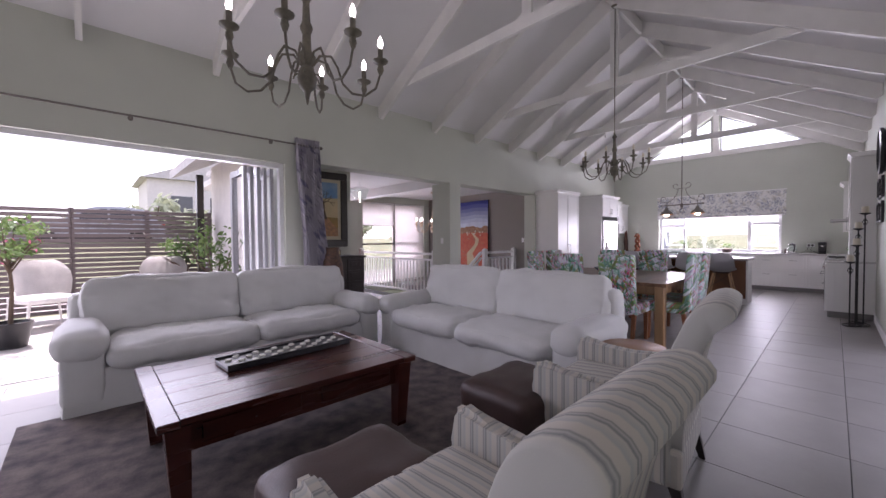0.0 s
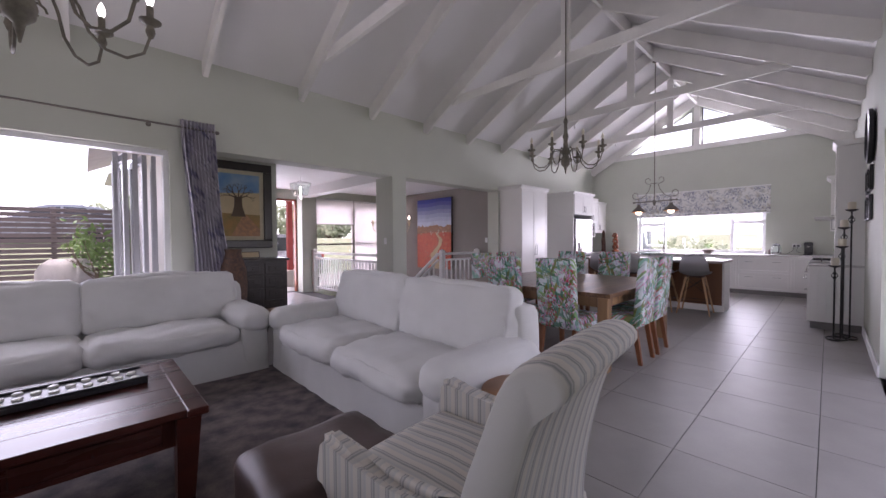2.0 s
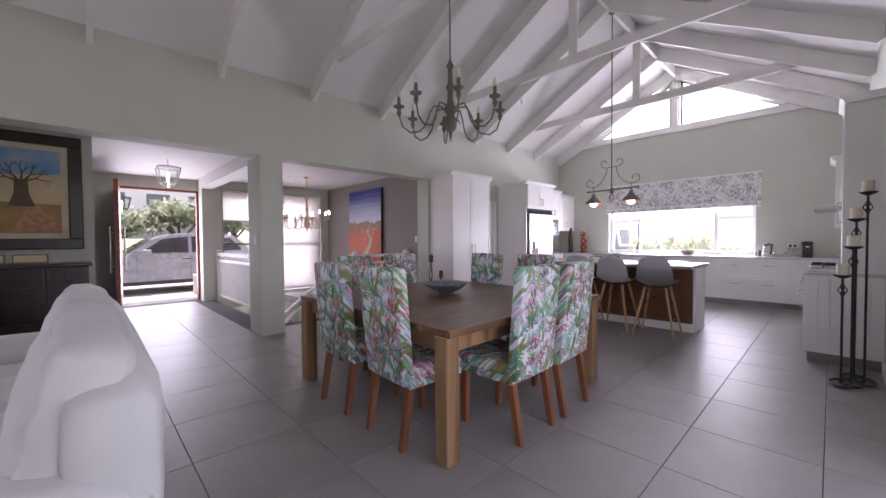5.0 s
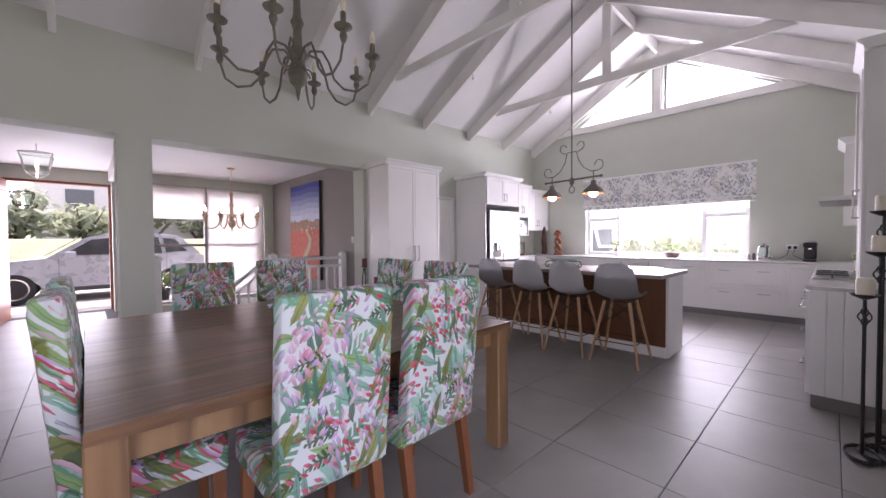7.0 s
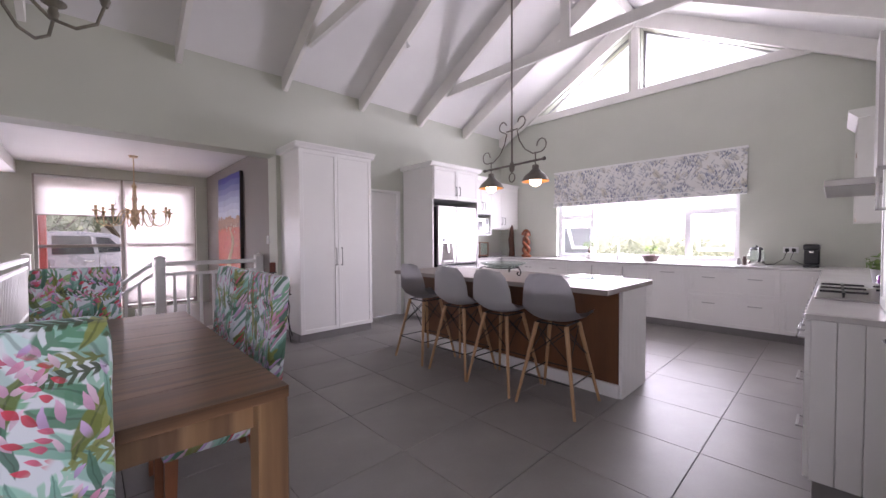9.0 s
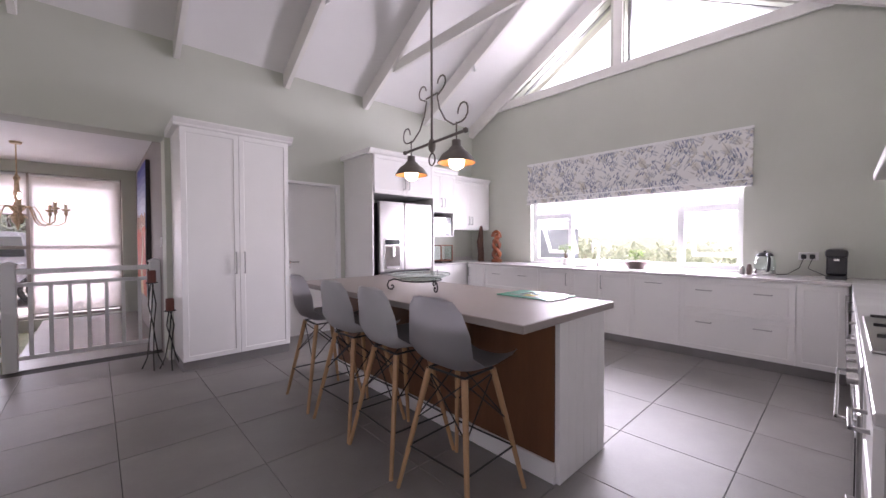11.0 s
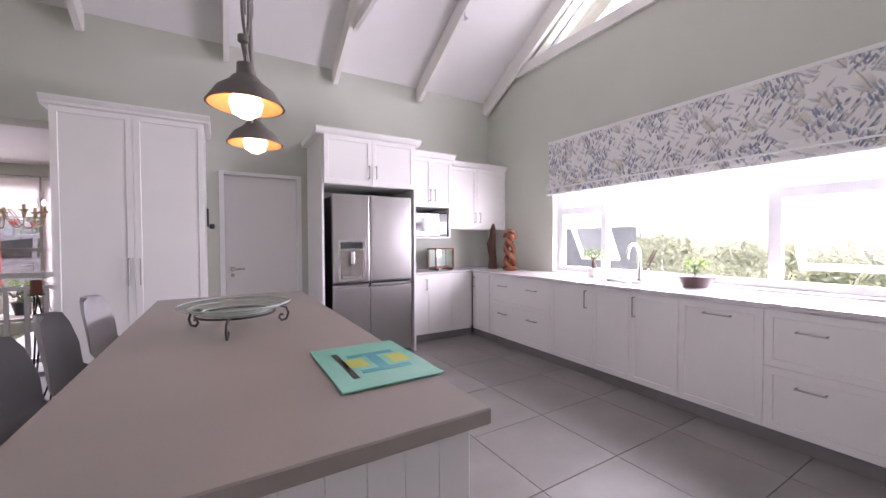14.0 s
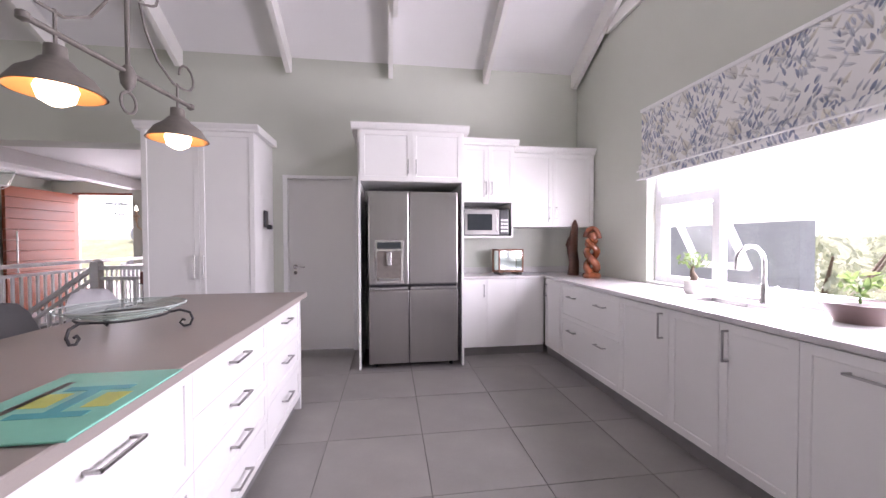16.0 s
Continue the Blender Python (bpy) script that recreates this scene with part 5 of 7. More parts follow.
CH = [(5.43, 1.455, 180), (5.945, 1.455, 180), (5.47, 3.21, 0), (6.08, 3.22, 0), (4.955, 1.84, 90), (4.955, 2.50, 90), (6.56, 2.09, -90), (6.56, 2.74, -90)]
dining_first = dining_chair(pose(CH[0][0], CH[0][1], 0, 0, 0, CH[0][2]))
for x, y, r in CH[1:]:
    copy_thing(dining_first, pose(x, y, 0, 0, 0, r + random.uniform(-3, 3)))
bw = tagged(part("serving_bowl", lathe(bmesh.new(), [(0.07, 0), (0.08, 0.012), (0.14, 0.035), (0.19, 0.075), (0.20, 0.085), (0.195, 0.087), (0.14, 0.045), (0.06, 0.02), (0.001, 0.018)], 32), BLUEBOWL, smooth=True), "shallow blue-grey glazed bowl on the dining table", "bowl")
bw.location = (5.80, 2.41, 0.76)


# ---- kitchen ----
def bar(bm, p, ln, upright, out=0.032):
    """A bow handle standing off a front that faces -y."""
    x, y, z = p
    d = (0, ln / 2) if upright else (ln / 2, 0)
    pts = [(x - d[0], y, z - d[1]), (x - d[0], y - out, z - d[1]), (x + d[0], y - out, z + d[1]), (x + d[0], y, z + d[1])]
    for a, b in zip(pts, pts[1:]):
        u, v = Vector(a), Vector(b)
        lo, hi = [min(u[i], v[i]) - 0.005 for i in range(3)], [max(u[i], v[i]) + 0.005 for i in range(3)]
        box(bm, lo[0], hi[0], lo[1], hi[1], lo[2], hi[2], 0.0015)
    return bm


def front(parent, name, x0, x1, z0, z1, handle, y=0.0, shaker=True):
    """A door or drawer front with a raised frame round its panel. handle: (x, z, length, upright) or None."""
    g = 0.0015
    bm = bmesh.new()
    box(bm, x0 + g, x1 - g, y - 0.019, y - 0.001, z0 + g, z1 - g)
    if shaker:
        bm.faces.ensure_lookup_table()
        face = min(bm.faces, key=lambda f: f.calc_center_median().y)
        bmesh.ops.inset_region(bm, faces=[face], thickness=min(0.065, (z1 - z0) * 0.28), depth=0)
        bmesh.ops.inset_region(bm, faces=[face], thickness=0.005, depth=-0.006)
    f = part(name, bm, WHITE, parent)
    for h in (handle or []):
        part("handle", bar(bmesh.new(), (h[0], y - 0.019, h[1]), h[2], h[3]), HANDLE, f, "brushed nickel bow handle")
    return f


def unit(name, m, w, d, z0, z1, fronts, label, cat="cabinet", plinth=0.1, group="", cornice=False, shaker=True):
    """A cabinet whose front is the plane y = 0, facing -y, from x = 0 to w."""
    u = thing(name, m, label, cat, group)
    part("body", B(0.001, w - 0.001, 0.0, d, z0 + plinth, z1), WHITE, u)
    if plinth:
        part("plinth", B(0, w, 0.015, d, z0, z0 + plinth - 0.002), PLINTH, u)
    for kind, x0, x1, a, b, h in fronts:
        front(u, kind, x0, x1, a, b, h, shaker=shaker)
    if cornice:
        bm = bmesh.new()
        prism(bm, [(0.0, z1), (-0.02, z1 + 0.01), (-0.025, z1 + 0.03), (-0.055, z1 + 0.06), (-0.055, z1 + 0.075), (d, z1 + 0.075), (d, z1)], "x", -0.05, w + 0.05)
        part("cornice", bm, WHITE, u)
    return u


unit("pantry_cupboard", pose(8.0, 4.5, 0), 1.02, W - 4.502, 0, 2.38, [("door", 0, 0.51, 0.1, 2.38, [(0.47, 1.05, 0.22, True)]), ("door", 0.51, 1.02, 0.1, 2.38, [(0.55, 1.05, 0.22, True)])], "tall white two-door pantry cupboard with cornice", cornice=True)
# plate and block stand in for a key holder with dangling keys
ph = thing("intercom", pose(9.025, 4.78, 1.52, 0, 0, 90), "black wall key holder on the cupboard side", "intercom")
part("plate", B(-0.05, 0.05, -0.02, -0.001, -0.07, 0.11, 0.004), PLASTIC, ph)
part("hanging_keys", B(-0.03, 0.03, -0.07, -0.021, -0.09, -0.04, 0.012, 2), PLASTIC, ph)

# fridge housing
fh = thing("fridge_housing", pose(10.04, 4.34, 0), "white fridge surround with two top cupboards and cornice", "cabinet")
part("side_panel", B(0, 0.022, 0, W - 4.342, 0, 1.90), WHITE, fh)
part("side_panel", B(1.055, 1.077, 0, W - 4.342, 0, 1.90), WHITE, fh)
part("body", B(0, 1.077, 0, W - 4.342, 1.902, 2.41), WHITE, fh)
front(fh, "door", 0.022, 0.54, 1.905, 2.41, [(0.50, 2.05, 0.13, True)])
front(fh, "door", 0.54, 1.056, 1.905, 2.41, [(0.58, 2.05, 0.13, True)])
bm = bmesh.new()
prism(bm, [(0.0, 2.41), (-0.03, 2.425), (-0.06, 2.46), (-0.06, 2.475), (W - 4.342, 2.475), (W - 4.342, 2.41)], "x", -0.06, 1.13)
part("cornice", bm, WHITE, fh)

fr = thing("refrigerator", pose(10.14, 4.32, 0), "brushed steel four-door refrigerator with a water dispenser", "refrigerator")
part("body", B(0.01, 0.90, 0.06, 0.72, 0.05, 1.78), PLASTIC, fr)
for x0, x1, nm in ((0.0, 0.405, 0), (0.411, 0.91, 1)):
    up = part("door", B(x0, x1, 0.0, 0.058, 0.86, 1.80, 0.012, 2), STEEL, fr)
    dn = part("door", B(x0, x1, 0.0, 0.058, 0.055, 0.80, 0.012, 2), STEEL, fr)
    part("handle", B(x0 + 0.006, x1 - 0.006, 0.0, 0.05, 0.804, 0.835, 0.006), CHROME, dn, "bright recessed grip")
    part("handle", B(x0 + 0.006, x1 - 0.006, 0.02, 0.05, 0.838, 0.857), PLASTIC, up)
    if nm == 0:
        bm = bmesh.new()
        box(bm, 0.06, 0.35, -0.004, 0.0, 0.87, 1.31, 0.002)
        dp = part("dispenser", bm, CHROME, up, "grey water and ice dispenser")
        part("recess", B(0.085, 0.325, -0.0065, -0.0045, 0.90, 1.20, 0.002), PEWTER, dp)
        part("display", B(0.085, 0.325, -0.0065, -0.0045, 1.22, 1.29), CARGLASS, dp)
        part("spout", B(0.18, 0.23, -0.03, -0.007, 1.05, 1.19, 0.008, 2), CHROME, dp)
        part("drip_tray", B(0.1, 0.31, -0.025, -0.007, 0.90, 0.93, 0.004), HANDLE, dp)
for x in (0.06, 0.85):
    for y in (0.1, 0.65):
        bm = bmesh.new()
        lathe(bm, [(0.02, 0), (0.02, 0.05)], 10, Matrix.Translation((x, y, 0)))
        part("foot", bm, PLASTIC, fr)

# wall cupboards
unit("wall_cupboard", pose(11.125, 4.50, 0), 0.585, W - 4.502, 1.72, 2.33, [("door", 0, 0.292, 1.72, 2.33, [(0.26, 1.87, 0.13, True)]), ("door", 0.292, 0.585, 1.72, 2.33, [(0.325, 1.87, 0.13, True)])], "white wall cupboard with two doors over the microwave", plinth=0, cornice=True, group="wall cupboards")
unit("wall_cupboard", pose(11.715, 4.66, 0), 1.025, W - 4.662, 1.46, 2.30, [("door", 0, 0.51, 1.46, 2.30, [(0.47, 1.62, 0.13, True)]), ("door", 0.51, 1.02, 1.46, 2.30, [(0.55, 1.62, 0.13, True)])], "white wall cupboard with two doors by the window wall", plinth=0, cornice=True, group="wall cupboards")
nic = thing("microwave_shelf", pose(11.125, 4.52, 0), "white open niche shelf for the microwave", "shelf")
part("shelf", B(0.0, 0.585, 0, W - 4.522, 1.335, 1.355), WHITE, nic)
for x in (0.0, 0.565):
    part("side_panel", B(x, x + 0.02, 0, W - 4.522, 1.356, 1.718), WHITE, nic)
part("back_panel", B(0.021, 0.564, W - 4.54, W - 4.523, 1.356, 1.718), WHITE, nic)
mw = thing("microwave", pose(11.155, 4.54, 1.356), "stainless microwave oven with a dark glass door", "microwave")
part("body", B(0, 0.52, 0.02, 0.40, 0.005, 0.295, 0.006), STEEL, mw)
d = part("door", B(0.005, 0.40, 0, 0.019, 0.01, 0.29, 0.004), STEEL, mw)
part("glass", B(0.04, 0.32, -0.003, -0.0005, 0.06, 0.24), CARGLASS, d)
part("handle", bar(bmesh.new(), (0.37, 0, 0.15), 0.2, True, 0.03), CHROME, d)
pn = part("control_panel", B(0.405, 0.515, 0, 0.019, 0.01, 0.29, 0.004), PLASTIC, mw)
for i in range(3):
    for j in range(4):
        part("button", B(0.42 + i * 0.03, 0.442 + i * 0.03, -0.003, -0.0005, 0.04 + j * 0.04, 0.065 + j * 0.04), HANDLE, pn)

# base units on the fridge wall
unit("base_cupboard", pose(11.125, 4.63, 0), 0.99, W - 4.632, 0, 0.87, [("door", 0, 0.31, 0.1, 0.86, [(0.27, 0.74, 0.13, True)]), ("door", 0.31, 0.65, 0.1, 0.86, None), ("door", 0.65, 0.98, 0.1, 0.86, None)], "white base cupboard with three plain doors", group="base units", shaker=False)
# base units under the window, seen facing -x
E0 = 12.14
for y1, y0, fronts, label, nm in (
    (4.62, 4.22, [("door", 0.02, 0.39, 0.1, 0.86, [(0.06, 0.74, 0.13, True)])], "white corner base cupboard with one door", "base_cupboard"),
    (4.22, 3.20, [("drawer", 0, 1.02, 0.1, 0.5, [(0.26, 0.40, 0.13, False), (0.76, 0.40, 0.13, False)]), ("drawer", 0, 1.02, 0.5, 0.86, [(0.26, 0.74, 0.13, False), (0.76, 0.74, 0.13, False)])], "white base unit with two deep drawers", "drawer_unit"),
    (3.20, 2.31, [("door", 0, 0.52, 0.1, 0.86, [(0.46, 0.74, 0.16, True)]), ("door", 0.52, 0.89, 0.1, 0.86, None)], "white sink base cupboard with two doors", "base_cupboard"),
    (2.31, 1.91, [("door", 0, 0.40, 0.1, 0.86, [(0.05, 0.74, 0.16, True)])], "white base cupboard with one door", "base_cupboard"),
    (1.91, 1.39, [("door", 0, 0.52, 0.1, 0.86, [(0.26, 0.78, 0.16, False)])], "white panelled dishwasher front with a bar handle", "dishwasher"),
    (1.39, 0.45, [("drawer", 0, 0.94, 0.1, 0.5, [(0.23, 0.40, 0.13, False), (0.71, 0.40, 0.13, False)]), ("drawer", 0, 0.94, 0.5, 0.86, [(0.23, 0.74, 0.13, False), (0.71, 0.74, 0.13, False)])], "white base unit with two deep drawers", "drawer_unit"),
    (0.45, 0.12, [("door", 0, 0.32, 0.1, 0.86, None)], "white corner base cupboard with a plain door", "base_cupboard")):
    unit(nm, pose(E0, y1, 0, 0, 0, -90), y1 - y0, EX - E0 - 0.002, 0, 0.87, fronts, label, group="base units")

wt = thing("worktop", pose(0, 0, 0), "pale polished quartz worktop round the kitchen", "worktop")
bm = bmesh.new()
box(bm, 12.10, 12.748, 2.86, W - 0.002, 0.872, 0.90, 0.003)
box(bm, 12.10, 12.748, RW + 0.002, 2.40, 0.872, 0.90, 0.003)
box(bm, 12.10, 12.25, 2.40, 2.86, 0.872, 0.90), box(bm, 12.60, 12.748, 2.40, 2.86, 0.872, 0.90)
part("slab", bm, STONE, wt)
part("slab", B(11.12, 12.099, 4.59, W - 0.002, 0.872, 0.90, 0.003), STONE, wt)
part("slab", B(8.62, 12.099, RW + 0.002, 0.105, 0.872, 0.90, 0.003), STONE, wt)
part("upstand", B(11.12, 12.73, W - 0.018, W - 0.003, 0.901, 0.97), STONE, wt)
bm = bmesh.new()
box(bm, 12.25, 12.60, 2.40, 2.86, 0.70, 0.712), box(bm, 12.245, 12.255, 2.40, 2.86, 0.712, 0.895), box(bm, 12.595, 12.605, 2.40, 2.86, 0.712, 0.895)
box(bm, 12.255, 12.595, 2.395, 2.405, 0.712, 0.895), box(bm, 12.255, 12.595, 2.855, 2.865, 0.712, 0.895)
snk = tagged(part("sink", bm, STEEL), "stainless steel undermount sink in the worktop", "sink")
tp = thing("kitchen_tap", pose(12.67, 2.55, 0.90), "tall chrome swan-neck kitchen tap", "tap")
bm = bmesh.new()
lathe(bm, [(0.026, 0), (0.026, 0.02), (0.018, 0.03), (0.018, 0.12), (0.013, 0.13)], 16)
tube(bm, [(0, 0, 0.12), (0, 0, 0.26)] + [(-0.10 + 0.10 * math.cos(t), 0, 0.26 + 0.10 * math.sin(t)) for t in [0.35 * k for k in range(1, 10)]] + [(-0.2, 0, 0.22)], 0.012, 10)
part("spout", bm, CHROME, tp, smooth=True)
bm = bmesh.new()
tube(bm, [(0, 0, 0.09), (0, -0.05, 0.10), (0, -0.085, 0.115)], 0.007)
part("lever", bm, CHROME, tp, smooth=True)

rbl = thing("roman_blind", pose(12.72, 2.31, 0), "floral printed roman blind half raised over the window", "blind")
bm = bmesh.new()
box(bm, -0.012, 0.012, -1.46, 1.46, 1.96, 2.50, 0.004)
part("cloth", bm, BLINDP, rbl)
for i in range(3):
    part("fold", cushion(bmesh.new(), -0.035 - 0.006 * i, 0.02, -1.46, 1.46, 1.86 + 0.035 * i, 1.955 + 0.03 * i, 0.3, 0.003, 0.003, 6, i), BLINDP, rbl, smooth=True)
part("headrail", B(-0.02, 0.025, -1.47, 1.47, 2.50, 2.53, 0.004), TRIM, rbl)
for z in (1.868, 1.945):
    bm = bmesh.new()
    tube(bm, [(-0.052, -1.46, z), (-0.052, 1.46, z)], 0.008, 8)
    part("hem", bm, TRIM, rbl, "white piped hem")


# things on the worktop
def leaves(bm, n, c, spread, size, seed, up=0.2):
    rnd = random.Random(seed)
    for _ in range(n):
        while True:
            v = Vector((rnd.uniform(-1, 1), rnd.uniform(-1, 1), rnd.uniform(-1, 1)))
            if 0.15 < v.length < 1:
                break
        p = Vector(c) + Vector((v.x * spread[0], v.y * spread[1], v.z * spread[2]))
        s = size * rnd.uniform(0.6, 1.3)
        q = Euler((rnd.uniform(-1.2, 1.2), rnd.uniform(-1.2, 1.2), rnd.uniform(0, 6.3))).to_matrix()
        vs = [bm.verts.new(p + q @ Vector(a)) for a in ((-s, 0, 0), (-0.3 * s, 0.38 * s, 0.08 * s), (0.5 * s, 0.3 * s, 0.05 * s), (s, 0, -0.12 * s), (0.5 * s, -0.3 * s, 0.05 * s), (-0.3 * s, -0.38 * s, 0.08 * s))]
        bm.faces.new(vs)
    return bm


pt = thing("potted_plant", pose(12.60, 3.02, 0.90), "small bonsai-like plant in a white ribbed pot", "plant")
bm = bmesh.new()
lathe(bm, [(0.05, 0), (0.062, 0.02), (0.064, 0.04), (0.061, 0.045), (0.066, 0.07), (0.063, 0.075), (0.068, 0.10), (0.06, 0.103), (0.056, 0.085), (0.001, 0.085)], 24)
part("pot", bm, POTW, pt, smooth=True)
bm = bmesh.new()
tube(bm, [(0, 0, 0.08), (0.006, 0, 0.12), (-0.01, 0.004, 0.17), (0.0, 0, 0.21)], [0.03, 0.027, 0.014, 0.007])
for a in range(5):
    tube(bm, [(0, 0, 0.19), (0.06 * math.cos(a * 1.3), 0.06 * math.sin(a * 1.3), 0.25)], 0.004, 5)
part("trunk", bm, BARK, pt, smooth=True)
part("foliage", leaves(bmesh.new(), 90, (0, 0, 0.25), (0.11, 0.11, 0.06), 0.02, 3), LEAF, pt)
pt = thing("potted_plant", pose(12.60, 2.02, 0.90), "leafy seedling in a brown glazed bonsai bowl", "plant")
bm = bmesh.new()
lathe(bm, [(0.09, 0), (0.10, 0.02), (0.135, 0.08), (0.15, 0.095), (0.14, 0.10), (0.12, 0.08), (0.001, 0.078)], 28)
part("pot", bm, POTB, pt, smooth=True)
bm = bmesh.new()
lathe(bm, [(0.12, 0.078), (0.07, 0.088), (0.001, 0.092)], 20)
part("soil", bm, SOIL, pt)
bm = leaves(bmesh.new(), 26, (0, 0, 0.19), (0.06, 0.09, 0.07), 0.035, 8)
tube(bm, [(0, 0, 0.085), (0.01, 0.01, 0.2)], 0.006, 6)
part("foliage", bm, LEAF, pt)


def blob(bm, c, s, seed, rot=(0, 0, 0)):
    b = bmesh.new()
    bmesh.ops.create_icosphere(b, subdivisions=3, radius=1)
    R = Euler(rot).to_matrix()
    for v in b.verts:
        p = v.co * (1 + 0.08 * noise.noise(v.co * 2 + Vector((seed, 0, 0))))
        v.co = Vector(c) + R @ Vector((p.x * s[0], p.y * s[1], p.z * s[2]))
    return join(bm, b)


bm = bmesh.new()
lathe(bm, [(0.09, 0), (0.10, 0.02), (0.085, 0.05), (0.05, 0.06)], 20)
tube(bm, [(0.05 * math.sin(t * 1.5), 0.045 * math.cos(t * 1.5), 0.05 + 0.075 * t) for t in [k * 0.25 for k in range(20)]], [0.045 - 0.0008 * k for k in range(20)], 10)
tube(bm, [(-0.05 * math.sin(t * 1.5), -0.045 * math.cos(t * 1.5), 0.05 + 0.075 * t) for t in [k * 0.25 for k in range(20)]], [0.042 - 0.0006 * k for k in range(20)], 10)
blob(bm, (0.01, 0, 0.44), (0.055, 0.055, 0.06), 2)
tube(bm, [(0.07 * math.cos(t), 0.02, 0.42 + 0.11 * math.sin(t)) for t in [0.3 * k for k in range(11)]], 0.028, 8)
blob(bm, (-0.035, 0.01, 0.36), (0.04, 0.04, 0.045), 5)
st = tagged(part("wooden_statue", bm, CARVED, smooth=True), "polished red-brown abstract carved wooden statue on the worktop", "statue")
st.matrix_basis = pose(12.50, 4.27, 0.90, 0, 0, -40)
bm = bmesh.new()
tube(bm, [(0, 0, 0), (0.01, 0, 0.15), (-0.015, 0, 0.3), (0.01, 0.01, 0.45), (0.025, 0.01, 0.58), (0.02, 0, 0.64)], [0.065, 0.055, 0.06, 0.048, 0.035, 0.012], 12)
tube(bm, [(-0.02, 0, 0.25), (-0.065, 0, 0.36), (-0.05, 0, 0.44)], [0.035, 0.03, 0.01], 8)
st = tagged(part("wooden_statue", bm, DRIFT, smooth=True), "tall dark driftwood-like carved wooden statue", "statue")
st.matrix_basis = pose(12.46, 4.60, 0.90)

db = thing("display_box", pose(11.75, 4.84, 0.90, 0, 0, 8), "small wood-edged glass display box on dark feet", "display box")
bm = bmesh.new()
for sx in (-1, 1):
    for sy in (-1, 1):
        box(bm, sx * .15 - .008, sx * .15 + .008, sy * .09 - .008, sy * .09 + .008, 0.03, 0.30)
    for z in (0.038, 0.292):
        box(bm, -.142, .142, sx * .09 - .008, sx * .09 + .008, z - .008, z + .008), box(bm, sx * .15 - .008, sx * .15 + .008, -.082, .082, z - .008, z + .008)
part("frame", bm, CLEG, db)
bm = bmesh.new()
for sx in (-1, 1):
    box(bm, -.14, .14, sx * .09 - .002, sx * .09 + .002, 0.05, 0.28), box(bm, sx * .15 - .002, sx * .15 + .002, -.08, .08, 0.05, 0.28)
g = part("pane", bm, LENSG, db)
part("back_mirror", B(-.14, .14, 0.07, 0.075, 0.05, 0.28), POTW, db)
for sx in (-1, 1):
    part("foot", B(sx * .12 - .02, sx * .12 + .02, -.10, .10, 0.0, 0.029, 0.005), DARK, db)

kt = thing("kettle", pose(12.55, 0.72, 0.90, 0, 0, 200), "glass and chrome electric kettle with a black handle", "kettle")
bm = bmesh.new()
lathe(bm, [(0.085, 0), (0.09, 0.015), (0.09, 0.05), (0.088, 0.055)], 24)
part("base", bm, CHROME, kt, smooth=True)
bm = bmesh.new()
lathe(bm, [(0.085, 0.055), (0.092, 0.10), (0.08, 0.17), (0.068, 0.20)], 24)
part("jug", bm, LENSG, kt, smooth=True)
bm = bmesh.new()
lathe(bm, [(0.068, 0.20), (0.07, 0.215), (0.05, 0.235), (0.012, 0.24), (0.014, 0.255), (0.001, 0.26)], 24)
part("lid", bm, PLASTIC, kt, smooth=True)
bm = bmesh.new()
tube(bm, [(0.06, 0, 0.21), (0.11, 0, 0.225), (0.145, 0, 0.18), (0.14, 0, 0.10), (0.10, 0, 0.05)], 0.014)
part("handle", bm, PLASTIC, kt, smooth=True)
for y, h, c, lab in ((0.90, 0.10, STEEL, "small steel salt shaker by the kettle"), (0.84, 0.12, POTB, "small brown pepper mill by the kettle")):
    o = tagged(part("shaker", lathe(bmesh.new(), [(0.022, 0), (0.024, h * .6), (0.018, h * .75), (0.02, h * .9), (0.001, h)], 16), c, smooth=True), lab, "shaker")
    o.location = (12.5, y, 0.90)
cm = thing("coffee_machine", pose(12.52, 0.20, 0.90, 0, 0, -90), "compact black capsule coffee machine", "coffee machine")
part("base", B(-0.07, 0.07, -0.16, 0.14, 0, 0.03, 0.01, 2), PLASTIC, cm)
part("column", B(-0.07, 0.07, 0.0, 0.14, 0.03, 0.26, 0.02, 2), PLASTIC, cm)
part("head", B(-0.075, 0.075, -0.14, 0.13, 0.20, 0.28, 0.025, 2), PLASTIC, cm)
part("spout", B(-0.02, 0.02, -0.12, -0.08, 0.17, 0.20, 0.005), CHROME, cm)
so = thing("wall_socket", pose(12.748, 0.40, 1.10, 0, 0, -90), "white double wall socket with two black plugs", "socket")
part("plate", B(-0.075, 0.075, -0.01, 0, -0.04, 0.04, 0.004), TRIM, so)
for i, x in enumerate((-0.035, 0.03)):
    bm = bmesh.new()
    box(bm, x - 0.02, x + 0.02, -0.045, -0.011, -0.025, 0.02, 0.006)
    tube(bm, [(x, -0.04, -0.02), (x - 0.03, -0.07, -0.12), (x + (-0.12, 0.1)[i], -0.10, -0.188), (x + (-0.22, 0.14)[i], -0.15, -0.192)], 0.004, 6)
    part("plug", bm, PLASTIC, so)
ls = thing("light_switch", pose(7.948, 5.42, 1.27, 0, 0, -90), "white wall light switch plate", "switch")
part("plate", B(-0.035, 0.035, -0.009, 0, -0.055, 0.055, 0.003), TRIM, ls)
part("rocker", B(-0.012, 0.012, -0.014, -0.0095, -0.02, 0.02, 0.002), TRIM, ls)
ls = thing("light_switch", pose(5.028, 5.3, 1.27, 0, 0, -90), "white wall light switch plate on the pillar", "switch")
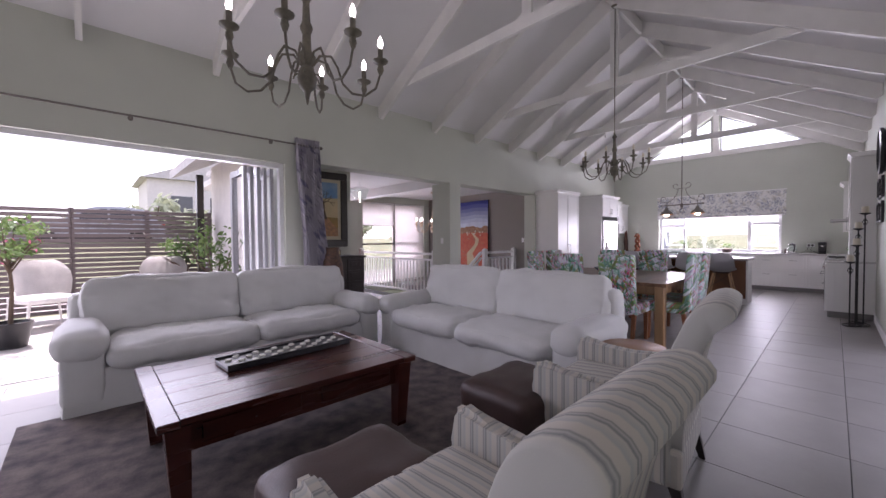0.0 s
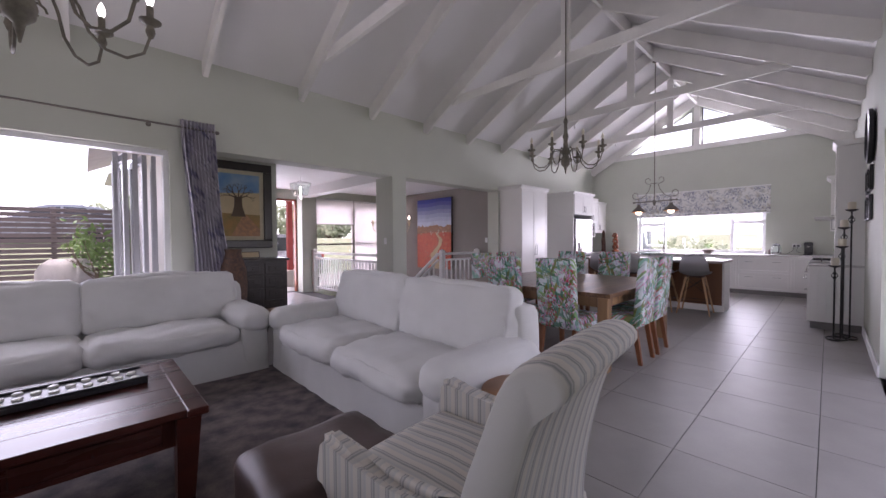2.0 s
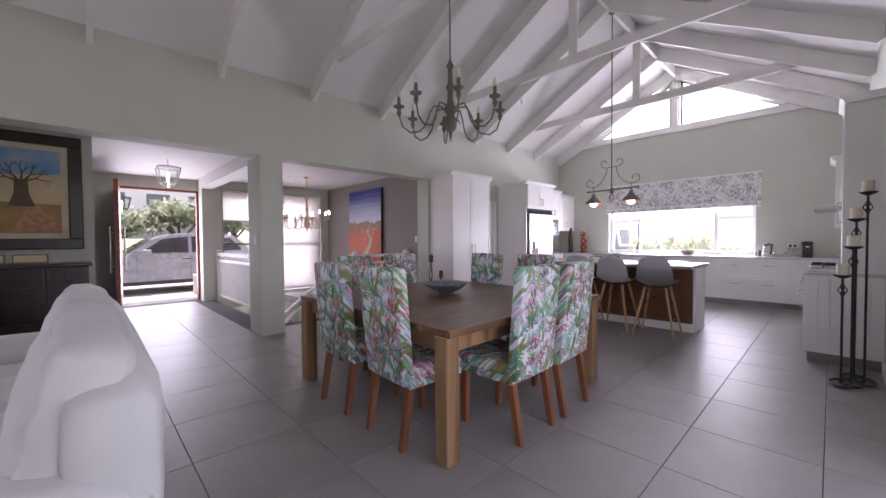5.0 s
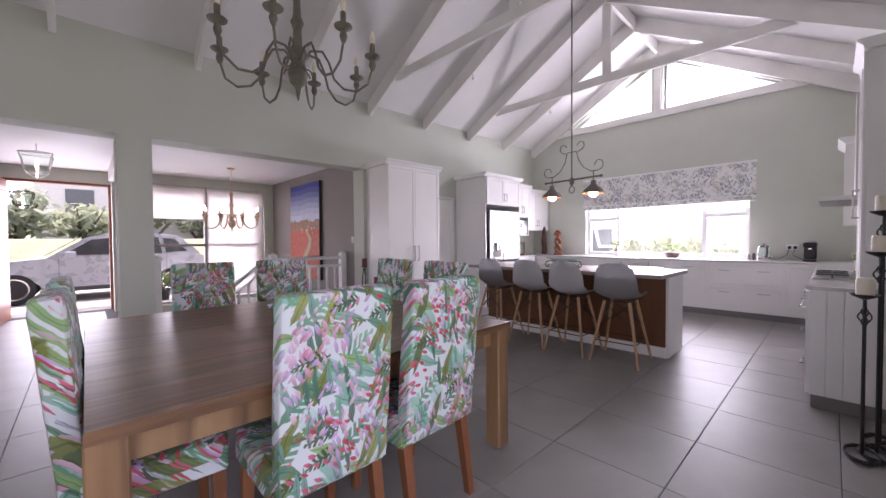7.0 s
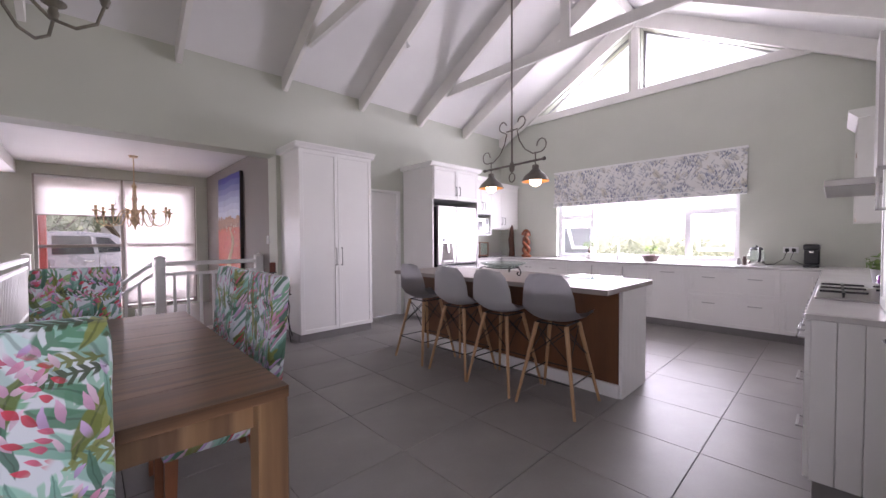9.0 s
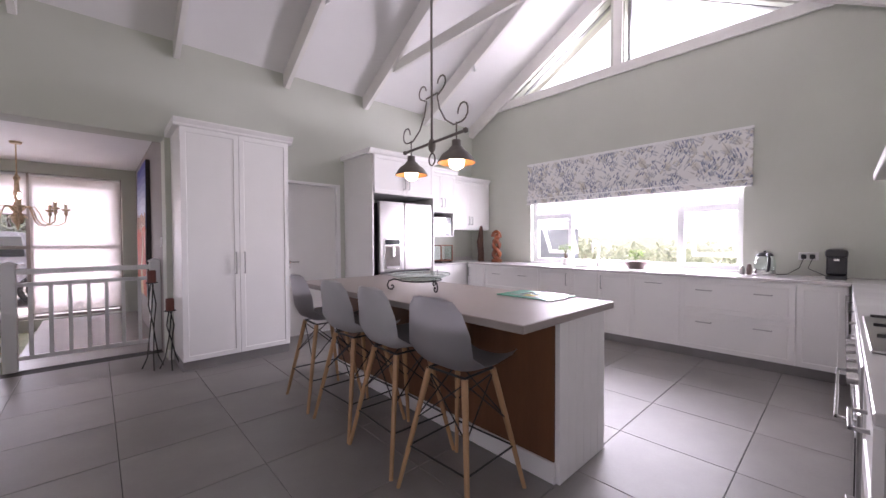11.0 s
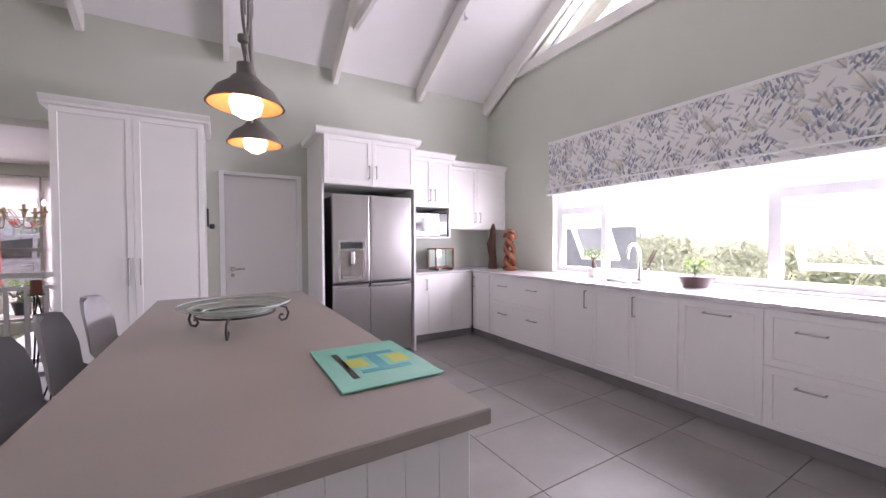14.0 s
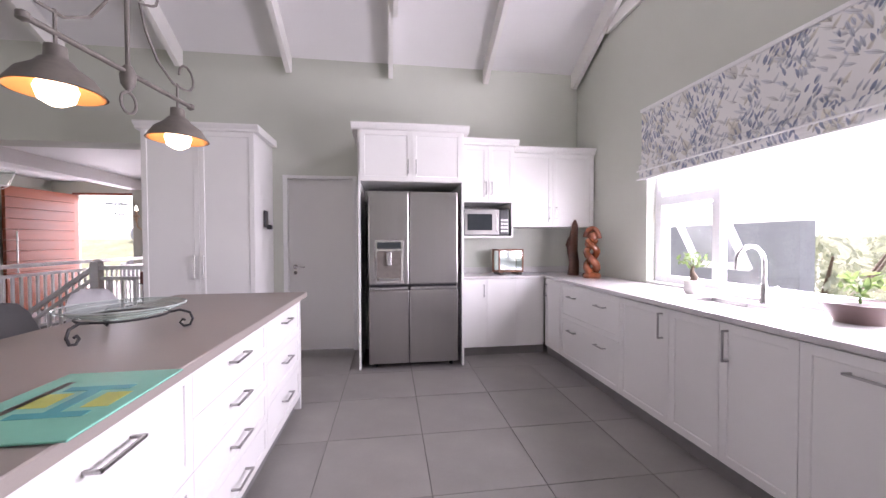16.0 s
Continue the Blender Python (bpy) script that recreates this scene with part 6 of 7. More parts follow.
part("plate", B(-0.035, 0.035, -0.009, 0, -0.055, 0.055, 0.003), TRIM, ls)
part("rocker", B(-0.012, 0.012, -0.014, -0.0095, -0.02, 0.02, 0.002), TRIM, ls)

# island
isl = thing("kitchen_island", pose(0, 0, 0), "white kitchen island with a brown wood back panel and drawers", "island")
part("body", B(9.16, 9.64, 1.19, 3.52, 0.1, 0.858), WHITE, isl)
part("back_panel", B(9.135, 9.158, 1.17, 3.54, 0.11, 0.858), WOOD, isl, "brown wood-grained back panel")
part("skirting", B(9.12, 9.158, 1.16, 3.55, 0, 0.108, 0.004), WHITE, isl)
part("plinth", B(9.17, 9.62, 1.2, 3.5, 0, 0.098), PLINTH, isl)
for y0 in (1.14, 3.521):
    for i in range(6):
        x = 9.14 + i * 0.087
        part("board", B(x + 0.0005, x + 0.0865, y0, y0 + 0.028, 0.0, 0.858, 0.0015), WHITE, isl)
RT = pose(9.64, 0, 0, 0, 0, 90)
for y0, y1, zs in ((1.17, 1.95, (0.1, 0.48, 0.86)), (1.95, 2.75, (0.1, 0.29, 0.48, 0.67, 0.86)), (2.75, 3.52, (0.1, 0.35, 0.6, 0.86))):
    for a, b in zip(zs, zs[1:]):
        f = front(isl, "drawer", y0, y1, a, b, [((y0 + y1) / 2, b - 0.09, 0.16, False)])
        f.matrix_basis = RT
it = tagged(part("island_worktop", B(8.76, 9.70, 1.10, 3.60, 0.86, 0.90, 0.004), TAUPE), "taupe quartz island worktop with a breakfast overhang", "worktop")

gbm = thing("glass_bowl", pose(9.2, 2.34, 0.90, 0, 0, 20), "wide clear glass bowl on a scrolled iron stand", "bowl")
bm = bmesh.new()
lathe(bm, [(0.05, 0.055), (0.10, 0.06), (0.16, 0.085), (0.24, 0.115), (0.243, 0.12), (0.155, 0.093), (0.09, 0.066), (0.001, 0.06)], 40)
part("bowl", bm, LENSG, gbm, smooth=True)
bm = bmesh.new()
for r, z in ((0.238, 0.118), (0.2, 0.102), (0.15, 0.085)):
    tube(bm, [(r * math.cos(k * .2094), r * math.sin(k * .2094), z + 0.005) for k in range(30)], 0.003, 5, closed=True)
part("rim", bm, mat("glass_rim", (0.5, 0.55, 0.53), 0.1), gbm, smooth=True)
bm = bmesh.new()
tube(bm, [(0.17 * math.cos(k * .2618), 0.17 * math.sin(k * .2618), 0.078) for k in range(24)], 0.005, 6, closed=True)
for i in range(3):
    a = 2.094 * i
    pts = [(0.17, 0.078), (0.21, 0.085), (0.25, 0.07), (0.262, 0.04), (0.25, 0.012), (0.225, 0.008), (0.21, 0.025), (0.22, 0.04), (0.232, 0.035)]
    tube(bm, [(r * math.cos(a), r * math.sin(a), z) for r, z in pts], 0.006, 6)
part("stand", bm, BLACK, gbm, smooth=True)
gbm.scale = (0.95, 0.95, 1.0)
mt = thing("glass_board", pose(9.565, 1.565, 0.90), "sea-green painted glass cutting board on the island", "cutting board")
part("sheet", B(-0.155, 0.155, -0.21, 0.21, 0.002, 0.008, 0.002), MATG, mt)
for n2, a in (("mark", (-0.06, 0.10, -0.10, -0.07)), ("mark", (-0.06, 0.10, 0.06, 0.09)), ("mark", (0.0, 0.035, -0.07, 0.06))):
    part(n2, B(a[0], a[1], a[2], a[3], 0.0082, 0.0088), MATB, mt)
for a in ((0.06, 0.12, -0.05, 0.04), (-0.09, -0.02, -0.04, 0.045)):
    part("mark", B(a[0], a[1], a[2], a[3], 0.0082, 0.0086), MATY, mt)
part("mark", B(-0.10, -0.08, -0.13, 0.13, 0.0082, 0.0086), DARK, mt)


def stool(m):
    s = thing("bar_stool", m, "grey shell bar stool on beech dowel legs", "stool", "bar stools at the island")
    bm = bmesh.new()
    prof = [(-0.235, 0.635, 0.17), (-0.23, 0.655, 0.19), (-0.14, 0.648, 0.215), (0.0, 0.638, 0.225), (0.10, 0.645, 0.225), (0.17, 0.68, 0.222), (0.205, 0.75, 0.215), (0.225, 0.85, 0.205), (0.245, 0.95, 0.175), (0.255, 1.0, 0.13), (0.258, 1.015, 0.06)]
    n = 13
    rows = []
    for k, (y, z, w) in enumerate(prof):
        row = []
        t = k / (len(prof) - 1)
        for i in range(n):
            u = 2 * i / (n - 1) - 1
            up = 0.055 * abs(u) ** 2.5 * (1 if k < 6 else 0)
            fw = -0.075 * abs(u) ** 2.2 * min(1, max(0, (t - 0.35) * 3)) * (1 - 0.4 * t)
            row.append(bm.verts.new((w * u, y + fw, z + up)))
        rows.append(row)
    for a, b in zip(rows, rows[1:]):
        for i in range(n - 1):
            bm.faces.new((a[i], a[i + 1], b[i + 1], b[i]))
    bmesh.ops.solidify(bm, geom=bm.faces[:], thickness=0.007)
    part("shell", bm, SHELL, s, smooth=True)
    for sx in (-1, 1):
        for sy in (-1, 1):
            bm = bmesh.new()
            tube(bm, [(sx * 0.235, sy * 0.225, 0.0), (sx * 0.12, sy * 0.11, 0.62)], [0.011, 0.017], 10)
            part("leg", bm, BEECH, s, smooth=True)
    q = [(-1, -1), (1, -1), (1, 1), (-1, 1)]
    for (a, b), (c, d) in zip(q, q[1:] + q[:1]):
        bm = bmesh.new()
        tube(bm, [(a * 0.195, b * 0.185, 0.22), (c * 0.195, d * 0.185, 0.22)], 0.005, 6)
        tube(bm, [(a * 0.17, b * 0.16, 0.36), (c * 0.12, d * 0.11, 0.60)], 0.004, 6)
        tube(bm, [(c * 0.17, d * 0.16, 0.36), (a * 0.12, b * 0.11, 0.60)], 0.004, 6)
        tube(bm, [(a * 0.12, b * 0.11, 0.625), (c * 0.12, d * 0.11, 0.625)], 0.006, 6)
        part("brace", bm, BLACK, s)
    return s


first_stool = stool(pose(8.76, 1.48, 0, 0, 0, 93))
for y, r in ((2.0, -2), (2.5, 2), (3.05, -3)):
    copy_thing(first_stool, pose(8.76, y, 0, 0, 0, 90 + r))

# range side
unit("drawer_unit", pose(9.20, 0.085, 0, 0, 0, 180), 0.56, 0.52, 0, 0.87, [("drawer", 0, 0.56, a, b, [(0.28, b - 0.08, 0.16, False)]) for a, b in ((0.1, 0.35), (0.35, 0.6), (0.6, 0.86))], "white range-side base unit with three drawers", group="base units")
ep = thing("end_panel", pose(8.62, 0, 0), "white grooved boards closing the counter end", "panel")
for i in range(6):
    part("board", B(0.0, 0.018, RW + 0.002 + i * 0.087, RW + 0.0865 + i * 0.087, 0.10, 0.871, 0.0015), WHITE, ep)
part("plinth", B(0.01, 0.02, RW + 0.002, 0.05, 0, 0.098), PLINTH, ep)
ov = thing("oven", pose(10.10, 0.085, 0, 0, 0, 180), "stainless range oven with a long bar handle", "oven")
part("body", B(0.001, 0.889, 0.0, 0.52, 0.1, 0.87), STEEL, ov)
dd = part("door", B(0.01, 0.88, -0.03, -0.001, 0.12, 0.70, 0.006), STEEL, ov)
part("glass", B(0.12, 0.77, -0.034, -0.0305, 0.2, 0.58), CARGLASS, dd)
part("handle", bar(bmesh.new(), (0.445, -0.03, 0.65), 0.7, False, 0.05), CHROME, dd)
part("control_panel", B(0.01, 0.88, -0.025, -0.001, 0.71, 0.86, 0.004), STEEL, ov)
for i in range(5):
    bm = bmesh.new()
    lathe(bm, [(0.022, 0), (0.02, 0.03), (0.001, 0.032)], 14, pose(0.12 + i * 0.16, -0.026, 0.785, 90))
    part("knob", bm, CHROME, ov, smooth=True)
part("plinth", B(0, 0.89, 0.05, 0.51, 0, 0.098), PLINTH, ov)
unit("base_cupboard", pose(12.09, 0.085, 0, 0, 0, 180), 1.99, 0.52, 0, 0.87, [("door", i * 0.5, i * 0.5 + 0.49, 0.1, 0.86, [(i * 0.5 + 0.06, 0.72, 0.16, True)]) for i in range(4)], "white base cupboard with four doors along the range wall", group="base units")
hb = thing("gas_hob", pose(9.65, -0.15, 0.90), "stainless gas hob with black pan supports", "hob")
part("plate", B(-0.40, 0.40, -0.24, 0.24, 0.001, 0.012, 0.004), STEEL, hb)
for x in (-0.25, 0, 0.25):
    bm = bmesh.new()
    for y in (-0.12, 0.12):
        box(bm, x - 0.10, x + 0.10, y - 0.006, y + 0.006, 0.03, 0.042), box(bm, x - 0.006, x + 0.006, y - 0.10, y + 0.10, 0.03, 0.042)
        for a in (-0.09, 0.09):
            box(bm, x + a - 0.005, x + a + 0.005, y - 0.005, y + 0.005, 0.012, 0.03)
    part("pan_support", bm, BLACK, hb)
pp = thing("cooking_pot", pose(9.90, -0.26, 0.944) @ Matrix.Diagonal((0.7, 0.7, 0.7, 1)), "purple enamel kettle standing on the hob", "kettle")
bm = bmesh.new()
lathe(bm, [(0.09, 0), (0.115, 0.03), (0.11, 0.09), (0.06, 0.13), (0.02, 0.14), (0.015, 0.16), (0.001, 0.165)], 24)
part("body", bm, PURPLE, pp, smooth=True)
bm = bmesh.new()
tube(bm, [(-0.09, 0, 0.10), (-0.07, 0, 0.20), (0, 0, 0.235), (0.07, 0, 0.20), (0.09, 0, 0.10)], 0.008)
part("handle", bm, PLASTIC, pp, smooth=True)
unit("tall_cupboard", pose(9.20, -0.18, 0, 0, 0, 180), 0.56, RW * -1 - 0.182, 0.902, 2.52, [("door", 0, 0.28, 0.902, 2.52, [(0.24, 1.5, 0.2, True)]), ("door", 0.28, 0.56, 0.902, 2.52, [(0.32, 1.5, 0.2, True)])], "tall white counter-top cupboard with cornice", plinth=0, cornice=True)
cho = thing("cooker_hood", pose(9.75, 0, 0), "stainless canopy cooker hood with a glass edge", "cooker hood")
part("canopy", B(-0.45, 0.45, RW + 0.003, 0.06, 1.56, 1.60, 0.004), STEEL, cho)
part("chimney", B(-0.14, 0.14, RW + 0.003, -0.16, 1.601, 2.5), STEEL, cho)
osf = thing("open_shelf_unit", pose(11.3, 0, 0), "white open wall unit with warm wooden shelves", "shelf")
part("side_panel", B(-0.02, 0.0, RW + 0.003, -0.12, 1.4, 2.35), WHITE, osf)
part("side_panel", B(0.6, 0.62, RW + 0.003, -0.12, 1.4, 2.35), WHITE, osf)
bm = bmesh.new()
prism(bm, [(-0.12, 2.35), (-0.06, 2.41), (-0.06, 2.43), (RW + .003, 2.43), (RW + .003, 2.35)], "x", -0.07, 0.67)
part("cornice", bm, WHITE, osf)
for z in (1.42, 1.75, 2.08):
    part("shelf", B(0.001, 0.599, RW + 0.003, -0.13, z, z + 0.03), SIDEW, osf)
for x, y, h, c, lab in ((10.6, -0.25, 0.14, LEAF, "green herb pot on the range counter"),):
    hp = thing("potted_plant", pose(x, y, 0.90), "small dark green herb in a grey pot", "plant")
    part("pot", lathe(bmesh.new(), [(0.05, 0), (0.065, 0.11), (0.055, 0.11), (0.05, 0.09), (0.001, 0.09)], 20), SHELL, hp, smooth=True)
    part("foliage", leaves(bmesh.new(), 60, (0, 0, 0.17), (0.1, 0.1, 0.08), 0.03, 6), LEAF, hp)
for i, x in ((8, 9.24), (10, 11.53)):
    hk = tagged(part("spot_lamp", tube(bmesh.new(), [(0, 0, 0), (0, 0, -0.05), (0.02, 0, -0.08)], [0.012, 0.012, 0.03], 12), TRIM), "tiny white spot lamp clipped under a rafter", "spot lamp", "rafter spots")
    hk.location = (-0.02 + 1.155 * i, 3.9, roof_z(3.9) - 0.235)


# ---- outdoors ----
def ground_z(x, y):
    z = -0.17
    if x > 16:
        z -= min(6.0, (x - 16) * 0.22)
    if y > 15.5:
        z += min(1.6, (y - 15.5) * 0.28)
    z += 9 * max(0.0, min(1, (math.hypot(x, y) - 120) / 300))
    return z + 0.1 * noise.noise((x * 0.08, y * 0.08, 0)) * (1 if max(x, y) > 17 else 0)


bm = bmesh.new()
axis = [-600, -300, -150, -80, -40, -25] + [-15 + 3 * i for i in range(26)] + [70, 85, 110, 150, 220, 320, 450, 700]
gr = [[bm.verts.new((x, y, ground_z(x, y))) for x in axis] for y in axis]
for a, b in zip(gr, gr[1:]):
    for i in range(len(axis) - 1):
        bm.faces.new((a[i], a[i + 1], b[i + 1], b[i]))
setting(part("ground", bm, GRASS, smooth=True), "dry grass ground sloping away to distant hills", "ground")
setting(part("driveway", B(-10, 20, 10.9, 15.4, -0.165, -0.12), ROADM), "pale paved driveway before the entrance", "driveway")
setting(part("porch", B(2.2, 8.2, 9.51, 10.89, -0.16, -0.02), PAVE), "pale paved porch step", "porch")
patio = setting(part("patio", B(-6.5, 1.99, W + 0.61, 9.6, -0.16, -0.03), PAVE), "pale sunlit patio paving", "patio")
setting(part("wall_wing", B(2.0, 2.2, 6.21, 9.5, -0.1, 2.9), HOUSE), "white outside wall of the house wing", "wall")
bm = bmesh.new()
prism(bm, [(1.3, 2.62), (4.2, 4.1), (4.2, 4.25), (1.3, 2.78)], "y", 6.1, 9.8)
setting(part("roof_wing", bm, ROOFM), "pale roof of the house wing", "roof")
bm = bmesh.new()
prism(bm, [(RIDGE, APEX + 0.13), (W + 0.5, roof_z(W + 0.5) + 0.13), (W + 0.5, roof_z(W + 0.5) + 0.2), (RIDGE, APEX + 0.2), (RW - 0.8, roof_z(RW - 0.8) + 0.2), (RW - 0.8, roof_z(RW - 0.8) + 0.13)], "x", BX - 0.6, 13.6)
setting(part("roof", bm, ROOFM), "pale sheet roof over the long room", "roof")
setting(part("roof_entrance", B(2.2, 8.3, W + 0.55, 10.95, 2.92, 3.02), ROOFM), "flat roof over the entrance hall", "roof")

fn = thing("slatted_fence", pose(0, 9.2, -0.03), "grey-brown horizontal slatted timber patio fence", "fence")
for i in range(9):
    part("post", B(-6.5 + i * 1.05 - 0.035, -6.5 + i * 1.05 + 0.035, 0.03, 0.09, 0, 1.93), FENCE, fn)
sl = None
for s in range(4):
    for j in range(21):
        if sl is None:
            sl = part("slat", B(0, 2.09, -0.012, 0.012, 0, 0.068, 0.004), FENCE, fn)
            o = sl
        else:
            o = new("slat", sl.data)
            o.parent = fn
        o.location = (-6.5 + s * 2.1, 0.015, 0.08 + j * 0.088)


def wicker_chair(m):
    c = thing("wicker_chair", m, "white wicker patio armchair with a rounded back", "chair", "patio wicker chairs")
    bm = bmesh.new()
    n, rows = 15, []
    for z, r, k in ((0.40, 0.27, 1.0), (0.55, 0.29, 1.0), (0.70, 0.31, 0.95), (0.82, 0.32, 0.85), (0.90, 0.30, 0.7), (0.93, 0.26, 0.6)):
        rows.append([bm.verts.new((r * math.sin(a), 0.02 + (r + 0.1 * (z - .4)) * math.cos(a), z - 0.22 * max(0, abs(a) - 0.9) * (z - .35))) for a in [(-1.75 + 3.5 * i / (n - 1)) * k for i in range(n)]])
    for a, b in zip(rows, rows[1:]):
        for i in range(n - 1):
            bm.faces.new((a[i], a[i + 1], b[i + 1], b[i]))
    bmesh.ops.solidify(bm, geom=bm.faces[:], thickness=0.03)
    part("backrest", bm, WICKER, c, smooth=True)
    part("seat", cushion(bmesh.new(), -0.28, 0.28, -0.30, 0.28, 0.36, 0.45, 0.4, 0.01, 0.003, 8), WICKER, c, smooth=True)
    for sx in (-1, 1):
        for y in (-0.26, 0.24):
            bm = bmesh.new()
            tube(bm, [(sx * 0.29, y * 1.1, 0), (sx * 0.25, y, 0.38)], [0.014, 0.02])
            part("leg", bm, WICKER, c)
    return c


wc = wicker_chair(pose(-0.5, 8.35, -0.03, 0, 0, 25) @ Matrix.Diagonal((1.1, 1.1, 1.12, 1)))
copy_thing(wc, pose(0.99, 8.4, -0.03, 0, 0, -10))


def shrub(name, m, label, pot, trunk, crown, n, size, seed, bloom=None, material=None):
    s = thing(name, m, label, "plant")
    base = 0
    if pot:
        part("pot", lathe(bmesh.new(), [(pot * .7, 0), (pot, pot * 1.5), (pot * 1.05, pot * 1.6), (pot * .9, pot * 1.6), (pot * .85, pot * 1.4), (0.001, pot * 1.4)], 24), PLASTIC, s, smooth=True)
        base = pot * 1.4
    bm = bmesh.new()
    rnd = random.Random(seed)
    tube(bm, [(0, 0, base), (0.02, 0.01, base + trunk * .5), (0, 0, base + trunk)], [0.025, 0.02, 0.015])
    for i in range(9):
        a, e = rnd.uniform(0, 6.3), rnd.uniform(0.3, 1.1)
        tube(bm, [(0, 0, base + trunk * rnd.uniform(.7, 1)), (crown[0] * .5 * math.cos(a), crown[1] * .5 * math.sin(a), base + trunk + crown[2] * .3 * e), (crown[0] * .9 * math.cos(a), crown[1] * .9 * math.sin(a), base + trunk + crown[2] * e)], [0.012, 0.008, 0.003], 6)
    part("stem", bm, BARK, s)
    bm = bmesh.new()
    for i in range(12):
        c = Vector((rnd.uniform(-.7, .7) * crown[0], rnd.uniform(-.7, .7) * crown[1], base + trunk + rnd.uniform(0.0, 1.0) * crown[2]))
        leaves(bm, n // 12, c, (crown[0] * .42, crown[1] * .42, crown[2] * .3), size, seed + i)
    part("foliage", bm, material or LEAF, s)
    if bloom:
        part("flower", leaves(bmesh.new(), 30, (0, 0, base + trunk + crown[2] * .6), crown, 0.03, seed + 50), bloom, s, "pink blossoms")


PINK = mat("pink_petal", (0.6, 0.15, 0.25), 0.6)
shrub("potted_shrub", pose(1.42, 6.5, -0.03), "leafy green shrub in a black patio pot", 0.17, 0.55, (0.42, 0.42, 0.7), 300, 0.05, 11)
shrub("potted_shrub", pose(1.4, 8.75, -0.03), "leafy green shrub in a pot by the fence", 0.17, 0.6, (0.45, 0.3, 0.5), 240, 0.05, 21)
shrub("potted_shrub", pose(-0.72, 7.1, -0.03), "standard flowering shrub in a black patio pot", 0.2, 0.9, (0.35, 0.35, 0.4), 420, 0.045, 31, PINK)
shrub("potted_shrub", pose(6.0, 10.2, -0.02), "low green plant in a porch pot", 0.15, 0.1, (0.3, 0.3, 0.3), 200, 0.05, 41)
setting(part("red_post", B(5.42, 5.56, 10.6, 10.74, 0.45, 2.555, 0.006), REDPOST), "dark red painted porch post", "post")
setting(part("post_plinth", B(5.28, 5.70, 10.45, 10.88, -0.018, 0.448, 0.01), PAVE), "pale stone plinth under the porch post", "plinth")
setting(part("patio_post", B(1.62, 1.74, 8.9, 9.02, -0.03, 2.64, 0.006), DARK), "dark timber patio post", "post")


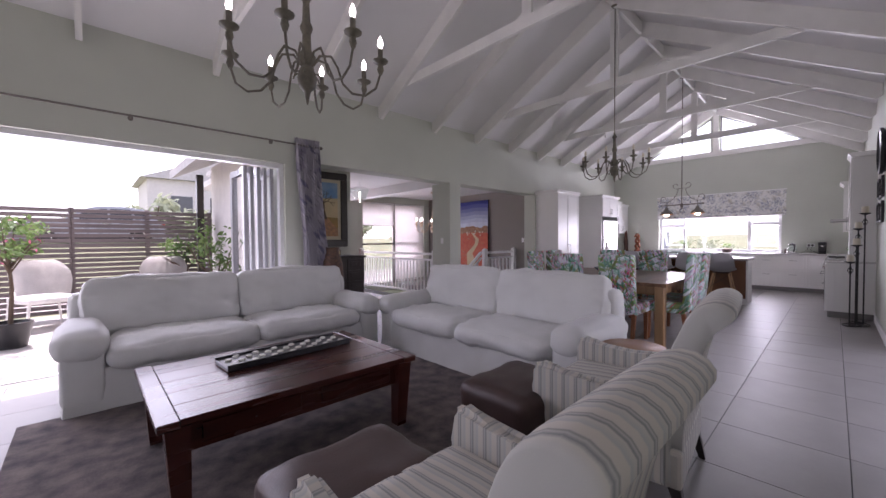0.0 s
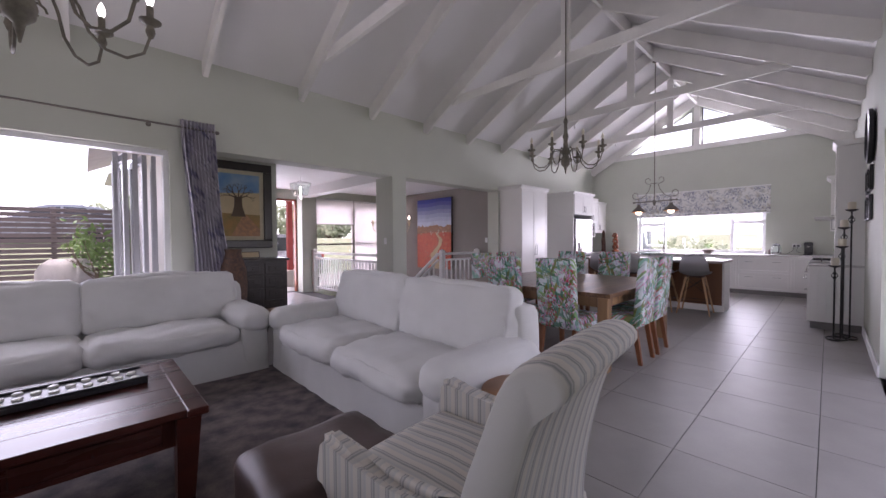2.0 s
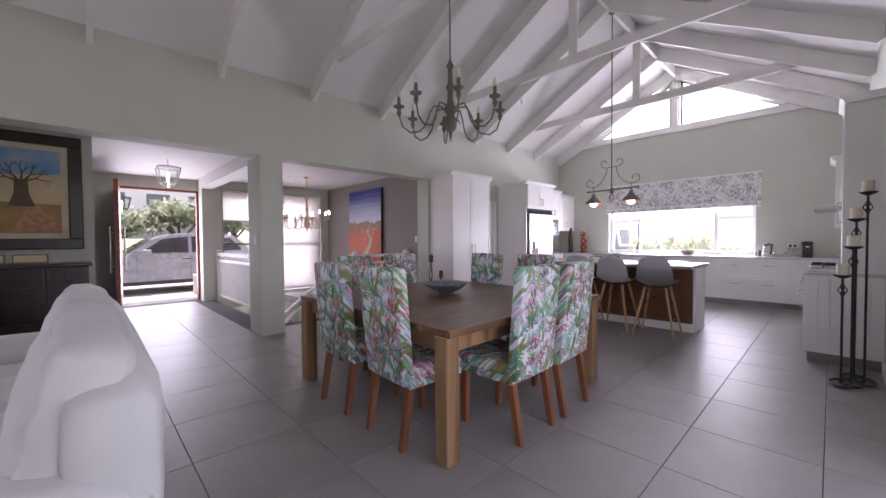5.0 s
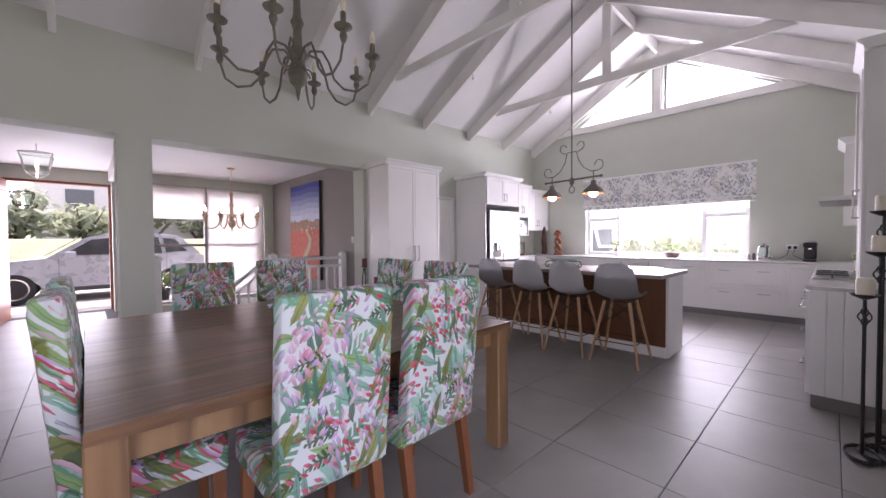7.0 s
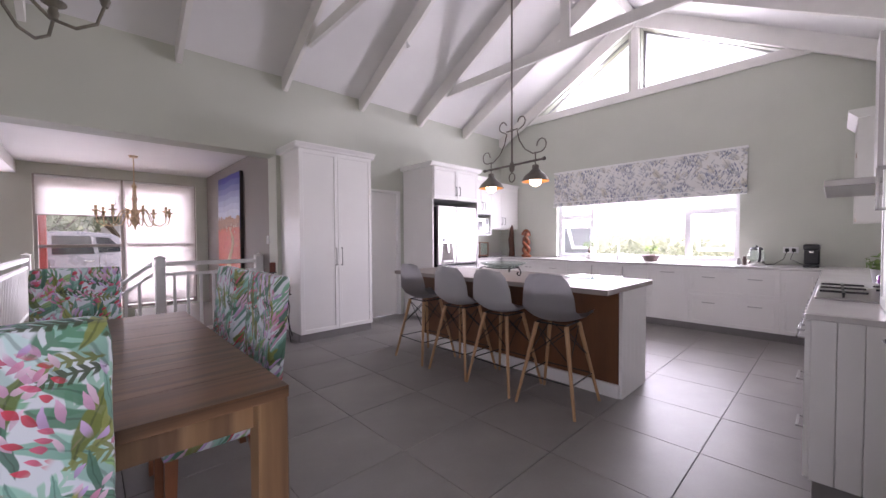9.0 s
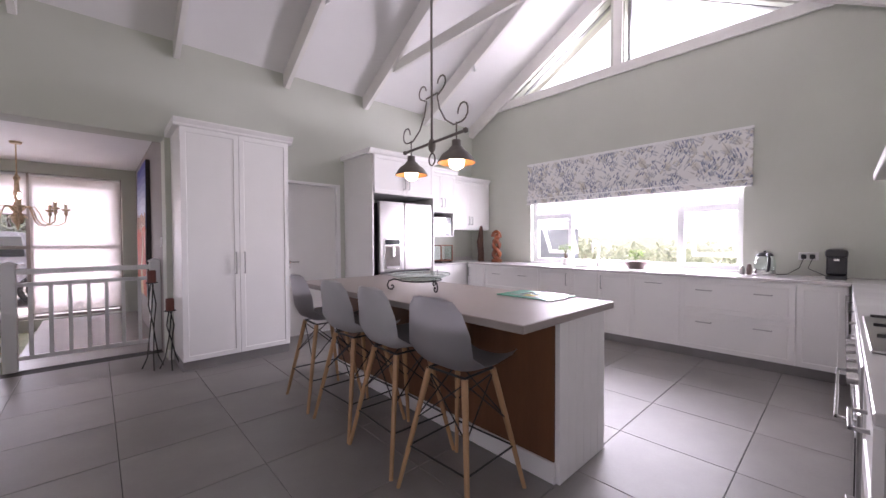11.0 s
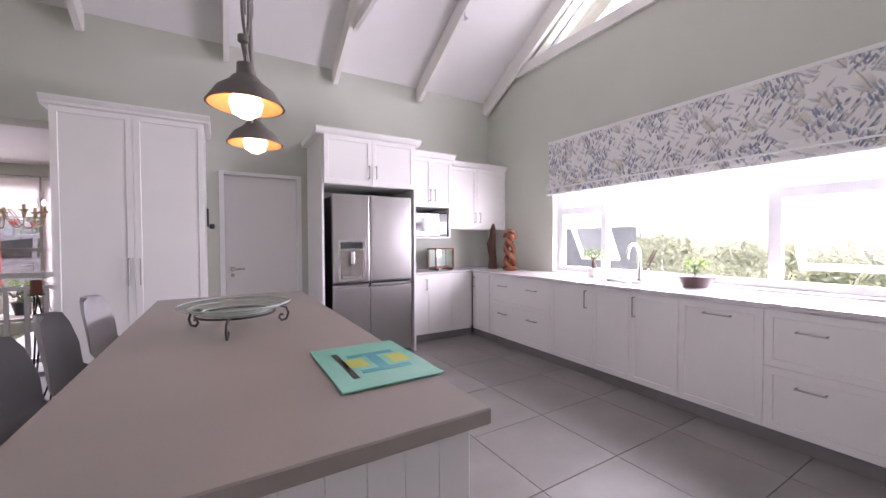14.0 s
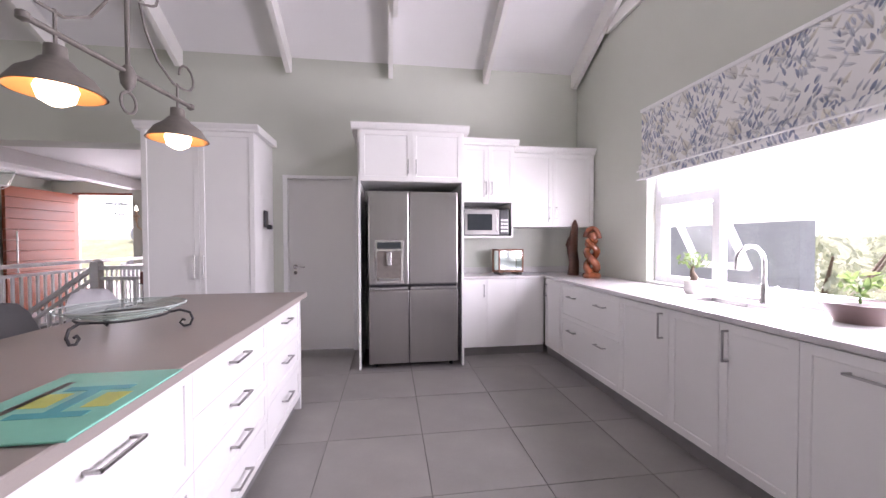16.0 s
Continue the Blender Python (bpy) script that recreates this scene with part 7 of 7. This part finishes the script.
def car(m, paint, label):
    c = thing("car", m, label, "car", "parked cars")
    low = [(-2.32, 0.30), (-2.34, 0.55), (-2.28, 0.78), (-2.05, 0.90), (-1.1, 1.0), (-0.75, 1.03), (1.7, 1.08), (2.22, 1.0), (2.32, 0.75), (2.33, 0.42), (2.2, 0.28), (1.86, 0.27)]
    def arch(cx):
        return [(cx + 0.40 * math.cos(t), 0.33 + 0.40 * math.sin(t)) for t in [0.2 + 0.27 * k for k in range(11)]]
    low += [(x, z) for x, z in arch(1.42)] + [(1.0, 0.24), (-1.0, 0.24)] + [(x, z) for x, z in arch(-1.42)] + [(-1.86, 0.27)]
    bm = bmesh.new()
    prism(bm, low, "y", -0.93, 0.93)
    bmesh.ops.bevel(bm, geom=[e for e in bm.edges if abs(e.verts[0].co.y - e.verts[1].co.y) < 1e-4], offset=0.05, segments=2, affect="EDGES")
    part("body", bm, paint, c, smooth=True)
    bm = bmesh.new()
    roof = [(-0.95, 1.0), (-0.25, 1.50), (0.1, 1.60), (0.9, 1.63), (1.6, 1.55), (2.1, 1.05)]
    a = [bm.verts.new((x, -0.88 + 0.22 * max(0, z - 1.0), z)) for x, z in roof]
    b = [bm.verts.new((x, 0.88 - 0.22 * max(0, z - 1.0), z)) for x, z in roof]
    bm.faces.new(a), bm.faces.new(b[::-1])
    for i in range(len(roof)):
        bm.faces.new((a[i], a[(i + 1) % 6], b[(i + 1) % 6], b[i]))
    bmesh.ops.bevel(bm, geom=bm.edges[:], offset=0.03, segments=2, affect="EDGES")
    part("cabin", bm, paint, c, smooth=True)
    for s in (-1, 1):
        for pts in ([(-0.66, 1.08), (-0.16, 1.45), (0.42, 1.52), (0.42, 1.08)], [(0.50, 1.08), (0.50, 1.52), (1.15, 1.51), (1.22, 1.08)], [(1.30, 1.10), (1.24, 1.49), (1.5, 1.46), (1.78, 1.12)]):
            bm = bmesh.new()
            lo = [bm.verts.new((x, s * (0.889 - 0.22 * (z - 1.0)), z)) for x, z in pts]
            hi = [bm.verts.new((x, s * (0.875 - 0.22 * (z - 1.0)), z)) for x, z in pts]
            bm.faces.new(lo), bm.faces.new(hi[::-1])
            for i in range(4):
                bm.faces.new((lo[i], lo[(i + 1) % 4], hi[(i + 1) % 4], hi[i]))
            part("side_window", bm, CARGLASS, c)
        part("mirror", B(-0.62, -0.42, min(s * .93, s * 1.12), max(s * .93, s * 1.12), 1.02, 1.17, 0.03, 2), paint, c)
        for x in (0.36, 1.12):
            part("door_handle", B(x - 0.1, x + 0.1, min(s * .932, s * .955), max(s * .932, s * .955), 0.90, 0.93, 0.006), CHROME, c)
        for x in (-0.72, 0.46, 1.3):
            part("door_seam", B(x - 0.004, x + 0.004, min(s * .925, s * .9325), max(s * .925, s * .9325), 0.42, 1.0), PLASTIC, c)
        part("sill", B(-1.0, 1.0, min(s * .9, s * .945), max(s * .9, s * .945), 0.24, 0.34, 0.01), PLASTIC, c)
        part("headlight", B(-2.32, -2.0, min(s * .6, s * .9), max(s * .6, s * .9), 0.72, 0.82, 0.03, 2), POTW, c)
        part("tail_light", B(2.1, 2.325, min(s * .62, s * .925), max(s * .62, s * .925), 0.82, 0.98, 0.02, 2), REDPOST, c)
        for x in (-1.42, 1.42):
            bm = bmesh.new()
            lathe(bm, [(0.22, -0.1), (0.32, -0.11), (0.345, -0.08), (0.345, 0.08), (0.32, 0.11), (0.22, 0.1)], 32, pose(x, s * 0.82, 0.345, 90))
            wh = part("wheel", bm, RUBBER, c, smooth=True)
            bm = bmesh.new()
            lathe(bm, [(0.235, 0.0), (0.24, 0.105), (0.21, 0.10), (0.20, 0.04), (0.05, 0.04), (0.05, 0.07), (0.001, 0.075)], 28, pose(x, s * 0.82, 0.345, -90 * s))
            for k in range(10):
                t = k * 0.6283
                box(bm, 0.04, 0.215, -0.016, 0.016, 0.06, 0.09, m=pose(x, s * 0.82, 0.345, -90 * s) @ pose(0, 0, 0, 0, 0, math.degrees(t)))
            part("rim", bm, CHROME, wh, smooth=True)
    bm = bmesh.new()
    lo = [bm.verts.new(p) for p in ((-0.93, -0.78, 1.05), (-0.93, 0.78, 1.05), (-0.30, 0.68, 1.49), (-0.30, -0.68, 1.49))]
    bm.faces.new(lo)
    bmesh.ops.translate(bm, verts=lo, vec=(-0.03, 0, 0.025))
    bmesh.ops.solidify(bm, geom=bm.faces[:], thickness=0.01)
    part("windscreen", bm, CARGLASS, c)
    return c


car(pose(5.04, 13.25, -0.12), SILVER, "silver-grey estate car parked on the driveway")
car(pose(0.2, 21.5, 1.15), SILVER, "pale car parked on the grass bank")


def bush(x, y, w, h, seed, n=500, size=0.28):
    b = thing("bush", pose(x, y, ground_z(x, y) - 0.2), "grey-green wild bush with haze painted into its pale leaves", "bush", "wild bushes")
    rnd = random.Random(seed)
    bm = bmesh.new()
    for i in range(6):
        a = rnd.uniform(0, 6.3)
        tube(bm, [(0, 0, 0), (0.25 * w * math.cos(a), 0.25 * w * math.sin(a), 0.4 * h), (0.45 * w * math.cos(a), 0.45 * w * math.sin(a), 0.75 * h)], [0.10, 0.06, 0.02], 6)
    part("trunk", bm, BARK, b)
    bm = bmesh.new()
    for i in range(10):
        c = Vector((rnd.uniform(-.38, .38) * w, rnd.uniform(-.38, .38) * w, h * rnd.uniform(0.3, 0.85)))
        leaves(bm, n // 10, c, (w * .24, w * .24, h * .2), size, seed * 10 + i)
    part("crown", bm, HAZELEAF, b)


rb = random.Random(77)
for i in range(7):
    bush(2.2 + i * 2.9 + rb.uniform(-.6, .6), 25 + rb.uniform(-2, 5), rb.uniform(2.5, 4.5), rb.uniform(1.3, 2.8), i + 1)
for i in range(16):
    x = 22 + rb.uniform(0, 12)
    bush(x, -5 + i * 1.3 + rb.uniform(-.5, .5), rb.uniform(3.0, 4.5), rb.uniform(0.9, 1.6) + (x - 22) * 0.16, 40 + i, 900, 0.14)
for i in range(14):
    bush(55 + rb.uniform(0, 25), -40 + i * 6.5, rb.uniform(8, 13), rb.uniform(5, 7.5), 80 + i, 420, 0.6)
bush(19.5, 7.5, 3.2, 2.9, 120, 900, 0.13)
bush(18.3, 4.3, 2.2, 1.9, 121, 2200, 0.055)
for i in range(4):
    bush(9 + 3.5 * i, 34 + rb.uniform(-2, 2), 5, 3.4, 140 + i, 420, 0.4)
setting(part("wall_garden", B(14.9, 15.1, 4.1, 7.5, -0.3, 1.52), GREYWALL), "grey plastered garden wall outside the kitchen", "wall")


def house(x, y, w, d, h, label):
    z = ground_z(x, y) - 0.3
    hs = thing("house", pose(x, y, z), label, "house", "neighbouring houses")
    part("wall", B(-w / 2, w / 2, -d / 2, d / 2, 0, h), HOUSE, hs)
    bm = bmesh.new()
    prism(bm, [(-w / 2 - .4, h), (w / 2 + .4, h), (0, h + w * 0.22)], "y", -d / 2 - .4, d / 2 + .4)
    part("roof", bm, ROOFM, hs)
    for i in range(3):
        wn2 = part("window", B(-w / 2 + w * (0.15 + 0.28 * i), -w / 2 + w * (0.3 + 0.28 * i), -d / 2 - 0.03, -d / 2 - 0.002, h * .35, h * .75), CARGLASS, hs)


house(6.8, 33, 8, 6, 4.2, "pale neighbouring house with a sloped roof")

# ---- floor tiles ----
PITCH = 0.617
tile = bmesh.new()
box(tile, 0.002, PITCH - 0.002, 0.002, PITCH - 0.002, -0.012, 0.0, 0.0015)
tile_me = None
for i in range(-8, 25):
    for j in range(-4, 16):
        x, y = 5.01 - 8 * PITCH + i * PITCH, 0.54 + (j - 2) * PITCH
        hall = y > W - 0.05
        if x + PITCH < -4.4 or x > EX - 0.05 or y + PITCH < RW + .05:
            continue
        if hall and not (2.3 < x + PITCH * .5 < 5.3 and y < 9.25):
            continue
        if not hall and (x < -2.0 or (x > 12.2)):
            continue
        if tile_me is None:
            o = part("tile", tile, TILE, floor)
            tile_me = o.data
        else:
            o = new("tile", tile_me)
            o.parent = floor
        o.location = (x, y, 0)
bm = bmesh.new()
for i in range(-16, -8):
    for j in range(-1, 8):
        x, y = 5.01 + i * PITCH, 0.54 + (j - 1) * PITCH
        if x < -2.0 - 0.0 and x > BX - PITCH:
            box(bm, x + 0.002, x + PITCH - 0.002, y + 0.002, y + PITCH - 0.002, -0.012, -0.0005)
for j in range(0, 7):
    for x in (12.415 + 0.0,):
        y = 0.54 + (j - 1) * PITCH
        box(bm, x + 0.002, x + 0.33, y + 0.002, y + PITCH - 0.002, -0.012, -0.0005)
o = part("far_tiles", bm, TILE, floor)
o["kind"] = "stuff"
strip = part("patio_side_tiles", B(-3.0, 1.93, W + 0.0, W + 0.6, -0.012, -0.001), TILE, floor)
strip["kind"] = "stuff"
